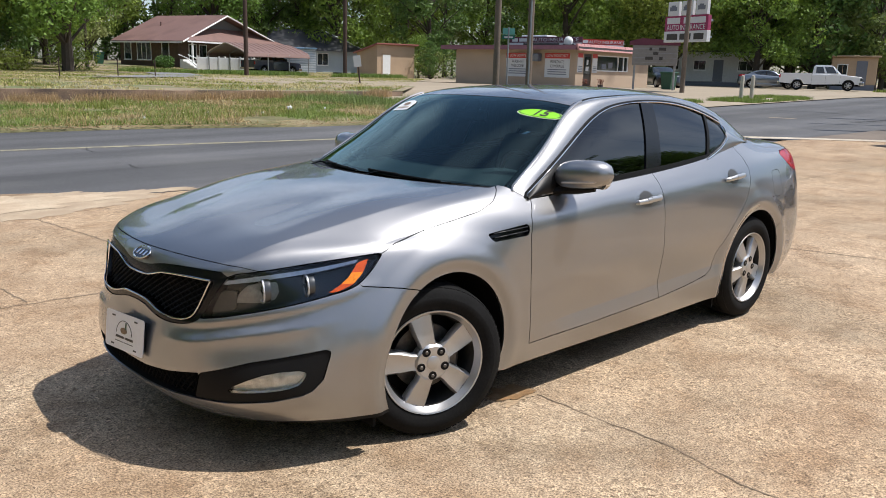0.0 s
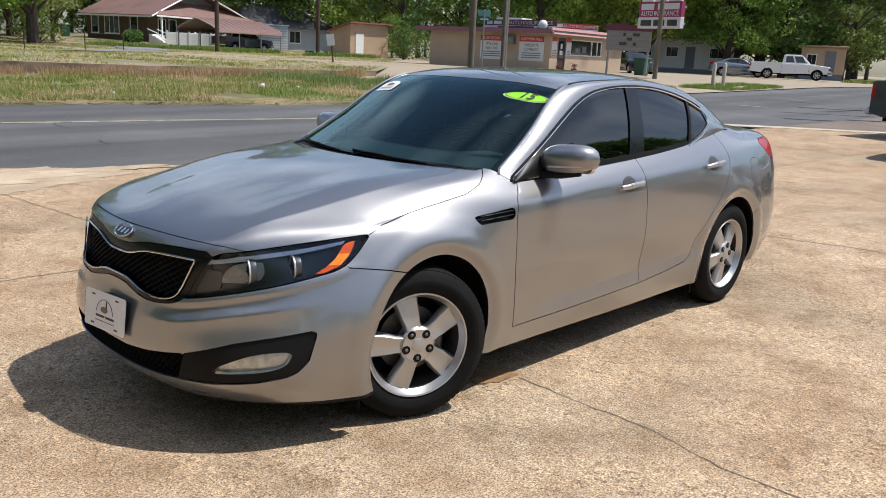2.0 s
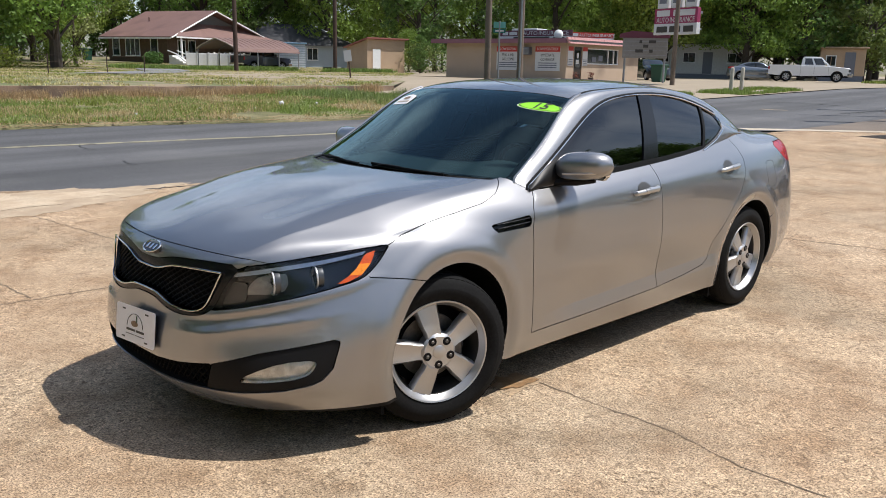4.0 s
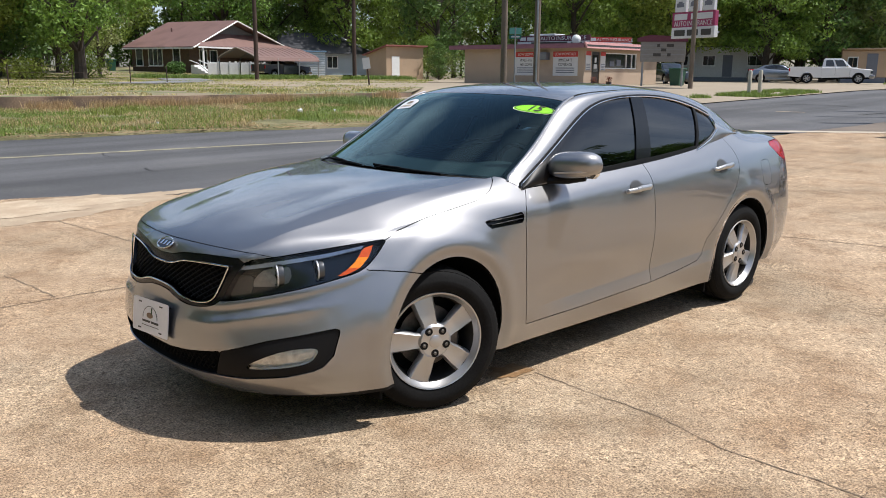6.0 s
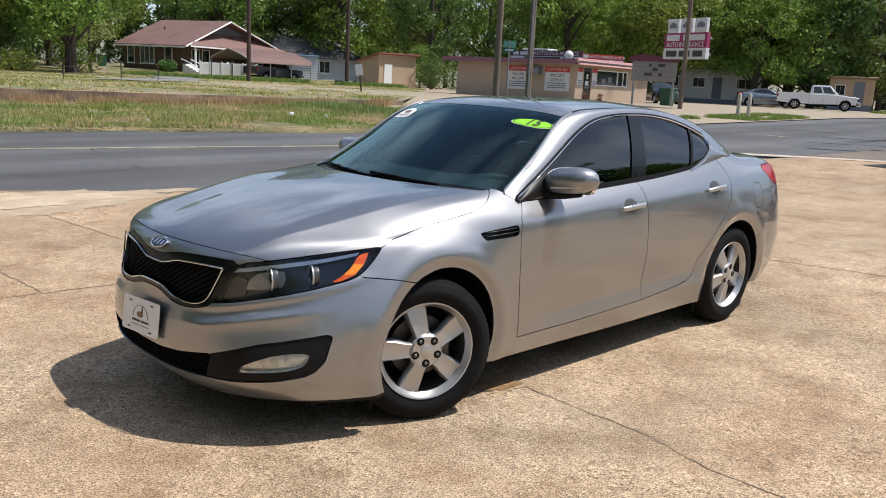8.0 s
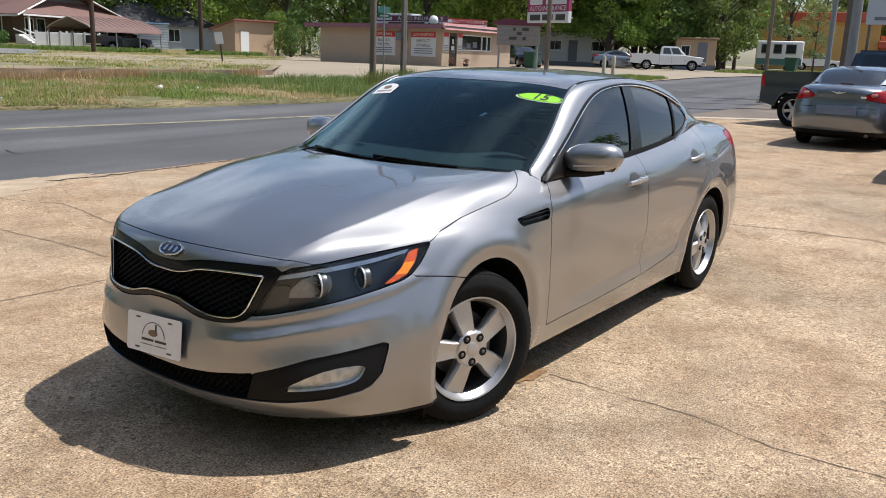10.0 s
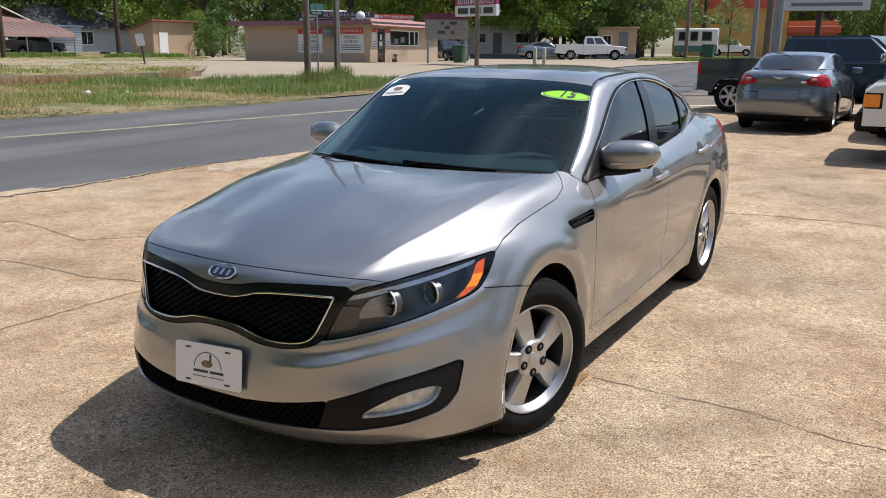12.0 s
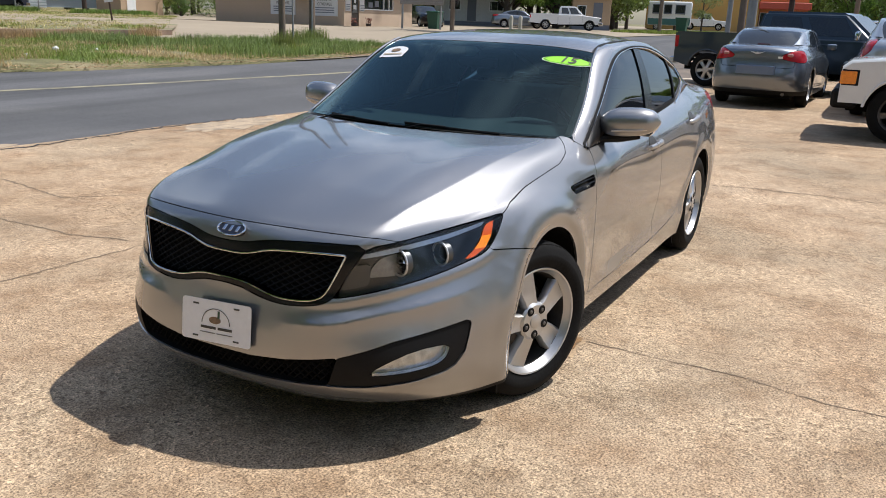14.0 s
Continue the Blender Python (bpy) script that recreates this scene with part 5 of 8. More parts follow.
glue = on_glass(1.000, -0.532, 0.24, -0.97)
circle = np.linspace(0, 2 * math.pi, 36, endpoint=False)
st15 = decal("price_sticker", [(0.130 * math.cos(a), 0.046 * math.sin(a)) for a in circle], PLATE_WHITE, 0.003, ws, glue, "white edge")
decal("sticker_face", [(0.125 * math.cos(a), 0.0435 * math.sin(a)) for a in circle], LIME, 0.0045, st15, glue, "lime green oval face")
v, f = [], []
for i, a in enumerate(circle):
    for k in (0.87, 0.91):
        x, y = glue(0.130 * k * math.cos(a), 0.046 * (k - 0.03) * math.sin(a))
        v.append((x, y, screen_z(x, y) + 0.006))
f = [(2 * i, 2 * i + 1, (2 * i + 3) % 72, (2 * i + 2) % 72) for i in range(36)]
part_py("sticker_ring", v, f, INK, st15)
cx, cy = glue(0, 0)
nn = Vector((screen_z(cx - 0.02, cy) - screen_z(cx + 0.02, cy), screen_z(cx, cy - 0.02) - screen_z(cx, cy + 0.02), 0.04)).normalized()
ax = Vector((0.24, -0.97, 0))
ax = (ax - nn * ax.dot(nn)).normalized()
up = nn.cross(ax)
txt_m = Matrix((( ax.x, up.x, nn.x, cx), (ax.y, up.y, nn.y, cy), (ax.z, up.z, nn.z, screen_z(cx, cy) + 0.006), (0, 0, 0, 1)))
numerals = lettering("15", 0.078, INK, st15, txt_m, "numerals", 1.2, 0.3)
for w in numerals.data.vertices:
    w.co.z = screen_z(w.co.x, w.co.y) + 0.007
glue2 = on_glass(0.972, 0.488, 0.22, 0.97)
arch_out = [(-0.09, -0.06), (0.09, -0.06)] + [(0.09 * math.cos(a), 0.052 * math.sin(a) + 0.02) for a in np.linspace(0, math.pi, 12)]
d1 = decal("dealer_decal", [(-a, b) for a, b in arch_out], PLATE_WHITE, 0.004, ws, glue2, "white arched decal with faded print")
decal("decal_blot", [(0.036 * math.cos(a), 0.020 * math.sin(a) + 0.018) for a in circle[::2]], BROWN_INK, 0.006, d1, glue2)
decal("decal_line", [(-0.07, -0.036), (0.07, -0.036), (0.07, -0.020), (-0.07, -0.020)], mat("tan_ink", (0.5, 0.42, 0.33), 0.6), 0.006, d1, glue2)


# ---- other vehicles ----
def sedan_shell(name, label, at, colour, scale=(1, 1, 1), detail=True, glass=None, tail_out=None, group=""):
    """A plainer saloon car: body, glass, lamps, bumper and wheels."""
    v = thing(name, label, "car", group, at=at)
    k = Matrix.Diagonal((*scale, 1))
    body = skin_of(*body_grid(9 if detail else 5, 6 if detail else 4))
    for ax, _, _ in ARCHES:
        body = body.cut(np.maximum(np.hypot(body.x - ax, body.z - 0.345) - 0.37, 0.3 - body.y))[0]

    def add(nm, sk, m, lab="", push=0.0, lip=0.015, side=0):
        o = panel(nm, sk, m, v, side, lip, push, lab)
        o.data.transform(k)
        return o

    tail_out = tail_out or TAIL
    lamp_, body = take(body, np.minimum(inside(tail_out, body.x - body.y, body.z, 1), body.x - 3.0), 0.004)
    head_, body = take(body, wrap(body, HEADLAMP, 1), 0.004)
    lip_, body = body.cut(np.minimum(0.33 - body.z, body.x - 3.2))
    if detail:
        lid_, body = take(body, np.minimum(np.minimum(0.66 - body.y, body.z - 0.74), np.minimum(body.x - 3.12, 6.9 - body.v)), 0.004)
        add("trunk_lid", lid_, colour)
        dr, body = take(body, np.minimum(np.minimum(body.x - 0.6, 2.35 - body.x), np.minimum(body.z - 0.3, body.y - 0.5)), 0.004)
        d1_, d2_ = take(dr, 1.68 - dr.x, 0.004)
        for s in (-1, 1):
            add("front_door", d1_, colour, side=s)
            add("rear_door", d2_, colour, side=s)
    add("body", body, colour)
    add("rear_valance", lip_, BLACK_TRIM)
    for s in (-1, 1):
        add("tail_lamp", lamp_, RED_LENS, "red tail lamp", side=s)
        add("headlamp", head_, LAMP_GREY, side=s)
    g = skin_of(*roof_grid(9 if detail else 5))
    cap_, fl_ = g.cut(1.0 - g.v)
    rl_, pn_ = fl_.cut(2.0 - fl_.v)
    sc_, rf_ = cap_.cut(2.0 - cap_.u)
    bk_, rf_ = rf_.cut(rf_.u - 6.1)
    add("roof", rf_, colour), add("roof_rail", rl_, colour)
    gm = glass or BG_GLASS
    add("windscreen", sc_, gm), add("rear_window", bk_, gm)
    win, pil = pn_.cut(np.minimum(pn_.z - line([(0.5, 0.5), (2.2, 1.03), (2.6, 1.21), (3, 1.6)], pn_.x), 2.92 - pn_.v))
    wf_, wr_ = win.cut(1.64 - win.x)
    wr_ = wr_.cut(wr_.x - 1.72)[0]
    for s in (-1, 1):
        add("pillar", pil, colour, side=s)
        add("front_side_window", wf_, gm, side=s)
        add("rear_side_window", wr_, gm, side=s)
        bp_ = win.cut(np.minimum(win.x - 1.64, 1.72 - win.x))[0]
        add("b_pillar", bp_, BLACK_TRIM, side=s)
    if detail:
        for s in (-1, 1):
            o = part("door_mirror", boxes(((0.80, s * 0.84, 1.02), (0.92, s * 1.03, 1.14)), bevel=0.03, seg=2), colour, v, smooth=True)
            for x in (1.5, 2.45):
                part("door_handle", boxes(((x, s * 0.885, 0.90), (x + 0.18, s * 0.915, 0.93)), bevel=0.008), colour, v)
    part("underbody", boxes(((-0.7, -0.6, 0.18), (3.5, 0.6, 0.4)), ((0.45, -0.78, 0.2), (2.3, 0.78, 0.95))), BLACK_MATT, v)
    for x in (0.0, 2.795):
        for s in (-1, 1):
            road_wheel(v, pose(x * scale[0], s * 0.76 * scale[1], 0.325, 0, 0, 0 if s < 0 else 180), 20, detail=False, tyre_r=0.325, rim_r=0.21)
            bm = boxes(((x - 0.38, s * 0.45, 0.3), (x + 0.38, s * 0.52, 0.75)))
            part("wheel_arch_liner", bm, BLACK_MATT, v)
    return v


SIGN_SILVER = mat("badge_silver", (0.60, 0.61, 0.63), 0.4, 0.3, vary=0.1)
BLUE_GREY = paint("blue_grey_paint", (0.215, 0.24, 0.275), 0.95, 0.22, wide=0.45)
DARK_BLUE = paint("dark_blue_paint", (0.016, 0.032, 0.048), 0.3, 0.35)
WHITE_CAR = mat("white_car_paint", (0.74, 0.74, 0.73), 0.35, vary=0.04, coat=0.9)
NAVY = paint("navy_paint", (0.015, 0.022, 0.045), 0.3, 0.35)
PALE_SILVER = paint("pale_silver_paint", (0.40, 0.43, 0.47), 0.7, 0.35)
BLACK_PAINT = paint("black_paint", (0.010, 0.010, 0.012), 0.2, 0.3)


# blue-grey two-door-looking sedan seen from behind
hd = -1.0
rear_axle = (13.93 + 0.05, 0.31 + 0.03)
org = (rear_axle[0] + 2.795 * math.cos(radians(hd)), rear_axle[1] + 2.795 * math.sin(radians(hd)))
zc = ground_z(*rear_axle)
WEDGE_TAIL = [(2.50, 0.93), (2.70, 1.06), (3.05, 1.055), (3.36, 0.965), (3.40, 0.90), (3.0, 0.845), (2.66, 0.835)]
sb = sedan_shell("sedan", "blue-grey sedan with red tail lamps parked on concrete", pose(org[0], org[1], zc, 0, 0, hd + 180), BLUE_GREY, (0.99, 0.955, 0.985), True, tail_out=WEDGE_TAIL)
part("plate_recess", boxes(((3.80, -0.33, 0.60), (3.86, 0.33, 0.76)), bevel=0.01), mat("blue_grey_recess", (0.15, 0.20, 0.29), 0.4, 0.2, vary=0.08), sb)
part("high_brake_lamp", boxes(((3.16, -0.11, 1.115), (3.28, 0.11, 1.135)), bevel=0.006), mat("dark_red_lens", (0.06, 0.008, 0.01), 0.2, vary=0.1, coat=0.5), sb)
part("chrome_wing_badge", prism([(-0.13, 0.035), (-0.03, 0.012), (0, 0.028), (0.03, 0.012), (0.13, 0.035), (0.04, -0.008), (0, -0.016), (-0.04, -0.008)], 3.79, 3.815, "x", m=pose(0, 0, 0.97)), SIGN_SILVER, sb, "winged chrome badge, a plain shape")
part("exhaust_tip", tube([(3.5, 0.5, 0.27), (3.72, 0.5, 0.265)], 0.03, 10), STEEL, sb)
for s in (-1, 1):
    part("reverse_lamp", boxes(((3.60, min(s * 0.50, s * 0.60), 0.925), (3.757, max(s * 0.50, s * 0.60), 0.985)), bevel=0.02), mat("clear_red", (0.50, 0.22, 0.20), 0.25, vary=0.2, scale=20, coat=0.5), sb)
part("window_sticker", boxes(((3.79, 0.36, 0.895), (3.815, 0.44, 0.93))), WHITE_PAINT, sb)


def arch_edge(cx, r, z0, n=12):
    a0 = math.asin(max(-1, min(1, (z0 - 0.40) / r)))
    return [(cx + r * math.cos(a), 0.40 + r * math.sin(a)) for a in np.linspace(math.pi - a0, a0, n)]


def pickup(name, label, at, colour, cab=1.9, bed=2.0, glass=None, rims=None, detail=True, lamp=None, bumper=None, group="", spokes=6, gap=None, over=1.02, roof_z=1.88, nose=-0.92):
    """A pick-up truck with the front at -x: x = 0 is the front axle."""
    v = thing(name, label, "pickup truck", group, at=at)
    wb = 0.55 + cab + (gap or 0.07 + bed * 0.44)
    back = wb + over
    W = 0.97
    cab0, cab1 = 0.55, 0.55 + cab
    lower = [(nose, 0.42)] + arch_edge(0, 0.44, 0.42) + arch_edge(wb, 0.44, 0.42) + [(back, 0.50), (back, 1.0)]
    # front end and cab sides
    cabside = [(nose, 0.50)] + arch_edge(0, 0.44, 0.50) + [(cab1, 0.42), (cab1, 1.22), (cab0, 1.20), (0.40, 1.17), (nose + 0.10, 1.06), (nose, 0.98)]
    bm = prism(cabside, -W, W, "y")
    bmesh.ops.bevel(bm, geom=[e for e in bm.edges if abs(e.verts[0].co.y - e.verts[1].co.y) < 1e-4 and (e.verts[0].co.z > 0.95 and e.verts[1].co.z > 0.95)], offset=0.07, segments=3, affect="EDGES", profile=0.6)
    part("cab_body", bm, colour, v, smooth=True)
    bedside = [(cab1 + 0.02, 0.45)] + arch_edge(wb, 0.44, 0.45) + [(back, 0.55), (back, 1.25), (cab1 + 0.02, 1.26)]
    for s in (-1, 1):
        bm = prism(bedside, s * (W - 0.12), s * W, "y")
        bmesh.ops.bevel(bm, geom=[e for e in bm.edges if e.verts[0].co.z > 1.15 and e.verts[1].co.z > 1.15], offset=0.03, segments=2, affect="EDGES")
        part("bed_side", bm, colour, v, smooth=True)
        # flared arch lip
        for cx in (0, wb):
            pts = [(p[0], s * (W + 0.005), p[1]) for p in arch_edge(cx, 0.455, 0.46, 16)]
            part("arch_lip", tube(pts, 0.022, 6), colour, v, smooth=True)
        part("tail_lamp", boxes(((back - 0.10, s * (W - 0.10), 0.88), (back + 0.015, s * (W + 0.006), 1.17)), bevel=0.02), RED_LENS, v, "red tail lamp")
        if lamp:  # an older front: lamp and amber corner in one row, in a black surround
            part("headlamp", boxes(((nose - 0.015, min(s * 0.50, s * 0.80), 0.74), (nose + 0.10, max(s * 0.50, s * 0.80), 0.93)), bevel=0.02), LAMP_GREY, v)
            part("lamp_surround", boxes(((nose - 0.006, min(s * 0.48, s * (W + 0.004)), 0.715), (nose + 0.235, max(s * 0.48, s * (W + 0.004)), 0.955)), bevel=0.02), BLACK_TRIM, v)
            part("side_marker", boxes(((nose - 0.012, min(s * 0.82, s * (W + 0.010)), 0.74), (nose + 0.20, max(s * 0.82, s * (W + 0.010)), 0.93)), bevel=0.025, seg=2), lamp, v, "amber corner lamp")
        else:
            part("headlamp", boxes(((nose - 0.015, min(s * 0.62, s * (W + 0.006)), 0.74), (nose + 0.16, max(s * 0.62, s * (W + 0.006)), 0.98)), bevel=0.03, seg=2), LAMP_GREY, v)
    part("tailgate", boxes(((back - 0.06, -W + 0.12, 0.60), (back, W - 0.12, 1.24)), bevel=0.02), colour, v)
    part("bed_floor", boxes(((cab1 + 0.02, -W + 0.10, 0.70), (back - 0.05, W - 0.10, 0.76))), BLACK_TRIM, v)
    part("rear_bumper", boxes(((back - 0.02, -W + 0.02, 0.50), (back + 0.12, W - 0.02, 0.66)), bevel=0.03), bumper or CHROME, v)
    part("front_bumper", boxes(((nose - (0.09 if lamp else 0.14), -W + 0.01, 0.42), (nose + 0.24, W + 0.02, 0.68)), bevel=0.04), bumper or CHROME, v)
    part("grille", boxes(((nose - 0.03, -0.60, 0.72), (nose + 0.05, 0.60, 1.0)), bevel=0.02), BLACK_GLOSS, v)
    part("chassis", boxes(((nose + 0.1, -0.5, 0.36), (back - 0.1, 0.5, 0.5)), ((nose + 0.2, -W + 0.2, 0.5), (cab1, W - 0.2, 0.9))), BLACK_MATT, v)
    # cabin: frustum with windows let in
    zb, zt = 1.20, roof_z
    base = [(cab0 - 0.05, 0.93), (cab1, 0.93)]
    topx0, topx1, ty = cab0 + 0.62, cab1 - 0.10, 0.76

    def corner(t, x, s):  # t: height share
        lo, hi = (cab0 - 0.05, topx0) if x == 0 else (cab1, topx1)
        return Vector((lo + (hi - lo) * t, s * (0.93 + (ty - 0.93) * t), zb + (zt - zb) * t))

    bm = bmesh.new()
    q = {}
    for t in (0, 1):
        for x in (0, 1):
            for s in (-1, 1):
                q[t, x, s] = bm.verts.new(corner(t, x, s))
    for f_ in ((q[0, 0, -1], q[0, 1, -1], q[1, 1, -1], q[1, 0, -1]), (q[0, 0, 1], q[1, 0, 1], q[1, 1, 1], q[0, 1, 1]), (q[0, 0, -1], q[1, 0, -1], q[1, 0, 1], q[0, 0, 1]), (q[0, 1, -1], q[0, 1, 1], q[1, 1, 1], q[1, 1, -1]), (q[1, 0, -1], q[1, 1, -1], q[1, 1, 1], q[1, 0, 1])):
        bm.faces.new(f_)
    bmesh.ops.recalc_face_normals(bm, faces=bm.faces)
    bmesh.ops.bevel(bm, geom=[e for e in bm.edges if not e.is_boundary], offset=0.07, segments=3, affect="EDGES")
    part("cab_roof", bm, colour, v, smooth=True)

    def pane(nm, pts, out):
        n_ = (pts[1] - pts[0]).cross(pts[2] - pts[0]).normalized()
        if n_.dot(out) < 0:
            n_ = -n_
        bm_ = bmesh.new()
        a_ = [bm_.verts.new(p + n_ * 0.012) for p in pts]
        b_ = [bm_.verts.new(p - n_ * 0.02) for p in pts]
        bm_.faces.new(a_)
        for i_ in range(4):
            bm_.faces.new((a_[i_], b_[i_], b_[(i_ + 1) % 4], a_[(i_ + 1) % 4]))
        bmesh.ops.recalc_face_normals(bm_, faces=bm_.faces)
        part(nm, bm_, glass or BG_GLASS, v)

    def mixp(t, u, s):
        return corner(t, 0, s).lerp(corner(t, 1, s), u)

    split = 0.52 if cab > 1.6 else 0.93
    for s in (-1, 1):
        pane("door_window", [mixp(0.12, 0.14, s), mixp(0.12, split - 0.04, s), mixp(0.80, split - 0.04, s), mixp(0.80, 0.08, s)], Vector((0, s, 0)))
        if cab > 1.6:
            pane("rear_door_window", [mixp(0.12, split + 0.04, s), mixp(0.12, 0.88, s), mixp(0.80, 0.88, s), mixp(0.80, split + 0.04, s)], Vector((0, s, 0)))
        part("door_mirror", boxes(((cab0 + 0.22, s * 0.98, 1.20), (cab0 + 0.32, s * 1.22, 1.40)), bevel=0.035, seg=2), CHROME if detail else colour, v, smooth=True)
        for x in (cab0 + 0.85, cab1 - 0.25):
            part("door_handle", boxes(((x, s * W, 1.06), (x + 0.16, s * (W + 0.02), 1.09)), bevel=0.006), colour, v)
        for x, top in ((cab0 + 0.05, 1.15), (cab0 + 0.06 + (cab - 0.1) * split, 1.18)):
            part("door_seam", boxes(((x, s * (W - 0.01), 0.5), (x + 0.01, s * (W + 0.002), top))), BLACK_MATT, v)
    pane("windscreen", [corner(0.08, 0, -1) * 1.0 + Vector((0, 0.1, 0)), corner(0.08, 0, 1) + Vector((0, -0.1, 0)), corner(0.88, 0, 1) + Vector((0, -0.08, 0)), corner(0.88, 0, -1) + Vector((0, 0.08, 0))], Vector((-1, 0, 0.5)))
    pane("rear_window", [corner(0.12, 1, -1) + Vector((0, 0.1, 0)), corner(0.12, 1, 1) + Vector((0, -0.1, 0)), corner(0.85, 1, 1) + Vector((0, -0.1, 0)), corner(0.85, 1, -1) + Vector((0, 0.1, 0))], Vector((1, 0, 0)))
    for x in (0.0, wb):
        for s in (-1, 1):
            road_wheel(v, pose(x, s * 0.82, 0.39, 0, 0, 0 if s < 0 else 180), 10, detail=False, tyre_r=0.39, rim_r=0.245, width=0.26, spokes=spokes, rim_mat=rims)
    return v


# dark pick-up behind the blue-grey sedan: its rear wheel stands near (17.65, 2.25)
wb_gm = 0.55 + 2.5 + 1.05
pick_head = -100.0
ux, uy = math.cos(radians(pick_head)), math.sin(radians(pick_head))
px_, py_ = 17.65 + wb_gm * ux - uy * 0.85, 2.25 + wb_gm * uy + ux * 0.85  # right-hand wheels towards the camera
pickup("pickup_truck", "dark blue crew-cab pickup with bright alloy wheels", pose(px_ + 0.02, py_ - 0.09, ground_z(17.65, 2.25), 0, 0, pick_head + 180), DARK_BLUE, cab=2.5, gap=1.05, over=0.82, roof_z=1.77)
# white older pick-up, only its front corner in view
fh = 92.0
fx, fy = 10.5, -2.0
pickup("pickup_truck", "white older pickup with black bumper and amber side marker", pose(fx, fy, ground_z(fx, fy), 0, 0, fh + 180), WHITE_CAR, 1.2, 2.2, lamp=mat("amber_corner_lens", (0.90, 0.26, 0.015), 0.2, vary=0.2, scale=40, fine=120, coat=0.6), bumper=BLACK_TRIM, rims=STEEL, nose=-0.76)


# ---- buildings and street furniture across the road ----
def base_frame(x, y, z, angle):
    return pose(x, y, z, 0, 0, angle)


BRICK = mat("brown_brick", (0.105, 0.070, 0.048), 0.9, vary=0.3, scale=3, fine=40, bump=0.006)
RED_ROOF = mat("red_brown_metal_roof", (0.205, 0.118, 0.100), 0.5, vary=0.15, scale=0.6, fine=8, stain=((0.15, 0.085, 0.07), 0.5, 0.5, 0.7))
GREY_ROOF = mat("grey_shingle", (0.055, 0.055, 0.059), 0.9, vary=0.25, scale=1.2, fine=14, bump=0.01)
PALE_BLUE = mat("pale_blue_siding", (0.40, 0.46, 0.50), 0.7, vary=0.1, scale=1)
TAN = mat("tan_plywood", (0.47, 0.335, 0.22), 0.8, vary=0.14, scale=0.8, fine=18, bump=0.003)
STUCCO = mat("beige_stucco", (0.44, 0.335, 0.245), 0.85, vary=0.10, scale=0.5, fine=30, bump=0.004, stain=((0.31, 0.235, 0.175), 0.4, 0.55, 0.75))
PINK = mat("faded_pink_fascia", (0.46, 0.23, 0.22), 0.7, vary=0.12, scale=1.5)
MAROON = mat("maroon_sign", (0.12, 0.025, 0.045), 0.5, vary=0.1)
MAGENTA = mat("magenta_sign", (0.30, 0.030, 0.095), 0.5, vary=0.08)
SIGN_WHITE = mat("sign_white", (0.62, 0.62, 0.62), 0.5, vary=0.05)
SIGN_RED = mat("sign_red", (0.50, 0.035, 0.025), 0.5, vary=0.08)
SIGN_GREY = mat("sign_grey", (0.16, 0.17, 0.20), 0.6, vary=0.1)
POLE_WOOD = mat("weathered_pole_wood", (0.16, 0.125, 0.095), 0.9, vary=0.3, scale=2, fine=30, bump=0.01)
DARK_POLE = mat("dark_pole_wood", (0.065, 0.040, 0.030), 0.9, vary=0.3, scale=2, fine=30, bump=0.01)
GALV = mat("galvanised_steel", (0.30, 0.31, 0.32), 0.5, 0.6, vary=0.15, scale=4)
GREEN_BIN = mat("green_plastic", (0.015, 0.075, 0.045), 0.5, vary=0.1)
TAN_METAL = mat("tan_metal_roof", (0.25, 0.155, 0.13), 0.45, 0.2, vary=0.1, scale=2)
YELLOW_WALL = mat("yellow_ochre_wall", (0.56, 0.34, 0.11), 0.8, vary=0.08, scale=0.4)
ORANGE_RED = mat("orange_red_metal", (0.50, 0.085, 0.045), 0.5, vary=0.1)


def window(parent, m, w, h, frame_mat=None, bars=1):
    """A window on a wall: frame, pane, sill; m: centre of the opening, +x along the wall, -y outwards."""
    fm = frame_mat or WHITE_PAINT
    win = new("window")
    win.parent = parent
    t = 0.07
    part("window_frame", boxes(((-w / 2 - t, -0.05, -h / 2 - t), (-w / 2, 0.02, h / 2 + t)), ((w / 2, -0.05, -h / 2 - t), (w / 2 + t, 0.02, h / 2 + t)), ((-w / 2, -0.05, h / 2), (w / 2, 0.02, h / 2 + t)), ((-w / 2, -0.05, -h / 2 - t), (w / 2, 0.02, -h / 2)), *[((-w / 2 + w * (i + 1) / (bars + 1) - 0.025, -0.045, -h / 2), (-w / 2 + w * (i + 1) / (bars + 1) + 0.025, 0.01, h / 2)) for i in range(bars)], m=m), fm, win)
    part("pane", boxes(((-w / 2, -0.01, -h / 2), (w / 2, 0.0, h / 2)), m=m), BG_GLASS, win)
    part("window_sill", boxes(((-w / 2 - t, -0.12, -h / 2 - t - 0.05), (w / 2 + t, 0.0, -h / 2 - t)), m=m), fm, win)


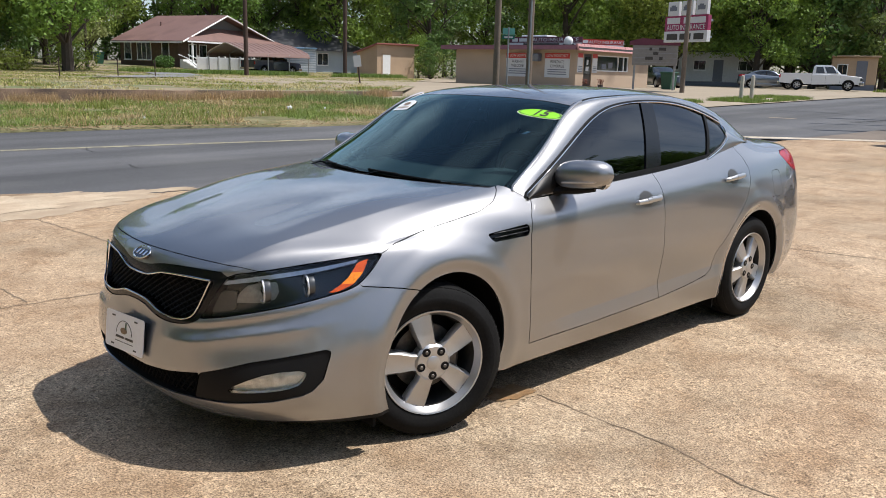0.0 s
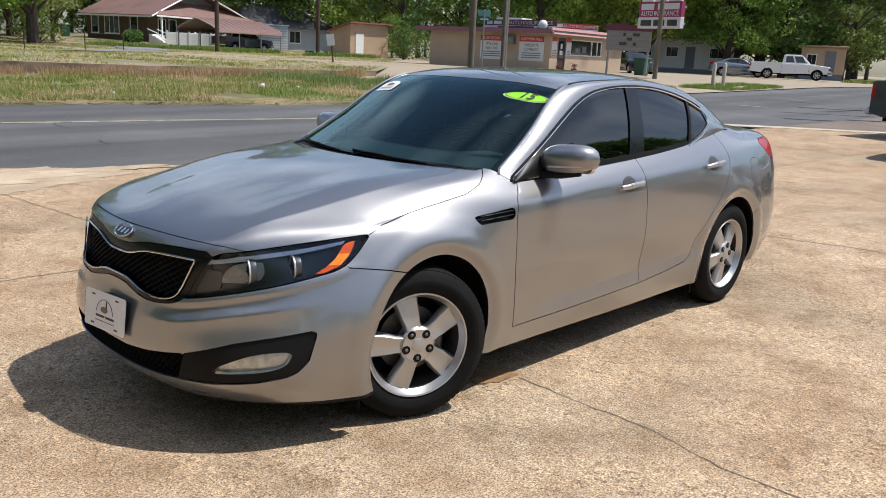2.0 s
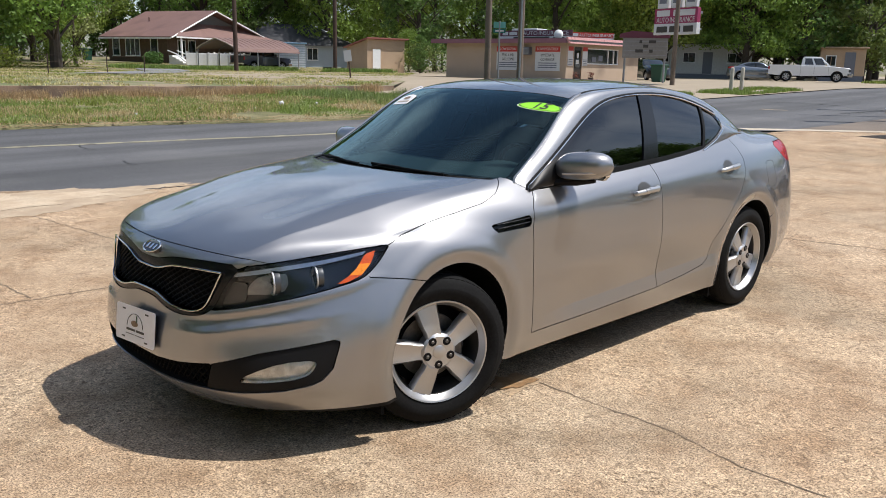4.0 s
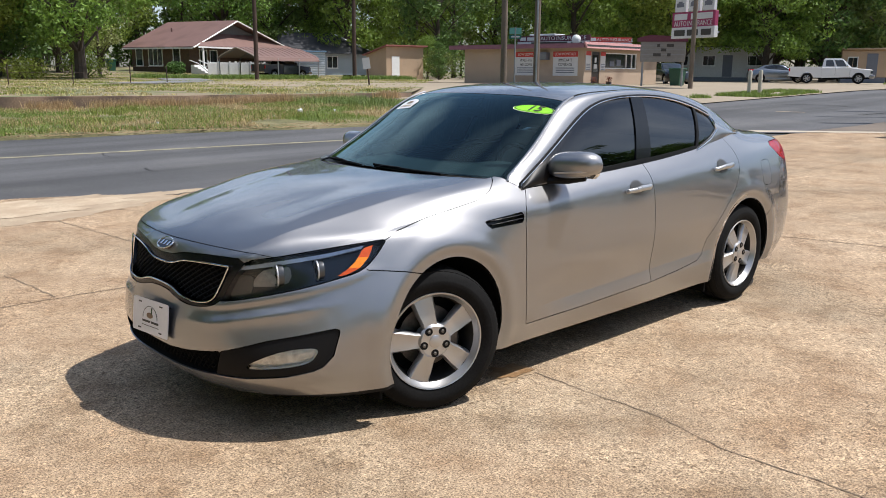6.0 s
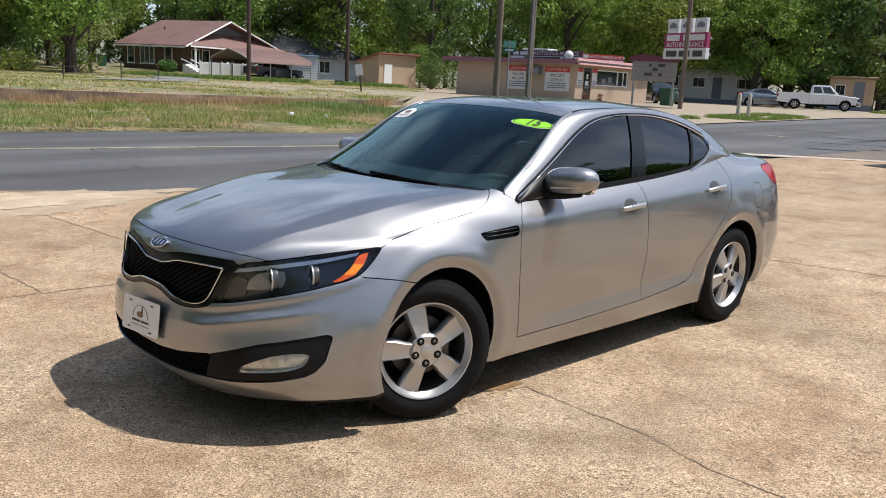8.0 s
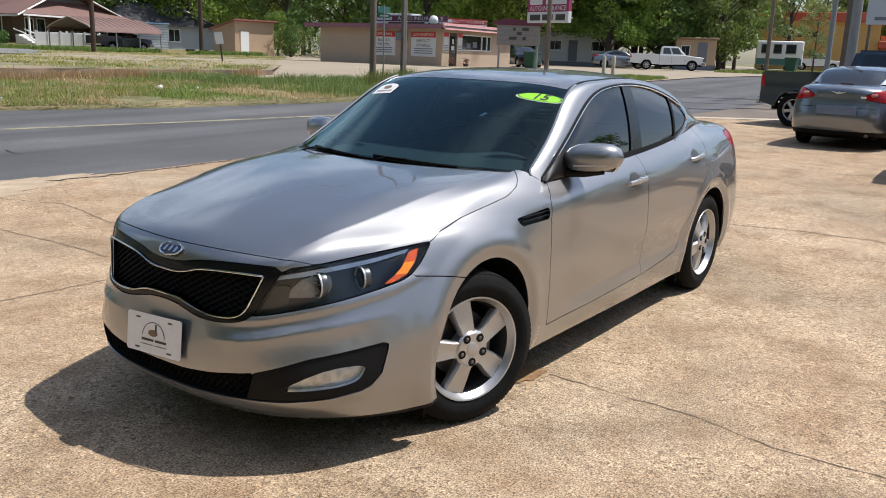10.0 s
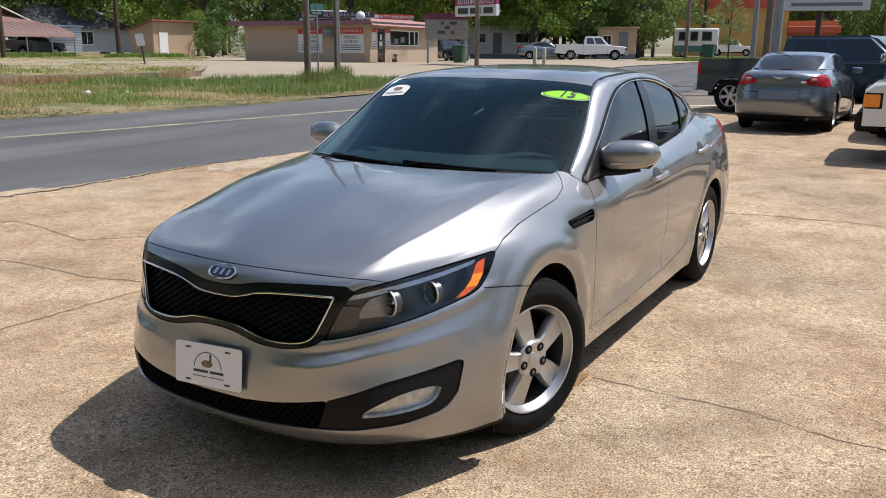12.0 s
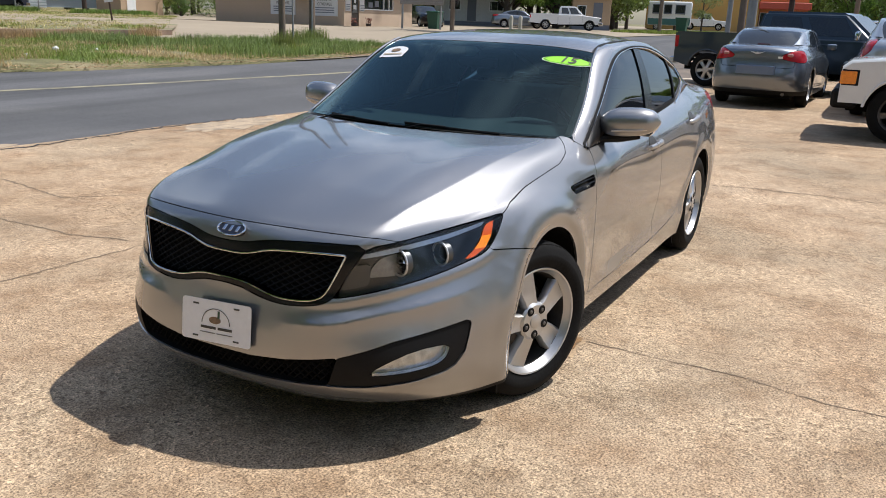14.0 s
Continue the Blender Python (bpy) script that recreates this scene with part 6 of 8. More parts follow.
def house_main():
    m = base_frame(33.9, 70.0, 1.20, 20)
    h = thing("house", "brown brick house with a red-brown metal roof and white trim", "house", at=m)
    L, D, H = 13.9, 7.4, 2.55
    ridge = L / 2 - 1.4
    part("brick_wall", boxes(((0, 0, 0), (L, 0.2, H)), ((0, 0.2, 0), (0.2, D, H)), ((L - 0.2, 0.2, 0), (L, D, H)), ((0.2, D - 0.2, 0), (L - 0.2, D, H))), BRICK, h)
    pk, ov = 5.0, 0.6
    # gable roof, ridge running back
    for s in (0, 1):
        x0, x1 = (-ov, ridge) if s == 0 else (L + ov, ridge)
        z0, z1 = H - 0.2, pk
        v = [(x0, -ov - 0.5, z0), (x1, -ov - 0.5, z1), (x1, D + ov, z1), (x0, D + ov, z0)]
        v += [(a, b, c + 0.10) for a, b, c in v]
        part_py("roof_slope", v, [(0, 1, 2, 3), (4, 7, 6, 5), (0, 4, 5, 1), (1, 5, 6, 2), (2, 6, 7, 3), (3, 7, 4, 0)], RED_ROOF, h)
        part("bargeboard", tube([(x0, -ov - 0.53, z0 + 0.0), (x1, -ov - 0.53, z1)], 0.075, 4), WHITE_PAINT, h)
    part("gable_wall", prism([(0.2, H), (L - 0.2, H), (ridge, pk - 0.1)], 0.0, 0.15, "y"), mat("grey_gable_siding", (0.16, 0.16, 0.165), 0.8, vary=0.15), h)
    v = [(-0.5, -1.6, H - 0.1), (L + 0.5, -1.6, H - 0.1), (L - 4.0, -0.02, H + 1.15), (2.6, -0.02, H + 1.15)]
    v += [(a, b, c + 0.08) for a, b, c in v]
    part_py("pent_roof", v, [(0, 1, 2, 3), (4, 7, 6, 5), (0, 4, 5, 1), (1, 5, 6, 2), (2, 6, 7, 3), (3, 7, 4, 0)], RED_ROOF, h)
    part("eave_board", boxes(((-0.5, -1.63, H - 0.22), (L + 0.5, -1.58, H - 0.08)), ((-ov - 0.05, -ov - 0.4, H - 0.32), (-ov, D + ov, H - 0.18))), WHITE_PAINT, h)
    side = pose(0, 0, 0, 0, 0, -90)
    for y, w, b in ((1.6, 0.8, 0), (4.3, 1.7, 2), (6.4, 0.8, 0)):
        window(h, Matrix.Translation((0, y, 1.5)) @ side, w, 1.5, bars=b)
    for x, w in ((1.8, 0.9), (3.2, 0.9), (8.5, 1.2), (11.5, 1.2)):
        window(h, Matrix.Translation((x, 0, 1.45)), w, 1.4, bars=0)
    part("porch_panel", boxes(((3.0, -1.2, 0.0), (13.0, -1.05, 1.0))), WHITE_PAINT, h)
    for x in (0.2, 4.6, 9.0, 13.4):
        part("porch_post", boxes(((x, -1.5, 0), (x + 0.14, -1.36, H - 0.1))), WHITE_PAINT, h)
    part("vent_pipe", tube([(3.0, 5, 3.6), (3.0, 5, 4.35)], 0.08, 8), RED_ROOF, h)
    for x in (-1.5, -0.3):
        part("stair_rail", tube([(x, -1.4, 1.2), (x, -2.4, 0.9), (x, -3.6, 0.15)], 0.05, 6), WHITE_PAINT, h)
        part("rail_post", tube([(x, -3.6, -0.1), (x, -3.6, 0.95)], 0.05, 6), WHITE_PAINT, h)
    part("steps", boxes(*[((-1.45, -3.5 + 0.4 * i, -0.1), (-0.35, -3.1 + 0.4 * i, 0.1 + 0.17 * i)) for i in range(5)]), WHITE_PAINT, h)


house_main()


def house_second():
    m = base_frame(46.6, 75.5, 1.1, -12)
    h = thing("house", "pale blue house with a dark grey shingle roof", "house", at=m)
    L, D, H = 11.5, 8, 2.4
    part("wall", boxes(((0, 0, 0), (L, 0.2, H)), ((0, 0.2, 0), (0.2, D, H)), ((L - 0.2, 0.2, 0), (L, D, H)), ((0.2, D - 0.2, 0), (L - 0.2, D, H))), PALE_BLUE, h)
    v = [(-0.6, -0.6, H - 0.1), (L + 0.6, -0.6, H - 0.1), (L + 0.6, D + 0.6, H - 0.1), (-0.6, D + 0.6, H - 0.1), (2.5, D / 2, 4.7), (L - 3.2, D / 2, 4.7)]
    part_py("hip_roof", v, [(0, 1, 5, 4), (1, 2, 5), (2, 3, 4, 5), (3, 0, 4), (3, 2, 1, 0)], GREY_ROOF, h)
    part("roof_flashing", tube([(L + 0.55, -0.58, H - 0.05), (L - 3.2, D / 2, 4.75)], 0.07, 4), WHITE_PAINT, h)
    window(h, Matrix.Translation((1.6, 0, 1.5)), 1.2, 1.1)
    window(h, Matrix.Translation((6.6, 0, 1.4)), 1.2, 1.2)
    part("door", boxes(((4.0, -0.05, 0), (4.9, 0.0, 2.0))), SIGN_GREY, h)
    for x, y in ((3.5, 5), (7, 5.2)):
        part("roof_vent", tube([(x, y, 4.0), (x, y, 4.9)], 0.12, 8), GALV, h)


house_second()


def carport():
    m = base_frame(33.3, 57.0, 0.85, 5)
    c = thing("carport", "open metal carport with a rounded tan roof", "carport", at=m)
    L, D, H = 6.6, 5.6, 1.65

    def rise(y):  # shallow pitched slopes with rolled eaves
        k = abs(2 * y / D - 1)
        return H + 0.78 * (1 - k) ** 0.9 + 0.10 * (1 - k**6)

    v, f = [], []
    for i in range(13):
        t = i / 12
        a = math.pi * t
        y, z = D / 2 - D / 2 * math.cos(a), rise(D / 2 - D / 2 * math.cos(a))
        if i in (0, 12):
            z = H - 0.2
        for x in (0, L):
            v += [(x, y, z), (x, y, z + 0.05)]
    for i in range(12):
        a, b = 4 * i, 4 * (i + 1)
        f += [(a, a + 2, b + 2, b), (a + 1, b + 1, b + 3, a + 3), (a, b, b + 1, a + 1), (a + 2, a + 3, b + 3, b + 2)]
    part_py("curved_roof", v, f, TAN_METAL, c, smooth=True)
    for x in (0.1, 2.2, 4.4, L - 0.1):
        for y in (0.08, D - 0.08):
            part("post", tube([(x, y, -0.25), (x, y, H)], 0.05, 6), GALV, c)
        part("rafter", tube([(x, D / 2 - D / 2 * math.cos(math.pi * i / 10), rise(D / 2 - D / 2 * math.cos(math.pi * i / 10)) - 0.05) for i in range(11)], 0.03, 5), GALV, c)
    for i in range(12):
        x = 0.3 + i * (L - 0.6) / 11
        part("roof_rib", tube([(x, D / 2 - D / 2 * math.cos(math.pi * k / 12), rise(D / 2 - D / 2 * math.cos(math.pi * k / 12)) + 0.06) for k in range(1, 12)], 0.025, 4), TAN_METAL, c)

    part("end_trim", tube([(-0.03, y, rise(y) + 0.02) for y in np.linspace(0, D, 15)], 0.05, 6), mat("pale_trim_metal", (0.45, 0.38, 0.33), 0.5, 0.2, vary=0.1), c, "pale edge trim")


carport()
pickup("pickup_truck", "navy blue pickup parked under a carport", pose(38.9, 59.9, 0.80, 0, 0, 185), NAVY, 1.5, 2.0, detail=False)
fence_w = thing("yard_wall", "white low panel fence behind the carport", "fence")
part("fence_panel", boxes(((0, 0, 0), (6.5, 0.12, 1.35)), bevel=0.02, m=pose(33.2, 65.2, 0.85, 0, 0, -25)), WHITE_PAINT, fence_w)
for i in range(8):
    part("fence_post", boxes(((i * 0.92, -0.04, 0), (i * 0.92 + 0.14, 0.16, 1.5)), m=pose(33.2, 65.2, 0.85, 0, 0, -25)), WHITE_PAINT, fence_w)

# white ribbed storage shed
ws_ = thing("storage_shed", "white ribbed metal storage shed with a blue roof edge", "shed", at=base_frame(39.6, 60.9, 0.82, -30))
part("shed_wall", boxes(((0, 0, 0), (2.6, 2.2, 2.35))), PALE_BLUE, ws_)
for i in range(11):
    part("siding_rib", boxes(((-0.02, -0.03, 0.08 + i * 0.21), (2.62, 0.0, 0.20 + i * 0.21)), bevel=0.01), mat("white_siding", (0.60, 0.64, 0.68), 0.6, vary=0.06), ws_)
part("shed_roof", boxes(((-0.15, -0.2, 2.35), (2.75, 2.4, 2.47)), bevel=0.02), mat("blue_metal", (0.16, 0.28, 0.40), 0.5, vary=0.1), ws_)

# tan shed with a red-edged sloping roof and a white door
ts = thing("shed", "tan plywood shed with a white door and red roof edge", "shed", at=base_frame(43.9, 53.3, 0.72, -6))
v = [(0, 0, 0), (3.95, 0, 0), (3.95, 3.3, 0), (0, 3.3, 0), (0, 0, 2.9), (3.95, 0, 2.9), (3.95, 3.3, 2.25), (0, 3.3, 2.25)]
part_py("shed_wall", v, [(0, 1, 5, 4), (1, 2, 6, 5), (2, 3, 7, 6), (3, 0, 4, 7), (4, 5, 6, 7)], TAN, ts)
v = [(-0.25, -0.35, 2.97), (4.2, -0.35, 2.97), (4.2, 3.6, 2.18), (-0.25, 3.6, 2.18)]
v += [(a, b, c + 0.10) for a, b, c in v]
part_py("shed_roof", v, [(0, 3, 2, 1), (4, 5, 6, 7), (0, 1, 5, 4), (1, 2, 6, 5), (2, 3, 7, 6), (3, 0, 4, 7)], mat("red_roof_edge", (0.30, 0.11, 0.09), 0.6, vary=0.15), ts)
part("door", boxes(((0.55, -0.05, 0.12), (1.35, 0.0, 2.1)), bevel=0.01), WHITE_PAINT, ts)
part("door_frame", boxes(((0.48, -0.03, 0.1), (0.55, 0.0, 2.2)), ((1.35, -0.03, 0.1), (1.42, 0.0, 2.2)), ((0.48, -0.03, 2.1), (1.42, 0.0, 2.2))), TAN, ts)


# the insurance office
def office():
    m = base_frame(37.3, 26.9, 0.72, 5)
    b = thing("office", "beige single-storey office with pink fascia and window signs", "building", at=m)
    A, B, H = 8.9, 9.2, 2.25
    part("wall_front", boxes(((0, 0, 0), (0.85, 0.2, H)), ((1.75, 0, 0), (2.35, 0.2, H)), ((0.85, 0, 2.05), (1.75, 0.2, H)), ((2.35, 0, 0), (A, 0.2, 1.05)), ((2.35, 0, 2.0), (A, 0.2, H)), ((6.2, 0, 1.05), (A, 0.2, 2.0))), STUCCO, b)
    part("wall_side", boxes(((0, 0.2, 0), (0.2, B, H)), ((A - 0.2, 0.2, 0), (A, B, H)), ((0.2, B - 0.2, 0), (A - 0.2, B, H))), STUCCO, b)
    part("flat_roof", boxes(((-0.5, -0.5, H), (A + 0.5, B + 0.9, H + 0.16))), GREY_ROOF, b)
    part("fascia", boxes(((-0.55, -0.3, H - 0.02), (-0.5, B + 0.9, H + 0.24))), mat("dusty_maroon_fascia", (0.22, 0.10, 0.13), 0.7, vary=0.15), b)
    v = [(-0.55, -0.55, H - 0.05), (A - 1.2, -0.55, H - 0.05), (A - 1.2, -0.35, H + 0.32), (-0.55, -0.35, H + 0.32)]
    part_py("awning", v + [(x, y + 0.12, z) for x, y, z in v], [(0, 1, 2, 3), (4, 7, 6, 5), (0, 4, 5, 1), (1, 5, 6, 2), (2, 6, 7, 3), (3, 7, 4, 0)], PINK, b)
    for i in range(24):
        x = -0.5 + i * 0.34
        if x < A - 1.25:
            part("awning_rib", tube([(x, -0.57, H - 0.04), (x, -0.37, H + 0.32)], 0.008, 4), PINK, b)
    d = new("door")
    d.parent = b
    part("door_leaf", boxes(((0.87, 0.05, 0.02), (1.73, 0.10, 2.03))), mat("dark_door", (0.03, 0.022, 0.018), 0.4, vary=0.2), d)
    part("door_glass", boxes(((1.02, 0.03, 0.85), (1.58, 0.05, 1.85))), BG_GLASS, d)
    part("door_notice", boxes(((1.12, 0.02, 1.05), (1.45, 0.03, 1.3)), ((1.2, 0.02, 1.4), (1.4, 0.03, 1.7))), SIGN_WHITE, d)
    w = new("window")
    w.parent = b
    part("pane", boxes(((2.35, 0.08, 1.05), (6.2, 0.10, 2.0))), BG_GLASS, w)
    part("window_frame", boxes(*[((x, 0.02, 1.05), (x + 0.07, 0.12, 2.0)) for x in (2.35, 4.9, 5.6, 6.13)], ((2.42, 0.02, 1.05), (6.13, 0.12, 1.11)), ((2.42, 0.02, 1.94), (6.13, 0.12, 2.0))), WHITE_PAINT, w)
    for lo, hi in (((3.0, 0.05, 1.2), (3.5, 0.075, 1.5)), ((3.8, 0.05, 1.25), (4.3, 0.075, 1.6))):
        part("window_poster", boxes((lo, hi)), SIGN_GREY, w)

    def board(name, m2, w_, h_, head, lines, small):
        s = thing(name, "white window sign with a red heading and dark print", "sign")
        s.matrix_world = m @ m2
        part("sign_panel", boxes(((-w_ / 2, -0.03, 0), (w_ / 2, 0, h_))), SIGN_WHITE, s)
        part("sign_header", boxes(((-w_ / 2, -0.036, h_ * 0.78), (w_ / 2, -0.03, h_))), SIGN_RED, s)
        if head:
            words(head, h_ * 0.17, SIGN_WHITE, s, pose(0, -0.038, h_ * 0.89, 90, 0, 0), 0.85)
        for k, t in enumerate(lines):
            lettering(t, h_ * 0.17, INK, s, pose(0, -0.032, h_ * (0.64 - 0.18 * k), 90, 0, 0), squeeze=0.8)
        part("small_print", boxes(*[((-w_ * 0.38, -0.033, h_ * (0.30 - 0.09 * k)), (w_ * 0.38, -0.03, h_ * (0.34 - 0.09 * k))) for k in range(small)]), SIGN_GREY, s)

    side = pose(0, 0, 0, 0, 0, -90)
    board("sign_board", Matrix.Translation((0, 1.3, 0.62)) @ side, 1.75, 1.42, "LOW MONTHLY", ["IMMEDIATE", "COVERAGE"], 3)
    board("sign_board", Matrix.Translation((0, 4.2, 0.62)) @ side, 1.75, 1.42, "LOW DOWN", ["WALK-INS", "WELCOME"], 3)
    board("sign_board", Matrix.Translation((0.42, 0, 0.95)), 0.55, 1.1, "", [], 4)
    board("sign_board", Matrix.Translation((2.05, 0, 0.95)), 0.55, 1.1, "", [], 4)
    ac = thing("air_conditioner", "window air conditioner in a beige wall", "air conditioner")
    ac.matrix_world = m
    part("casing", boxes(((-0.35, 2.45, 1.55), (0.02, 3.1, 2.0)), bevel=0.02), SIGN_GREY, ac)
    part("grille", boxes(*[((-0.37, 2.5, 1.6 + 0.05 * i), (-0.35, 3.05, 1.62 + 0.05 * i)) for i in range(7)]), GALV, ac)
    for k, (o, wd, ht, big) in enumerate(((Matrix.Translation((1.4, 3.2, H + 0.2)) @ side, 5.4, 0.60, True), (Matrix.Translation((5.2, 1.6, H + 0.22)) @ pose(0, 0, 0, 0, 0, -35), 3.3, 0.58, False))):
        s = thing("roof_sign", "maroon roof sign with white letters" if big else "red roof sign with white letters", "sign")
        s.matrix_world = m @ o
        part("sign_panel", boxes(((-wd / 2, -0.06, 0.04), (wd / 2, 0, ht))), MAROON if big else SIGN_RED, s)
        part("white_strip", boxes(((-wd / 2, -0.066, 0.04), (wd / 2, -0.06, 0.25))), SIGN_WHITE, s)
        part("printed_bar", boxes(((-wd * 0.3, -0.07, 0.07), (wd * 0.2, -0.066, 0.22)), *[((wd * 0.25 + i * 0.3, -0.07, 0.09), (wd * 0.25 + i * 0.3 + 0.2, -0.066, 0.18)) for i in range(3)]), INK, s)
        words("AUTO INSURANCE", 0.32 if big else 0.27, SIGN_WHITE, s, pose(wd * 0.14, -0.07, 0.42 if big else 0.40, 90, 0, 0), 1.25 if big else 1.1)
        part("name_bar", boxes(((-wd * 0.46, -0.07, 0.32), (-wd * 0.38, -0.066, 0.52)), ((-wd * 0.36, -0.07, 0.32), (-wd * 0.25, -0.066, 0.52))), SIGN_WHITE, s)
        for x in (-wd * 0.4, 0, wd * 0.4):
            part("sign_post", boxes(((x - 0.04, -0.05, -0.1), (x + 0.04, 0.03, 0.3))), GALV, s)
    rb = thing("roof_vent", "white ball vent on a flat roof", "vent")
    rb.matrix_world = m
    part("ball", lathe([(0.001, 0.62), (0.16, 0.58), (0.26, 0.45), (0.28, 0.32), (0.22, 0.16), (0.12, 0.1), (0.12, 0.0)], 16, Matrix.Translation((0.6, 1.0, H + 0.16)), axis="z"), WHITE_PAINT, rb, smooth=True)
    rc = thing("roof_unit", "white boxy cooling unit on a flat roof", "cooling unit")
    rc.matrix_world = m
    part("casing", boxes(((3.0, 4.2, H + 0.16), (4.2, 6.2, H + 1.0)), bevel=0.03), SIGN_WHITE, rc)
    for i, (x, y) in enumerate(((0.55, -0.35), (2.3, -0.35))):
        pot = thing("flower_pot", "dark pot with reddish plant by the door", "plant pot", "pots by the office door")
        pot.matrix_world = m @ Matrix.Translation((x, y, 0.0))
        part("pot", lathe([(0.0, 0), (0.13, 0), (0.18, 0.26), (0.15, 0.26)], 14, axis="z"), mat("dark_pot", (0.04, 0.03, 0.03), 0.7), pot)
        bm = bmesh.new()
        for k in range(60):
            a, r, z = random.uniform(0, 6.28), random.uniform(0, 0.2), 0.28 + random.uniform(0, 0.3)
            box(bm, (-0.03, -0.03, -0.004), (0.03, 0.03, 0.004), m=pose(r * math.cos(a), r * math.sin(a), z, random.uniform(-60, 60), random.uniform(-60, 60), 0))
        part("plant", bm, mat("reddish_leaf", (0.16, 0.05, 0.03), 0.8, vary=0.3), pot)
    part("kerb", boxes(((-1.4, -1.3, -0.2), (A, -0.9, 0.12)), ((-1.4, -0.9, -0.2), (-1.0, B + 3, 0.12))), APRON, b)


office()


# signs on poles
def flat_frame(p0, p1, z):
    """Origin at p0, x towards p1."""
    a = math.degrees(math.atan2(p1[1] - p0[1], p1[0] - p0[0]))
    return pose(p0[0], p0[1], z, 0, 0, a), math.hypot(p1[0] - p0[0], p1[1] - p0[1])


def pole(name, x, y, height, radius, material, label, lean=(0, 0), z=None, group="utility poles", category="utility pole"):
    z = ground_z(x, y) - 0.3 if z is None else z
    t = thing(name, label, category, group)
    part("shaft", tube([(x + lean[0] * k * height, y + lean[1] * k * height, z + height * k) for k in np.linspace(0, 1, 6)], radius, 14, taper=[1, 0.95, 0.9, 0.86, 0.82, 0.78]), material, t, smooth=True)
    return t


m, w = flat_frame((36.80, 20.78), (36.10, 17.96), 0)
ps = thing("pole_sign", "magenta and white insurance sign on a steel pole", "sign", at=m)
part("sign_panel", boxes(((0, -0.12, 3.85), (w, 0.12, 4.58)), bevel=0.01), MAGENTA, ps)
part("lower_panel", boxes(((-0.01, -0.13, 3.30), (w + 0.01, 0.13, 3.85)), bevel=0.01), SIGN_WHITE, ps)
part("upper_panel", boxes(((0, -0.115, 4.30), (w, -0.121, 4.60))), MAGENTA, ps)
words("AUTO INSURANCE", 0.36, SIGN_WHITE, ps, pose(w / 2, -0.125, 4.02, 90, 0, 0), 0.86)
part("name_bar", boxes(((0.15, -0.128, 4.22), (1.05, -0.122, 4.52)), ((1.3, -0.128, 4.22), (w - 0.15, -0.122, 4.52))), SIGN_WHITE, ps)
part("number_bar", boxes(((0.2, -0.137, 3.42), (0.95, -0.131, 3.72)), ((1.1, -0.137, 3.42), (1.85, -0.131, 3.72)), ((2.05, -0.137, 3.42), (w - 0.2, -0.131, 3.72))), INK, ps)
for i in range(3):
    pp = part("picture_panel", boxes(((0.13 + i * 0.95, -0.1, 4.62), (0.88 + i * 0.95, 0.1, 5.32)), bevel=0.01), SIGN_WHITE, ps)
    part("picture_shape", boxes(((0.25 + i * 0.95, -0.106, 4.86), (0.75 + i * 0.95, -0.1, 5.06)), ((0.35 + i * 0.95, -0.106, 5.06), (0.63 + i * 0.95, -0.1, 5.14))), SIGN_GREY, pp)
part("cross_bar", boxes(((0.1, 0.13, 3.5), (w - 0.1, 0.35, 3.6)), ((0.1, 0.13, 4.3), (w - 0.1, 0.35, 4.4))), GALV, ps)
part("pole", tube([(1.06, 0.42, 0.3), (1.06, 0.42, 4.4)], 0.06, 10), GALV, ps, smooth=True)
pole("utility_pole", 35.4, 18.75, 11.5, 0.12, POLE_WOOD, "weathered wooden utility pole by the side street")

m, w = flat_frame((38.12, 23.62), (39.46, 21.57), 0)
mq = thing("marquee_sign", "grey changeable-letter sign with a maroon top on two posts", "sign", at=m)
part("sign_box", boxes(((0, -0.14, 2.15), (w, 0.14, 3.25)), bevel=0.015), mat("marquee_face", (0.23, 0.215, 0.20), 0.6, vary=0.15), mq)
part("top_cap", prism([(-0.2, 3.25), (w + 0.1, 3.25), (w + 0.1, 3.5), (w * 0.2, 3.62), (-0.2, 3.45)], -0.18, 0.18, "y"), MAROON, mq)
for k in range(4):
    part("letter_rail", boxes(((0.05, -0.155, 2.3 + k * 0.25), (w - 0.05, -0.14, 2.32 + k * 0.25))), GALV, mq)
part("letter_block", boxes(((0.9, -0.16, 2.96), (1.05, -0.141, 3.12)), ((1.42, -0.16, 2.96), (1.8, -0.141, 3.12)), ((1.12, -0.16, 2.72), (1.4, -0.141, 2.88)), ((0.7, -0.16, 2.45), (1.12, -0.141, 2.62)), ((1.46, -0.16, 2.45), (1.65, -0.141, 2.62))), INK, mq)
for x in (0.15, w - 0.12):
    part("post", tube([(x, 0, 0.4), (x, 0, 3.3)], 0.06, 8), GALV, mq)

p1 = pole("utility_pole", 17.9, 15.35, 11.0, 0.11, POLE_WOOD, "weathered wooden utility pole in the verge")
p2 = pole("utility_pole", 20.7, 16.35, 11.5, 0.115, POLE_WOOD, "weathered wooden utility pole with a grey conduit", lean=(0.004, 0.0))
part("conduit", tube([(20.55, 16.22, 0.3), (20.58, 16.22, 11)], 0.035, 6), GALV, p2)
ss = thing("street_sign", "green street name blades on a steel post", "street sign")
part("post", tube([(18.55, 15.45, 0.2), (18.55, 15.45, 3.0)], 0.028, 8), GALV, ss)
GREEN = mat("sign_green", (0.02, 0.16, 0.12), 0.5, vary=0.1)
part("name_blade", boxes(((-0.20, -0.01, 0), (0.20, 0.01, 0.13)), bevel=0.003, m=pose(18.55, 15.45, 2.62, 0, 0, -45)), GREEN, ss)
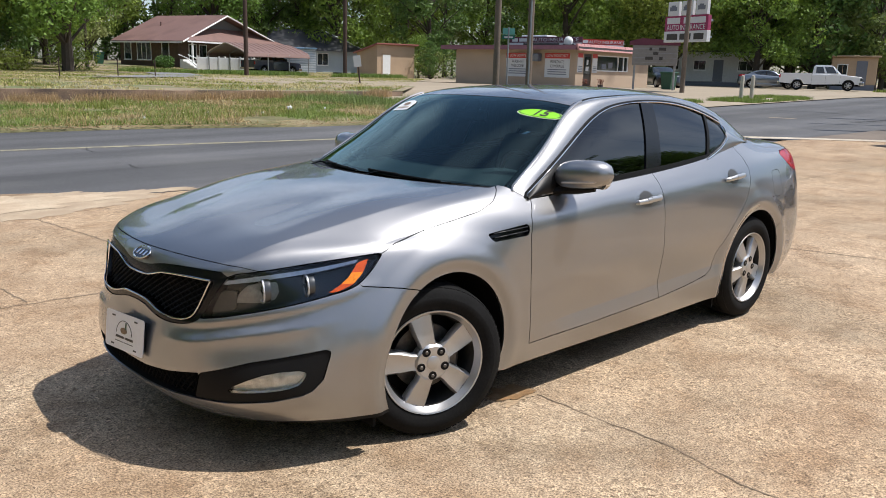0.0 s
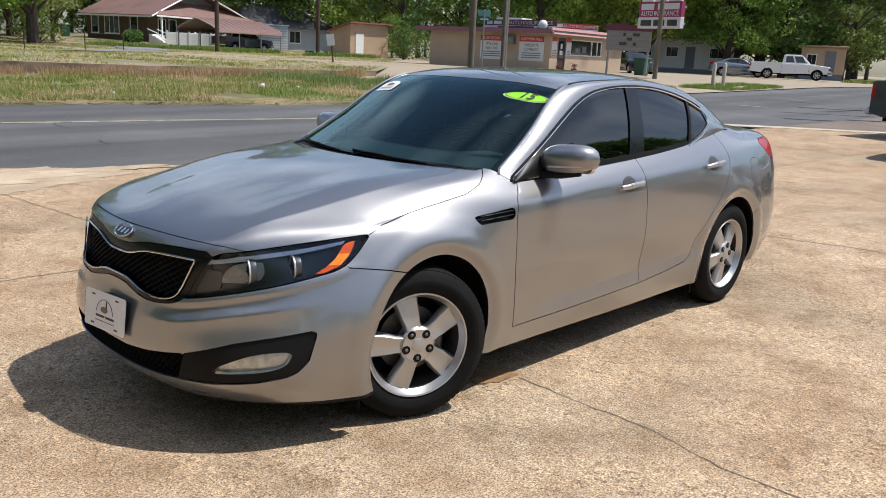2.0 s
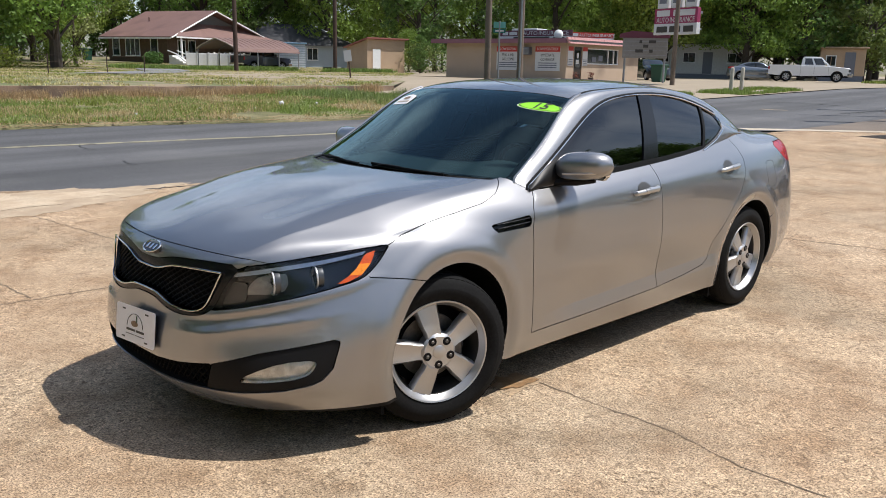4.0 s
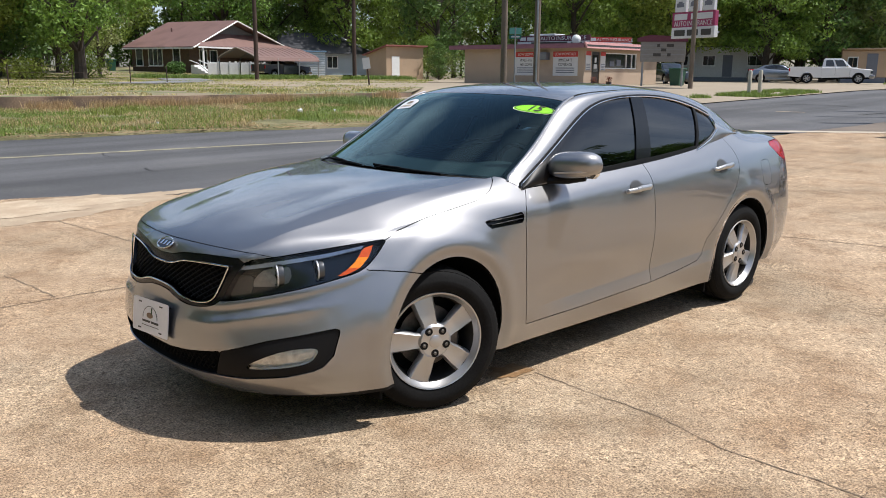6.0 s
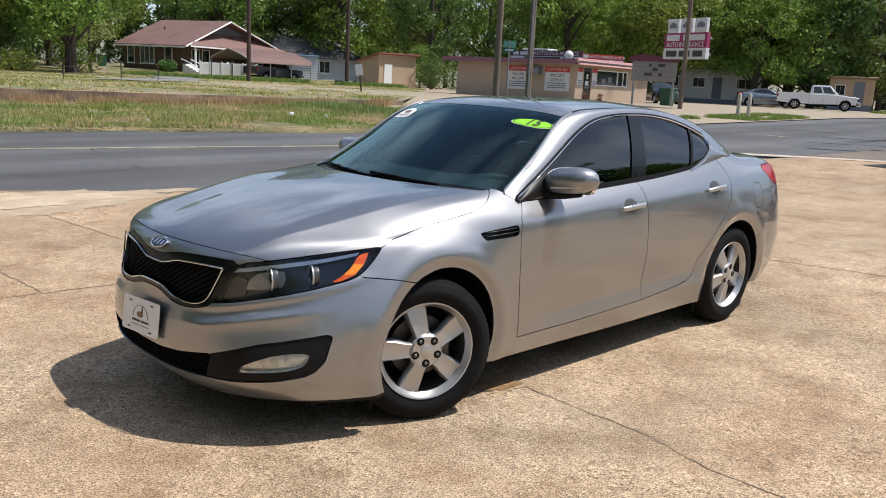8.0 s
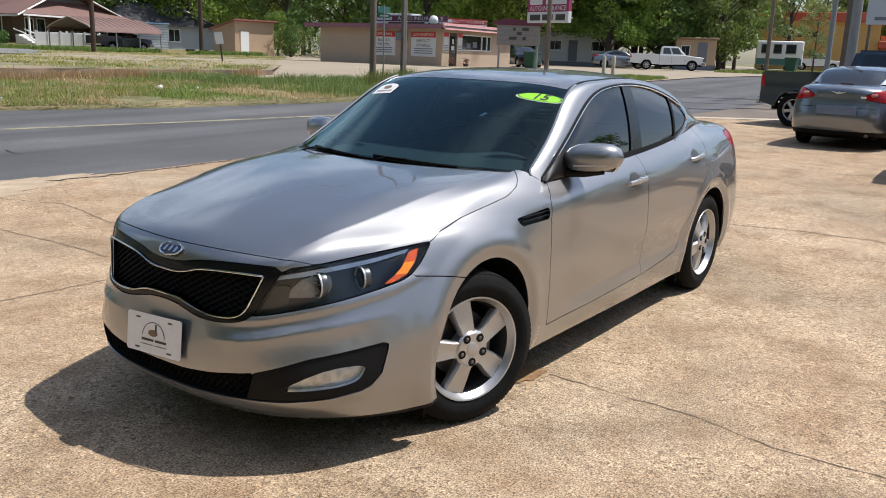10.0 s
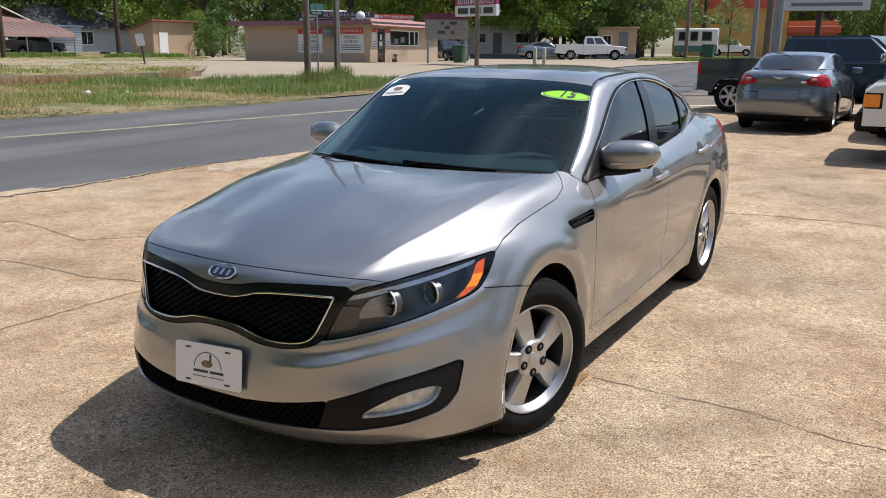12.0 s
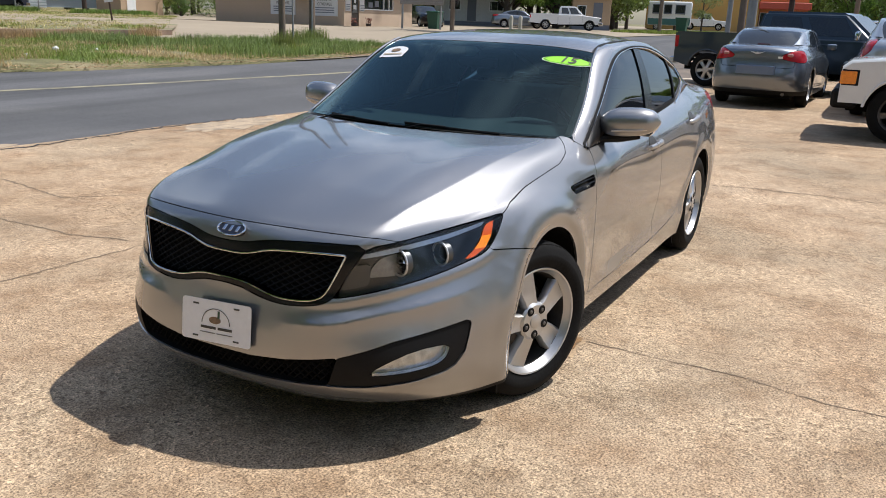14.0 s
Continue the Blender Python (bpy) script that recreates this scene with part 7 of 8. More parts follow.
part("upper_blade", boxes(((-0.20, -0.01, 0), (0.20, 0.01, 0.2)), bevel=0.003, m=pose(18.55, 15.45, 2.77, 0, 0, -40)), mat("pale_green_sign", (0.12, 0.36, 0.30), 0.4, vary=0.1), ss)
part("blade_bar", boxes(((-0.14, -0.014, 0.04), (0.14, -0.010, 0.09)), m=pose(18.55, 15.45, 2.62, 0, 0, -45)), SIGN_WHITE, ss)
pole("utility_pole", 30.2, 51.8, 12, 0.17, DARK_POLE, "dark creosoted utility pole in the yard", z=0.6)
pole("utility_pole", 38.7, 51.0, 12, 0.17, DARK_POLE, "dark creosoted utility pole in the yard", z=0.6)
mk = thing("marker_post", "leaning dark post with a white plate", "post")
part("post", tube([(26.15, 33.0, 0.5), (25.85, 32.9, 2.2)], 0.05, 6), DARK_POLE, mk)
part("plate", boxes(((-0.2, -0.02, -0.3), (0.2, 0.02, 0.3)), m=pose(25.80, 32.85, 1.95, 0, -8, -45)), SIGN_WHITE, mk)
for x, y in ((31.7, 13.75), (32.15, 13.5)):
    bo = thing("bollard", "pale concrete-filled steel bollard", "bollard", "bollards by the corner")
    part("bollard_post", lathe([(0.0, 1.05), (0.06, 1.03), (0.085, 0.97), (0.085, -0.2)], 14, Matrix.Translation((x, y, ground_z(x, y) + 0.0)), axis="z"), mat("bollard_paint", (0.46, 0.42, 0.34), 0.7, vary=0.15), bo, smooth=True)


def wheelie_bin(x, y, z, k=1.0):
    b = thing("wheeled_bin", "dark green plastic wheeled bin", "bin", "green bins")
    v = [(-0.28, -0.3, 0), (0.28, -0.3, 0), (0.28, 0.3, 0), (-0.28, 0.3, 0), (-0.36, -0.4, 1.0), (0.36, -0.4, 1.0), (0.36, 0.4, 1.0), (-0.36, 0.4, 1.0)]
    part_py("bin_body", [(x + a * k, y + c * k, z + d * k) for a, c, d in v], [(0, 3, 2, 1), (0, 1, 5, 4), (1, 2, 6, 5), (2, 3, 7, 6), (3, 0, 4, 7), (4, 5, 6, 7)], GREEN_BIN, b)
    part("lid", boxes(((x - 0.4 * k, y - 0.45 * k, z + 1.0 * k), (x + 0.4 * k, y + 0.43 * k, z + 1.1 * k)), bevel=0.03), GREEN_BIN, b)


wheelie_bin(41.78, 23.4, 0.80, 0.95)
wheelie_bin(75.6, 16.6, 0.85, 1.25)
wheelie_bin(29.4, 77.3, yard_z(29.4, 77.3), 1.0)

# vehicles across the road
tr_head = -67.8
pickup("pickup_truck", "white crew-cab pickup parked on pale concrete", pose(63.9, 21.4, 0.84, 0, 0, tr_head + 180), WHITE_CAR, 2.0, 1.9, bumper=CHROME, gap=1.0, over=1.3)
sedan_shell("sedan", "blue-grey sedan parked behind a white pickup", pose(64.3, 26.2, 0.84, 0, 0, tr_head + 180 + 4), BLUE_GREY, detail=False)
sedan_shell("sedan", "black sedan parked beside a beige office", pose(48.6, 27.6, 0.80, 0, 0, 52), BLACK_PAINT, detail=False)


def trailer(name, label, x, y, z, ang, L, D, H, wall, roof, wins, category="mobile home"):
    t = thing(name, label, category, at=base_frame(x, y, z, ang))
    part("wall", boxes(((0, 0, 0.3), (L, D, H)), bevel=0.05), wall, t)
    part("roof", boxes(((-0.2, -0.3, H), (L + 0.2, D + 0.3, H + 0.16)), bevel=0.04), roof, t)
    part("skirting", boxes(((0.05, 0.03, -0.3), (L - 0.05, D - 0.03, 0.3))), SIGN_GREY, t)
    for wx, ww in wins:
        window(t, Matrix.Translation((wx, 0, H * 0.6)), ww, 0.8, bars=0)
    part("door", boxes(((L * 0.55, -0.04, 0.35), (L * 0.55 + 0.85, 0.0, 2.3))), SIGN_GREY, t)
    for i in range(int(L / 0.6)):
        part("siding_rib", boxes(((0.3 + i * 0.6, -0.015, 0.35), (0.33 + i * 0.6, 0.0, H - 0.05))), wall, t)
    return t


trailer("mobile_home", "white mobile home behind parked cars", 67.0, 40.2, 0.9, -62, 9.5, 4, 3.0, mat("dingy_white_siding", (0.62, 0.62, 0.60), 0.7, vary=0.15), GREY_ROOF, ((1.5, 1.2), (4.0, 1.0), (8.0, 1.2)))
trailer("mobile_home", "tan flat-roofed mobile home under trees", 72.6, 26.2, 1.0, -66, 3.6, 4, 2.6, TAN, mat("tan_roof_edge", (0.34, 0.24, 0.15), 0.7, vary=0.1), ((0.9, 0.7),))

# down the road: ochre store, camper, small cars, big board
yb = thing("store", "ochre store building with a red metal roof edge", "building", at=base_frame(113.0, 30.5, 1.0, -80))
part("wall", boxes(((0, 0, 0), (14.5, 12, 6.2))), YELLOW_WALL, yb)
part("roof_edge", boxes(((-0.5, -0.6, 6.2), (15, 12.5, 7.3)), bevel=0.05), ORANGE_RED, yb)
part("lettering_bar", boxes(*[((3 + i * 0.9, -0.05, 4.2), (3.6 + i * 0.9, 0, 4.9)) for i in range(5)]), DARK_POLE, yb)
part("store_front", boxes(((14.6, 1.0, 0), (20.5, 12, 4.6))), mat("orange_wall", (0.55, 0.20, 0.06), 0.7, vary=0.1), yb)
part("red_awning", boxes(((14.4, -0.8, 3.0), (20.8, 1.2, 3.9)), bevel=0.08), ORANGE_RED, yb)
for x in (15.4, 17.2, 19.0):
    window(yb, Matrix.Translation((x, 1.0, 1.7)), 1.3, 1.6, bars=0)
rv = thing("camper", "white camper van with green lower stripe", "camper", at=base_frame(88.6, 23.5, 1.0, -77))
part("camper_body", boxes(((0, 0, 0.5), (4.6, 2.4, 3.0)), bevel=0.18, seg=3), WHITE_PAINT, rv, smooth=True)
part("stripe", boxes(((0.1, -0.02, 0.55), (4.5, 0.0, 1.2))), mat("teal_stripe", (0.05, 0.16, 0.15), 0.5, vary=0.1), rv)
for x, ww in ((0.9, 0.7), (2.1, 0.7), (3.4, 0.9)):
    window(rv, Matrix.Translation((x, 0, 2.2)), ww, 0.8, SIGN_GREY, 0)
for x in (1.0, 3.6):
    for y in (0.2, 2.2):
        road_wheel(rv, pose(x, y, 0.35), 0, detail=False)
pickup("pickup_truck", "white pickup far down the road", pose(100.5, 18.2, 1.1, 0, 0, 100), WHITE_CAR, 1.9, 1.6, detail=False)

g1 = pole("steel_pole", 26.6, 3.45, 10, 0.09, GALV, "grey steel pole beside the lot", group="poles by the lot", category="pole")
pole("utility_pole", 29.6, 3.55, 11, 0.13, POLE_WOOD, "brown wooden utility pole beside the lot")
pole("steel_pole", 24.7, 2.43, 10, 0.15, GALV, "thick grey steel sign pole", group="poles by the lot", category="pole")
pole("utility_pole", 66.7, 16.3, 11, 0.16, POLE_WOOD, "wooden utility pole along the road", z=0.6)
for x, y in ((90, 13.2), (60, 1.5), (75, -2.0)):
    pole("utility_pole", x, y, 11, 0.17, POLE_WOOD, "wooden utility pole far down the road", z=0.6)
m, w = flat_frame((36.3, 4.2), (37.05, 0.9), 0)
bb = thing("roadside_board", "large white board with faded dark print on a post", "sign", at=m)
part("sign_panel", boxes(((0, -0.1, 3.30), (w, 0.1, 5.4)), bevel=0.02), mat("board_white", (0.52, 0.55, 0.58), 0.5, vary=0.06), bb)
part("printed_line", boxes(((0.3, -0.11, 3.48), (w - 0.3, -0.1, 3.62)), ((1.0, -0.11, 3.95), (w - 1.0, -0.1, 4.05)), ((0.5, -0.11, 4.35), (w - 0.4, -0.1, 4.48))), SIGN_GREY, bb)
part("name_bar", boxes(((0.9, -0.11, 4.62), (w - 0.2, -0.1, 4.92)), ((0.3, -0.11, 4.62), (0.75, -0.1, 4.95))), SIGN_GREY, bb)
part("post", tube([(w * 0.44, 0.12, 0.2), (w * 0.44, 0.12, 3.4)], 0.12, 8), DARK_POLE, bb)

# cars at the edge of the lot
HIGH_TAIL = [(2.46, 0.86), (2.52, 1.10), (2.62, 1.13), (3.02, 1.10), (3.04, 0.95), (2.80, 0.86)]
sedan_shell("sedan", "silver wagon with red lamps at the lot's edge", pose(15.98, -2.08, ground_z(14, -2.2), 0, 0, 181), PALE_SILVER, (0.95, 1.0, 1.16), False, tail_out=HIGH_TAIL)
sedan_shell("sedan", "black sedan parked beyond the pickups", pose(24.5, -2.4, ground_z(24, -2), 0, 0, 120), BLACK_PAINT, (1, 1, 1.1), False)

# chain-link fence by the trees
fe = thing("wire_fence", "sagging wire fence on thin posts", "fence")
pts = [(10.0, 41.0), (13.5, 42.2), (17.0, 43.2), (20.0, 45.0)]
for x, y in pts:
    part("fence_post", tube([(x, y, 0.4), (x, y, 1.75)], 0.03, 6), DARK_POLE, fe)
for zz in (1.25, 1.6, 1.95):
    part("fence_wire", tube([(x, y, zz - 0.25) for x, y in pts], 0.006, 4), DARK_POLE, fe)
fe = thing("rail_fence", "low white rail fence behind the office", "fence")
for i in range(5):
    part("fence_post", tube([(44.5 + i * 1.4, 43.0 - i * 0.6, 0.5), (44.5 + i * 1.4, 43.0 - i * 0.6, 1.7)], 0.05, 6), WHITE_PAINT, fe)
part("rail", tube([(44.5, 43.0, 1.55), (50.1, 40.6, 1.55)], 0.05, 6), WHITE_PAINT, fe)
dw = [(16.0, 41.5), (19.5, 44.0), (23.5, 49.0), (26.0, 56.0)]
v = []
for x, y in dw:
    v += [(x - 1.3, y + 0.9, yard_z(x, y) + 0.06), (x + 1.3, y - 0.9, yard_z(x, y) + 0.06)]
tagged(part_py("driveway", v, [(2 * i, 2 * i + 1, 2 * i + 3, 2 * i + 2) for i in range(3)], mat("grey_drive", (0.20, 0.20, 0.20), 0.9, vary=0.15, scale=1)), "grey driveway up to the house", "driveway", kind="structure")

# overhead wires
for k, (z, off) in enumerate(((10.2, 0.0), (9.4, 0.25), (8.6, -0.2))):
    wr = thing("overhead_wire", "thin black overhead wire between poles", "wire", "overhead wires")
    pts = []
    for a, b in (((-30, 30), (17.9, 15.35)), ((17.9, 15.35), (35.4, 18.75)), ((35.4, 18.75), (66.7, 16.3))):
        for t in np.linspace(0, 1, 8):
            pts.append((a[0] + (b[0] - a[0]) * t, a[1] + (b[1] - a[1]) * t + off, z - 1.6 * t * (1 - t)))
    part("wire", tube(pts, 0.012, 4), BLACK_MATT, wr)


# ---- vegetation ----
def leaf_mat(name, color):
    m = bpy.data.materials.new(name)
    m.use_nodes = True
    nt = m.node_tree
    p = nt.nodes["Principled BSDF"]
    geo = nt.nodes.new("ShaderNodeNewGeometry")
    ramp = nt.nodes.new("ShaderNodeValToRGB")
    c = Vector(color)
    for e, k in zip(ramp.color_ramp.elements, (0.55, 1.45)):
        e.color = (*(c * k), 1)
    oi = nt.nodes.new("ShaderNodeObjectInfo")
    hs = nt.nodes.new("ShaderNodeHueSaturation")
    mr = nt.nodes.new("ShaderNodeMapRange")
    mr.inputs["To Min"].default_value, mr.inputs["To Max"].default_value = 0.47, 0.53
    nt.links.new(geo.outputs["Random Per Island"], ramp.inputs[0])
    nt.links.new(oi.outputs["Random"], mr.inputs["Value"])
    nt.links.new(mr.outputs[0], hs.inputs["Hue"])
    nt.links.new(ramp.outputs[0], hs.inputs["Color"])
    nt.links.new(hs.outputs[0], p.inputs["Base Color"])
    p.inputs["Roughness"].default_value = 0.6
    tr = nt.nodes.new("ShaderNodeBsdfTranslucent")
    mx = nt.nodes.new("ShaderNodeMixShader")
    mx.inputs[0].default_value = 0.35
    nt.links.new(hs.outputs[0], tr.inputs[0])
    nt.links.new(p.outputs[0], mx.inputs[1])
    nt.links.new(tr.outputs[0], mx.inputs[2])
    nt.links.new(mx.outputs[0], nt.nodes["Material Output"].inputs[0])
    return m


LEAF = leaf_mat("spring_leaf", (0.19, 0.275, 0.043))
LEAF_DARK = leaf_mat("dark_leaf", (0.125, 0.190, 0.042))
LEAF_PALE = leaf_mat("pale_leaf", (0.24, 0.29, 0.10))
BARK = mat("bark", (0.075, 0.058, 0.045), 0.95, vary=0.35, scale=3, fine=25, bump=0.02)
rng = np.random.default_rng(7)


leaf_rng = np.random.default_rng(11)


def leaf_cloud(centres, radii, per, size, squash=0.75):
    """Many small three-cornered leaves round each centre."""
    verts, faces = [], []
    for c, r in zip(centres, radii):
        d = leaf_rng.normal(size=(per, 3))
        d /= np.linalg.norm(d, axis=1, keepdims=True)
        rad = r * leaf_rng.uniform(0.35, 1.0, (per, 1)) ** 0.6
        p = np.array(c) + d * rad * (1, 1, squash)
        a = leaf_rng.normal(size=(per, 3))
        a /= np.linalg.norm(a, axis=1, keepdims=True)
        b = np.cross(a, leaf_rng.normal(size=(per, 3)))
        b /= np.linalg.norm(b, axis=1, keepdims=True)
        s = size * leaf_rng.uniform(0.5, 1.5, (per, 1))
        k = len(verts)
        q = np.stack([p - a * s - b * s * 0.28, p + a * s - b * s * 0.28, p + b * s * 0.60], 1).reshape(-1, 3)
        verts.extend(q.tolist())
        faces.extend([(k + 3 * i, k + 3 * i + 1, k + 3 * i + 2) for i in range(per)])
    return verts, faces


def tree(name, label, height, spread, leaf, clumps=46, per=70, size=0.22, low=0.3, trunk_r=0.22, at=None, kindname="tree"):
    t = thing(name, label, kindname, "trees across the road", at=at or Matrix())
    bm = bmesh.new()
    wob = rng.uniform(-0.3, 0.3, (6, 2))
    stem = [(wob[i][0] * 0.5 * i / 5, wob[i][1] * 0.5 * i / 5, height * 0.92 * i / 5) for i in range(6)]
    tube(stem, trunk_r, 10, bm, taper=[1.25, 1, 0.82, 0.6, 0.36, 0.12])
    cs, rs = [], []
    for i in range(clumps):
        h = low + (1 - low) * rng.uniform(0, 1) ** 0.85
        k = math.sin(math.pi * min(1.0, (h - low) / (1 - low) * 0.86 + 0.12)) ** 0.7
        a = rng.uniform(0, 2 * math.pi)
        r = spread * k * rng.uniform(0.35, 1.0)
        c = (r * math.cos(a), r * math.sin(a), height * h)
        cs.append(c)
        rs.append(spread * rng.uniform(0.20, 0.36))
        if i % 3 == 0:
            z0 = max(height * low * 0.6, c[2] - r * 0.8 - 0.5)
            tube([(0, 0, z0), (c[0] * 0.5, c[1] * 0.5, (z0 + c[2]) / 2 + 0.2), c], trunk_r * 0.34, 6, bm, taper=[1, 0.65, 0.25])
    part("trunk", bm, BARK, t, smooth=True)
    v, f = leaf_cloud(cs, rs, per, size)
    part_py("crown", v, f, leaf, t)
    return t


# near trees with full detail, then woods behind
def plant(x, y):
    return yard_z(x, y) - 0.1 if x < 42 else 0.75


tA = tree("tree", "broad leafy tree with bright spring foliage", 14, 5.6, LEAF, 70, 230, 0.165, 0.22, 0.34, pose(19.6, 58.0, plant(19.6, 58)))
tB = tree("tree", "tall leafy tree with bright spring foliage", 16, 5.2, LEAF, 64, 230, 0.165, 0.25, 0.30, pose(13.0, 60.5, plant(13, 60.5)))
tC = tree("tree", "dense dark green tree in the woods", 17, 5.0, LEAF_DARK, 60, 130, 0.24, 0.12, 0.28, pose(30, 100, 1.5))
tD = tree("tree", "pale spring tree with thin foliage", 17, 4.4, LEAF_PALE, 46, 90, 0.20, 0.25, 0.22, pose(46, 92, 1.5))
tE = tree("tree", "broad low-hanging leafy tree", 13, 6.4, LEAF, 80, 250, 0.17, 0.25, 0.36, pose(72.5, 33.0, 0.9))
far = []
for k in range(78):
    az = radians(-14 + 100 * (k + rng.uniform(-0.3, 0.3)) / 77)
    d = (118 if k % 2 else 104) + rng.uniform(-7, 7)
    if az < radians(14):
        d += 45
    x, y = -2.5 + d * math.cos(az), -3 + d * math.sin(az)
    src = (tC, tD, tA, tC, tE, tD, tB)[int(rng.integers(0, 7))]
    far.append(copy_thing(src, pose(x, y, 0.6, 0, 0, float(rng.uniform(0, 360)))))
    s = float(rng.uniform(0.85, 1.2))
    far[-1].scale = (s, s, s)
for x, y, s, src in ((80.5, 15.9, 0.36, tD), (78.0, 24.5, 0.95, tC), (74.5, 28.5, 1.0, tC), (76, 31, 0.9, tD), (66.0, 38.0, 0.9, tE), (70.0, 42.0, 1.0, tE), (8.0, 66.0, 1.0, tA), (11.5, 66.5, 0.85, tE), (5.0, 69.0, 0.95, tE), (17.5, 70.0, 0.8, tE), (23.5, 74.0, 0.7, tE), (2.0, 62.0, 1.0, tB), (-8, 70, 1.0, tA), (16.5, 66, 0.9, tC), (24.0, 66.0, 0.55, tD), (58, 62, 0.9, tC), (52.5, 57.5, 0.28, tA), (63, 52, 0.9, tC), (60.5, 46.0, 0.95, tE), (86.0, 26.5, 0.8, tC), (52, 44, 0.17, tC), (49.5, 47.5, 0.19, tE), (47.5, 50.5, 0.19, tC), (90.0, 33.0, 1.1, tC), (82, 37, 1.1, tC), (100, 38, 1.2, tA), (68.5, 31.0, 0.8, tE)):
    o = copy_thing(src, pose(x, y, plant(x, y), 0, 0, float(rng.uniform(0, 360))))
    o.scale = (s, s, s)
# trees behind the camera, seen only in glass and paint; near ones added to darken the bumper
for k in range(30):
    az = radians(95 + 236 * k / 29)
    near = 116 < math.degrees(az) < 240
    tall = math.degrees(az) > 285
    d = (30 if near else 46 if tall else 58) + 6 * (k % 2) + rng.uniform(-3, 3)
    o = copy_thing((tC, tC, tE)[k % 3], pose(d * math.cos(az), d * math.sin(az), -0.2, 0, 0, float(rng.uniform(0, 360))))
    s = float(rng.uniform(0.95, 1.2) if near else rng.uniform(0.85, 1.1) if tall else rng.uniform(0.6, 0.85))
    o.scale = (s, s, s)

for k in range(12):
    az = radians(-7 + 17 * k / 11)
    d = 128 + 14 * (k % 3)
    copy_thing((tC, tA, tD)[k % 3], pose(-2.5 + d * math.cos(az), -3 + d * math.sin(az), 0.6, 0, 0, float(rng.uniform(0, 360))))

# tall pines with bare trunks in front of the woods
tP = tree("pine_tree", "tall pine with a long bare trunk and high crown", 21, 3.4, LEAF_DARK, 34, 110, 0.22, 0.5, 0.16, pose(56.0, 84.0, 1.0), "pine tree")
for k in range(26):
    az, d = radians(16 + 62 * (k + float(rng.uniform(-0.4, 0.4))) / 25), float(rng.uniform(112, 128))
    o = copy_thing(tP, pose(-2.5 + d * math.cos(az), -3 + d * math.sin(az), 0.9, 0, 0, float(rng.uniform(0, 360))))
    s = float(rng.uniform(0.8, 1.15))
    o.scale = (s, s, s)

# shrubs
def shrub(x, y, r, h, leaf, per=160):
    s = thing("shrub", "rounded leafy shrub at the yard's edge", "shrub", "shrubs", at=pose(x, y, plant(x, y)))
    n = 9
    cs = [(r * 0.6 * math.cos(a), r * 0.6 * math.sin(a), h * (0.35 + 0.35 * (i % 3) / 2)) for i, a in enumerate(np.linspace(0, 2 * math.pi, n, endpoint=False))]
    bm = bmesh.new()
    for c in cs:
        tube([(0, 0, 0), (c[0] * 0.6, c[1] * 0.6, c[2] * 0.7), c], 0.04, 5, bm, taper=[1, 0.7, 0.4])
    part("stems", bm, BARK, s)
    v, f = leaf_cloud(cs + [(0, 0, h * 0.75)], [r * 0.55] * n + [r * 0.6], per, 0.10)
    part_py("leaves", v, f, leaf, s)


# six at x 7-26, y 72-78 are added dark fill for the shaded understory
for x, y, r, h in ((49.5, 52.5, 2.2, 2.8), (52.5, 50.2, 2.4, 2.6), (55.5, 47.5, 2.4, 2.4), (46.5, 72.0, 1.0, 1.4), (31.6, 68.2, 0.8, 1.2), (21.0, 61.0, 1.8, 2.2), (15.5, 57.0, 1.4, 1.5), (18.0, 73.0, 2.6, 3.6), (14.5, 72.5, 2.8, 3.4), (11.0, 72.0, 2.6, 3.8), (7.5, 72.5, 2.8, 3.5), (22.0, 75.5, 2.6, 3.4), (25.5, 78.0, 2.8, 3.6)):
    shrub(x, y, r, h, LEAF if 0.8 < r < 2 else LEAF_DARK)


# grass
def grass(name, label, spots, height, material, lean=0.5, width=0.012):
    n = len(spots)
    P = np.array(spots)
    a = rng.uniform(0, 2 * math.pi, n)
    h = height * rng.uniform(0.45, 1.25, n)
    dx, dy = np.cos(a), np.sin(a)
    off = h * lean * rng.uniform(0.1, 1.0, n)
    w = width * rng.uniform(0.7, 1.5, n)
    A = P + np.stack([-dy * w, dx * w, np.zeros(n)], 1)
    B = P + np.stack([dy * w, -dx * w, np.zeros(n)], 1)
    C = P + np.stack([dx * off, dy * off, h], 1)
    V = np.stack([A, B, C], 1).reshape(-1, 3)
    me = bpy.data.meshes.new(name)
    me.from_pydata(V.tolist(), [], [(3 * i, 3 * i + 1, 3 * i + 2) for i in range(n)])
    me.materials.append(material)
    return tagged(new(name, me), label, "grass", kind="stuff")


def scatter(n, x0, x1, lo, hi, z, patch=0.0, seed=0, scale=0.5, bias=None):
    out = []
    while len(out) < n:
        x = rng.uniform(x0, x1)
        a, b = lo(x), hi(x)
        if b <= a:
            continue
        y = a + (b - a) * (rng.uniform() if bias is None else rng.uniform() ** bias)
        if noise.noise((x * scale, y * scale, seed)) < patch:
            continue
        for _ in range(5):
            xx, yy = x + rng.normal() * 0.07, y + rng.normal() * 0.07
            out.append((xx, yy, z(xx, yy) - 0.01))
    return out


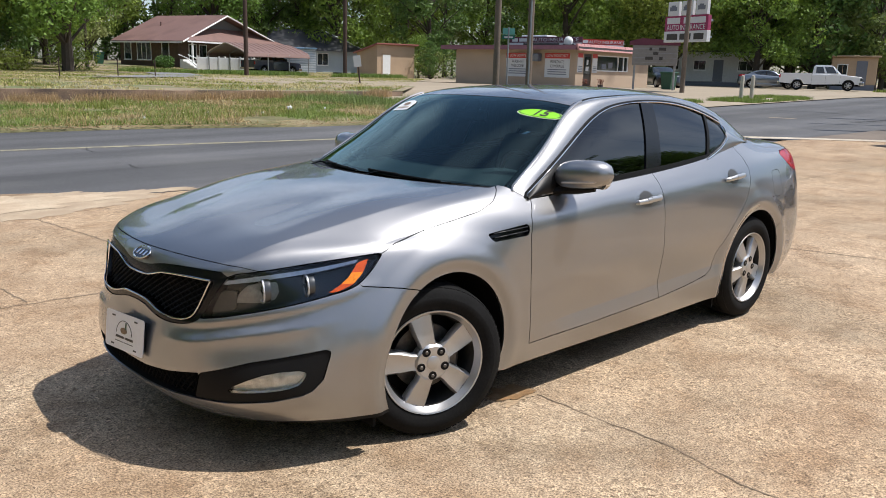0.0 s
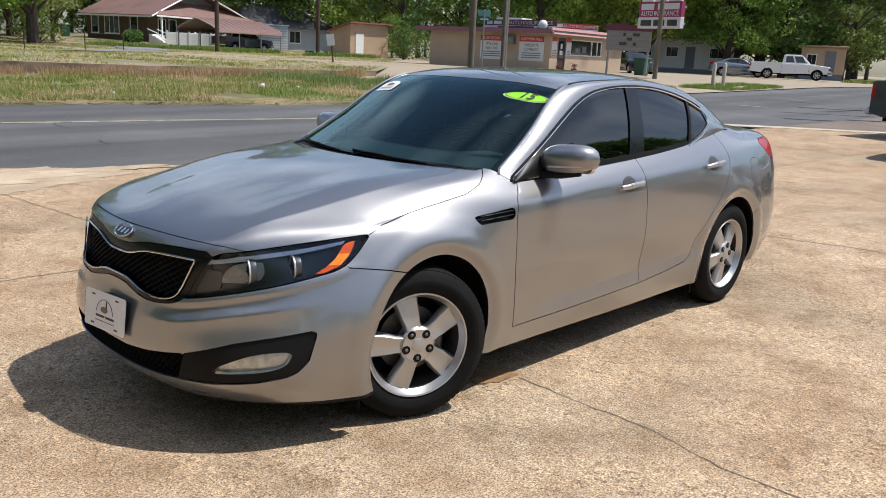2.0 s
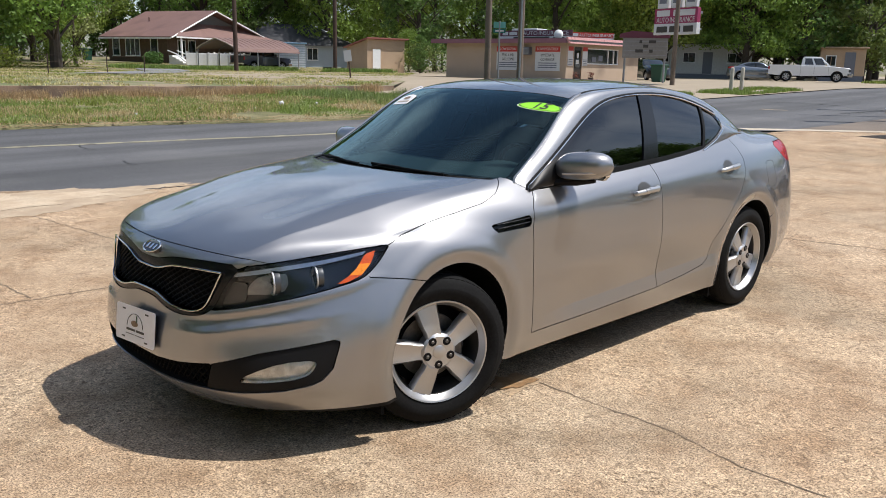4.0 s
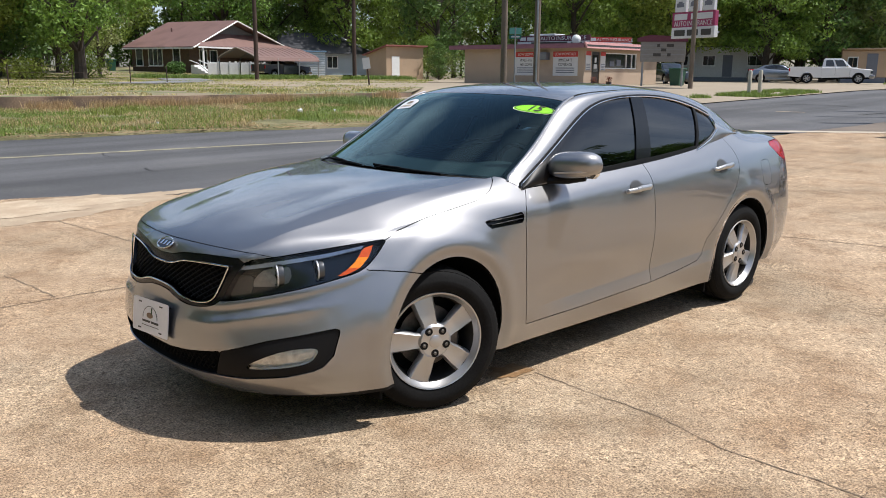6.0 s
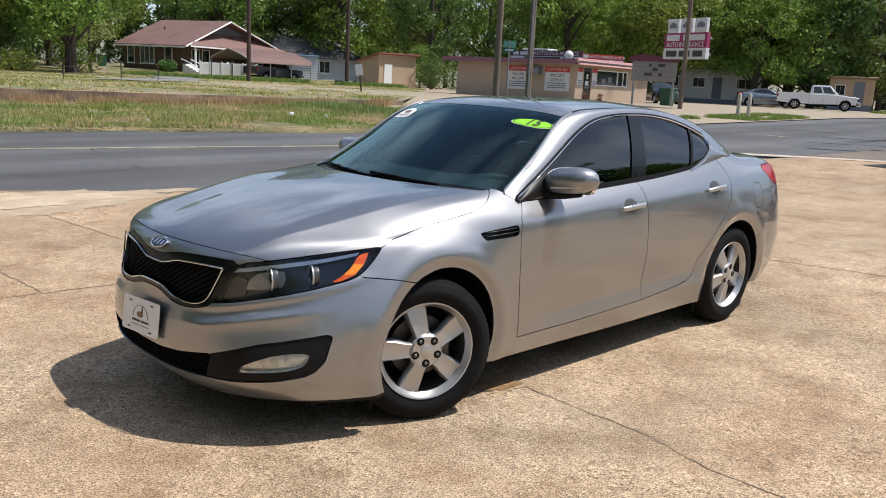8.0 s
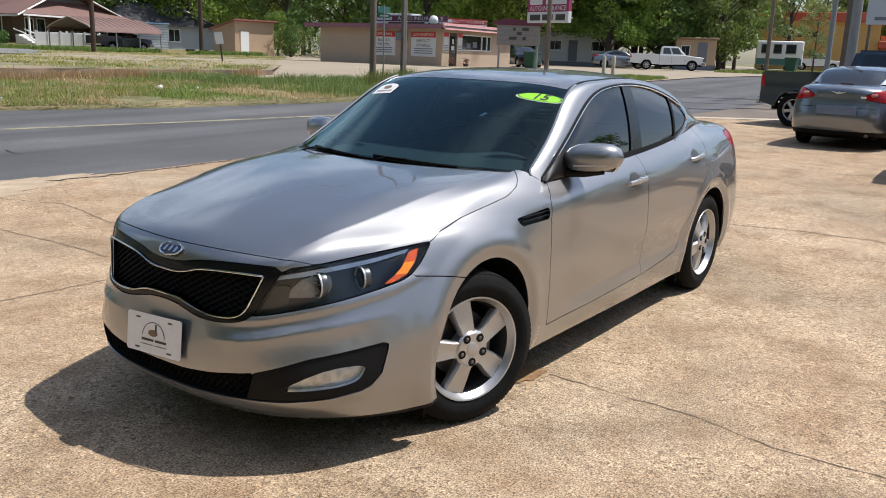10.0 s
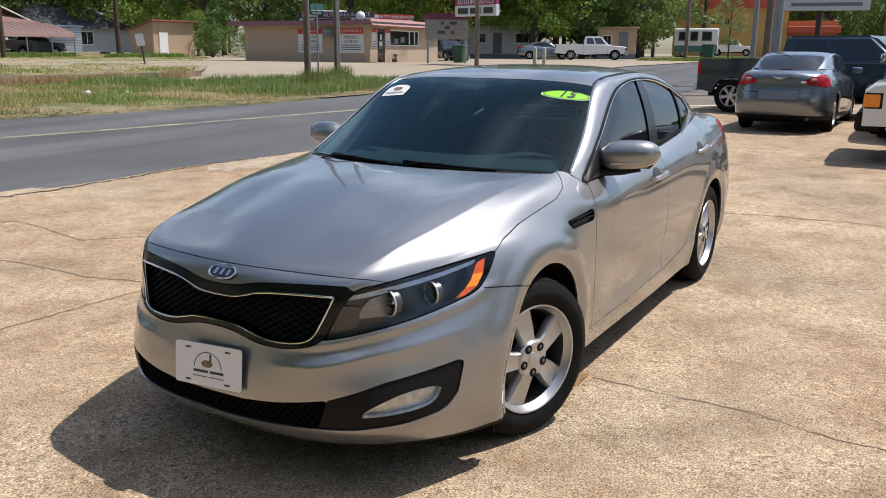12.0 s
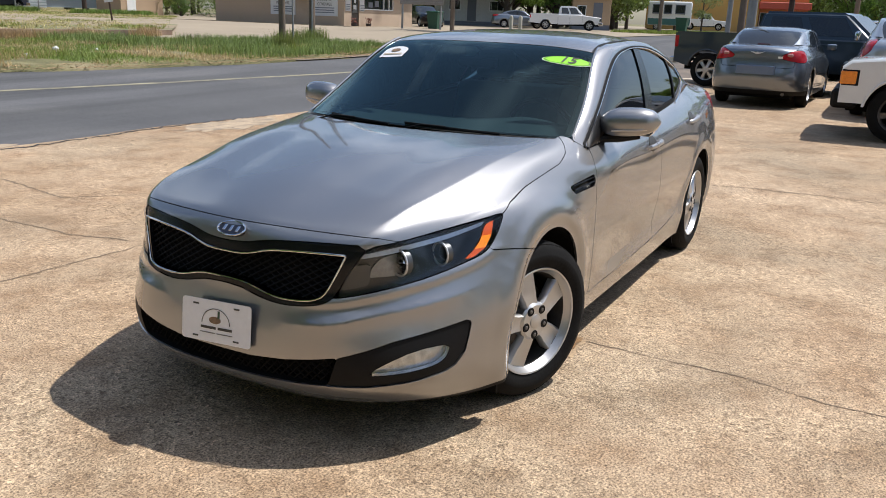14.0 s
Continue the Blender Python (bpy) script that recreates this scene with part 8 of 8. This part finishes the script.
GRASS_A = leaf_mat("grass_blade", (0.215, 0.268, 0.055))
WEED = leaf_mat("weed_stalk", (0.225, 0.265, 0.075))
GRASS_B = leaf_mat("dry_grass_blade", (0.46, 0.36, 0.175))
vz = lambda x, y: ground_z(x, y) + 0.03
v_lo, v_hi = lambda x: along(FAR, x) + 0.35, lambda x: verge_end(x) - 0.05
grass("verge_grass", "rough green grass on the verge", scatter(95000, -4, 20.8, v_lo, v_hi, vz, -0.12, 1), 0.095, GRASS_A, 1.1, 0.008)
grass("verge_dry_grass", "dry straw stalks in the verge", scatter(48000, -4, 20.8, v_lo, v_hi, vz, -0.15, 5), 0.12, GRASS_B, 1.2, 0.008)
grass("verge_tufts", "taller green tufts among the verge grass", scatter(14000, -4, 20.0, lambda x: along(FAR, x) + 1.6, lambda x: verge_end(x) - 0.2, vz, 0.12, 12, 0.45), 0.19, GRASS_A, 0.9, 0.008)
grass("corner_grass", "taller weeds round the poles on the corner", scatter(20000, 14.0, 20.8, lambda x: along(FAR, x) + 0.45, lambda x: verge_end(x) - 0.1, vz, -0.15, 9), 0.27, WEED, 0.8, 0.009)
yz = lambda x, y: yard_z(x, y)
yard_lo = lambda x: max(along(WALL, x) + 0.5, 22.9 + max(0, x - 20) * 1.02)
grass("yard_grass", "patchy grass in the dry yard", scatter(34000, 2, 44, yard_lo, lambda x: 72, yz, 0.12, 3, 0.22), 0.11, GRASS_A, 1.2, 0.020)
grass("yard_straw", "dry straw-coloured grass across the yard", scatter(60000, 2, 44, yard_lo, lambda x: 70, yz, -0.25, 21, 0.3), 0.09, GRASS_B, 1.4, 0.020)
grass("wall_weeds", "straggling weeds at the foot of the retaining wall", scatter(15000, -4, 19.0, lambda x: along(WALL, x) - 0.9, lambda x: along(WALL, x) - 0.05, vz, 0.0, 31, 0.7), 0.30, GRASS_B, 0.6, 0.009)
heads = [(x, y, z + h) for (x, y, z), h in zip(scatter(1000, -2, 20.8, v_lo, v_hi, vz, 0.0, 14, 0.6), np.random.default_rng(5).uniform(0.08, 0.26, 2700))]
grass("verge_flowers", "small pale yellow flower heads in the verge grass", heads, 0.022, mat("pale_yellow_petal", (0.62, 0.60, 0.34), 0.8, vary=0.2), 2.0, 0.010)
for k, (x, y) in enumerate(((17.75, 15.2), (18.2, 15.5), (20.4, 16.2), (20.95, 16.3), (19.3, 15.9))):
    spots = [(x + a, y + b, vz(x + a, y + b)) for a, b in np.random.default_rng(40 + k).normal(0, 0.16, (420, 2))]
    grass("pole_weeds", "tall weeds at the foot of a pole", spots, 0.50, WEED, 0.55, 0.010)
grass("carport_grass", "tall green grass in front of the carport", scatter(16000, 24, 42, lambda x: 53 - (x - 30) * 0.55, lambda x: 58 - (x - 30) * 0.55, yz, 0.0, 4, 0.3), 0.32, GRASS_A, 0.7, 0.03)
grass("side_grass", "green strip beside the far road edge", scatter(9000, 26, 36, lambda x: along(FAR, x) + 0.2, lambda x: along(FAR, x) + 2.2, lambda x, y: min(ground_z(x, y), 0.85), -0.05, 6), 0.15, GRASS_A, 0.8, 0.012)
grass("far_lawn_grass", "lawn strip along the far road", scatter(9000, 62, 95, lambda x: along(FAR, x) + 0.5, lambda x: along(FAR, x) + 5, lambda x, y: 0.86, -0.3, 8), 0.2, GRASS_A, 0.5, 0.05)

# litter on the verge
for x, y, s in ((11.3, 17.4, 0.075), (8.6, 17.2, 0.04), (9.9, 16.6, 0.04), (12.4, 17.2, 0.04), (6.5, 16.5, 0.035)):
    li = thing("litter", "crumpled pale scrap of litter in the grass", "litter", "litter on the verge")
    bm = bmesh.new()
    bmesh.ops.create_icosphere(bm, subdivisions=2, radius=s, matrix=Matrix.Translation((x, y, vz(x, y) + s * 0.9)))
    for q in bm.verts:
        q.co += Vector(rng.normal(size=3)) * s * 0.18
    part("scrap", bm, SIGN_WHITE, li)


# cracks and joints in the lot
def crack(name, label, pts, width, seed, lift=0.0025, material=None, category="pavement joint", ragged=1.0):
    v, f = [], []
    r2 = np.random.default_rng(seed)
    dense = []
    for (a, b), (c, d) in zip(pts, pts[1:]):
        n = max(3, int(math.hypot(c - a, d - b) / 0.05))
        dense += [(a + (c - a) * i / n, b + (d - b) * i / n) for i in range(n)]
    dense.append(pts[-1])
    for i, (x, y) in enumerate(dense):
        x2, y2 = dense[min(i + 1, len(dense) - 1)]
        x1, y1 = dense[max(i - 1, 0)]
        L = math.hypot(x2 - x1, y2 - y1) or 1
        nx, ny = -(y2 - y1) / L, (x2 - x1) / L
        j = r2.normal() * width * 0.5 * ragged
        w = width * (1 - ragged + ragged * r2.uniform(0.4, 1.1))
        for s in (-1, 1):
            px, py = x + nx * (j + s * w / 2), y + ny * (j + s * w / 2)
            v.append((px, py, ground_z(px, py) + lift))
    f = [(2 * i, 2 * i + 1, 2 * i + 3, 2 * i + 2) for i in range(len(dense) - 1)]
    tagged(part_py(name, v, f, material or mat("crack_shadow", (0.19, 0.14, 0.095), 0.95, vary=0.4, scale=8)), label, category, kind="structure")


crack("slab_joint", "dark joint between concrete slabs", [(-12, 2.75), (-5, 2.5), (-0.83, 2.26), (0.6, 2.21), (6, 2.0), (16, 1.6)], 0.015, 1)
crack("slab_crack", "crack running beside the car", [(0.72, 0.4), (0.70, -0.66), (0.68, -1.2), (0.69, -1.58), (0.60, -1.95), (0.62, -2.6), (0.55, -3.6)], 0.009, 2)
crack("slab_crack", "crack across the concrete", [(5.0, 1.7), (5.12, -0.17), (5.33, -0.95), (5.36, -2.07), (5.5, -4), (5.4, -7)], 0.02, 3)
crack("slab_crack", "crack across the concrete", [(0.30, 5.9), (0.53, 3.56), (0.55, 2.72), (0.68, 2.38)], 0.016, 4)
crack("slab_crack", "crack across the concrete", [(1.0, 5.9), (1.42, 4.9), (1.24, 3.82), (1.67, 3.45), (2.3, 3.3)], 0.016, 5)
crack("slab_crack", "crack across the concrete", [(-0.73, 3.2), (-0.67, 2.61), (-0.66, 2.3)], 0.014, 6)
crack("slab_joint", "dark joint between concrete slabs", [(9.5, 3.0), (9.8, -1.0), (9.9, -9)], 0.018, 7)


# leaf litter and gravel along the road's far edge
v, f = [], []
for i in range(5200):
    x = rng.uniform(-3, 20)
    y = along(FAR, x) + abs(rng.normal()) * 0.35 - 0.08
    a, r = rng.uniform(0, 6.28), rng.uniform(0.012, 0.04)
    z = ground_z(x, y) + (0.04 if y > along(FAR, x) + 0.25 else 0.0) + rng.uniform(0, 0.02)
    k = len(v)
    v += [(x + r * math.cos(a + t), y + r * math.sin(a + t), z + (0.012 if t else 0)) for t in (0, 1.9, 3.6)]
    f.append((k, k + 1, k + 2))
tagged(part_py("leaf_litter", v, f, mat("dead_leaf", (0.34, 0.23, 0.12), 0.9, vary=0.4, scale=3)), "brown leaf litter along the road edge", "litter", kind="stuff")


TAR = mat("dark_tar", (0.022, 0.021, 0.021), 0.7, vary=0.3, scale=6)
crack("road_crack", "dark tarred crack in the asphalt", [(27.0, 10.6), (27.5, 9.2), (27.8, 7.8)], 0.10, 11, -0.039, TAR, "road crack")
crack("road_crack", "dark tarred crack in the asphalt", [(24.6, 6.5), (26.0, 6.25), (27.5, 6.2)], 0.09, 12, -0.039, TAR, "road crack")
crack("road_crack", "short dark crack in the asphalt", [(3.3, 11.8), (3.15, 11.3), (3.2, 10.85)], 0.022, 13, -0.039, TAR, "road crack")
crack("road_crack", "short dark crack in the asphalt", [(3.0, 9.2), (2.9, 8.95), (2.95, 8.7)], 0.022, 14, -0.039, TAR, "road crack")
crack("road_patch", "pale scar in the asphalt", [(23.4, 8.6), (23.9, 7.9)], 0.16, 15, -0.039, APRON, "road patch", 0.3)
crack("crumbled_edge", "dark crumbled edge of the asphalt", [(1.35, 6.55), (1.6, 6.3), (2.5, 6.15), (4.6, 6.2), (6.3, 5.95)], 0.05, 16, 0.004, TAR, "road edge")
crack("gutter", "pale concrete gutter strip at the lot's edge", [(16.2, 6.0), (17.2, 5.2), (18.4, 4.1), (19.6, 3.0), (23.0, -0.1)], 0.42, 17, 0.008, mat("pale_gutter", (0.47, 0.40, 0.31), 0.85, vary=0.25, scale=3, fine=40), "gutter", 0.05)


def patch(name, label, centre, rx, ry, material, seed, lift=0.003, ragged=0.35):
    """A worn or stained area with a ragged outline, lying on the slab."""
    v, f, n = [(centre[0], centre[1], ground_z(*centre) + lift)], [], 180
    for i in range(n):
        a = 2 * math.pi * i / n
        k = 1 + ragged * noise.noise((math.cos(a) * 2.2, math.sin(a) * 2.2, seed)) + 0.10 * noise.noise((math.cos(a) * 9, math.sin(a) * 9, seed)) + 0.09 * noise.noise((math.cos(a) * 26, math.sin(a) * 26, seed))
        x, y = centre[0] + rx * k * math.cos(a), centre[1] + ry * k * math.sin(a)
        v.append((x, y, ground_z(x, y) + lift))
    f = [(0, i + 1, (i + 1) % n + 1) for i in range(n)]
    tagged(part_py(name, v, f, material), label, "pavement patch", kind="structure")


SANDY = mat("sandy_worn_concrete", (0.51, 0.405, 0.285), 0.9, vary=0.25, scale=2.2, fine=45, bump=0.004, stain=((0.43, 0.325, 0.22), 2.5, 0.42, 0.60))
patch("worn_patch", "sandy worn fringe at the lot's edge", (0.05, 6.22), 1.95, 0.76, mat("sandy_fringe", (0.43, 0.335, 0.23), 0.9, vary=0.3, scale=3.0, fine=45, bump=0.004, stain=((0.37, 0.28, 0.19), 3.5, 0.40, 0.62)), 11, ragged=0.6)
patch("worn_patch", "pale sandy worn patch at the lot's edge", (-0.05, 6.30), 1.5, 0.52, SANDY, 3, lift=0.007, ragged=0.6)
patch("worn_patch", "pale broken concrete at the lot's edge", (5.3, 5.75), 0.8, 0.32, mat("rubble_concrete", (0.41, 0.315, 0.215), 0.9, vary=0.35, scale=5, fine=40, bump=0.012, stain=((0.28, 0.225, 0.165), 6.0, 0.48, 0.62)), 8, ragged=0.6)
patch("oil_stain", "rusty damp stain beside the front wheel", (0.60, -0.76), 0.12, 0.085, mat("rusty_damp_concrete", (0.27, 0.155, 0.070), 0.6, vary=0.4, scale=14, fine=90, bump=0.003, stain=((0.36, 0.25, 0.155), 10.0, 0.50, 0.62)), 21, lift=0.007, ragged=0.4)
patch("rust_stain", "rusty brown stain beside the wheel", (0.60, -0.82), 0.12, 0.045, mat("rust_stain", (0.40, 0.285, 0.175), 0.85, vary=0.45, scale=14, fine=60), 5, 0.003, 0.8)

# broken chips where the slab crumbles into the road
v, f = [], []
chips = np.random.default_rng(77)
for i in range(240):
    if i < 170:
        x, y = 5.2 + chips.normal() * 0.75, 5.72 + chips.normal() * 0.20
    else:
        x = chips.uniform(1.3, 14.0)
        y = along(NEAR, x) - 0.10 + chips.normal() * 0.10
    r = chips.uniform(0.006, 0.026)
    k, z = len(v), ground_z(x, y) - 0.004
    a0 = chips.uniform(0, 6.28)
    ring = [(r * chips.uniform(0.7, 1.2) * math.cos(a0 + t * 1.2566), r * chips.uniform(0.6, 1.0) * math.sin(a0 + t * 1.2566)) for t in range(5)]
    v += [(x + a, y + b, z) for a, b in ring] + [(x + a * 0.6, y + b * 0.6, z + r * chips.uniform(0.3, 0.55)) for a, b in ring]
    f += [(k + t, k + (t + 1) % 5, k + 5 + (t + 1) % 5, k + 5 + t) for t in range(5)] + [tuple(k + 5 + t for t in range(5))]
tagged(part_py("rubble", v, f, mat("broken_concrete", (0.36, 0.29, 0.21), 0.95, vary=0.45, scale=14, fine=60)), "broken concrete chips at the crumbling slab edge", "rubble", kind="stuff")
crack("slab_crack", "branching crack in the broken slab corner", [(4.3, 5.9), (4.9, 5.62), (5.3, 5.70), (5.9, 5.45), (6.6, 5.52)], 0.035, 18)
crack("slab_crack", "branching crack in the broken slab corner", [(5.0, 6.05), (5.15, 5.66), (5.05, 5.30), (5.4, 5.0)], 0.025, 19)
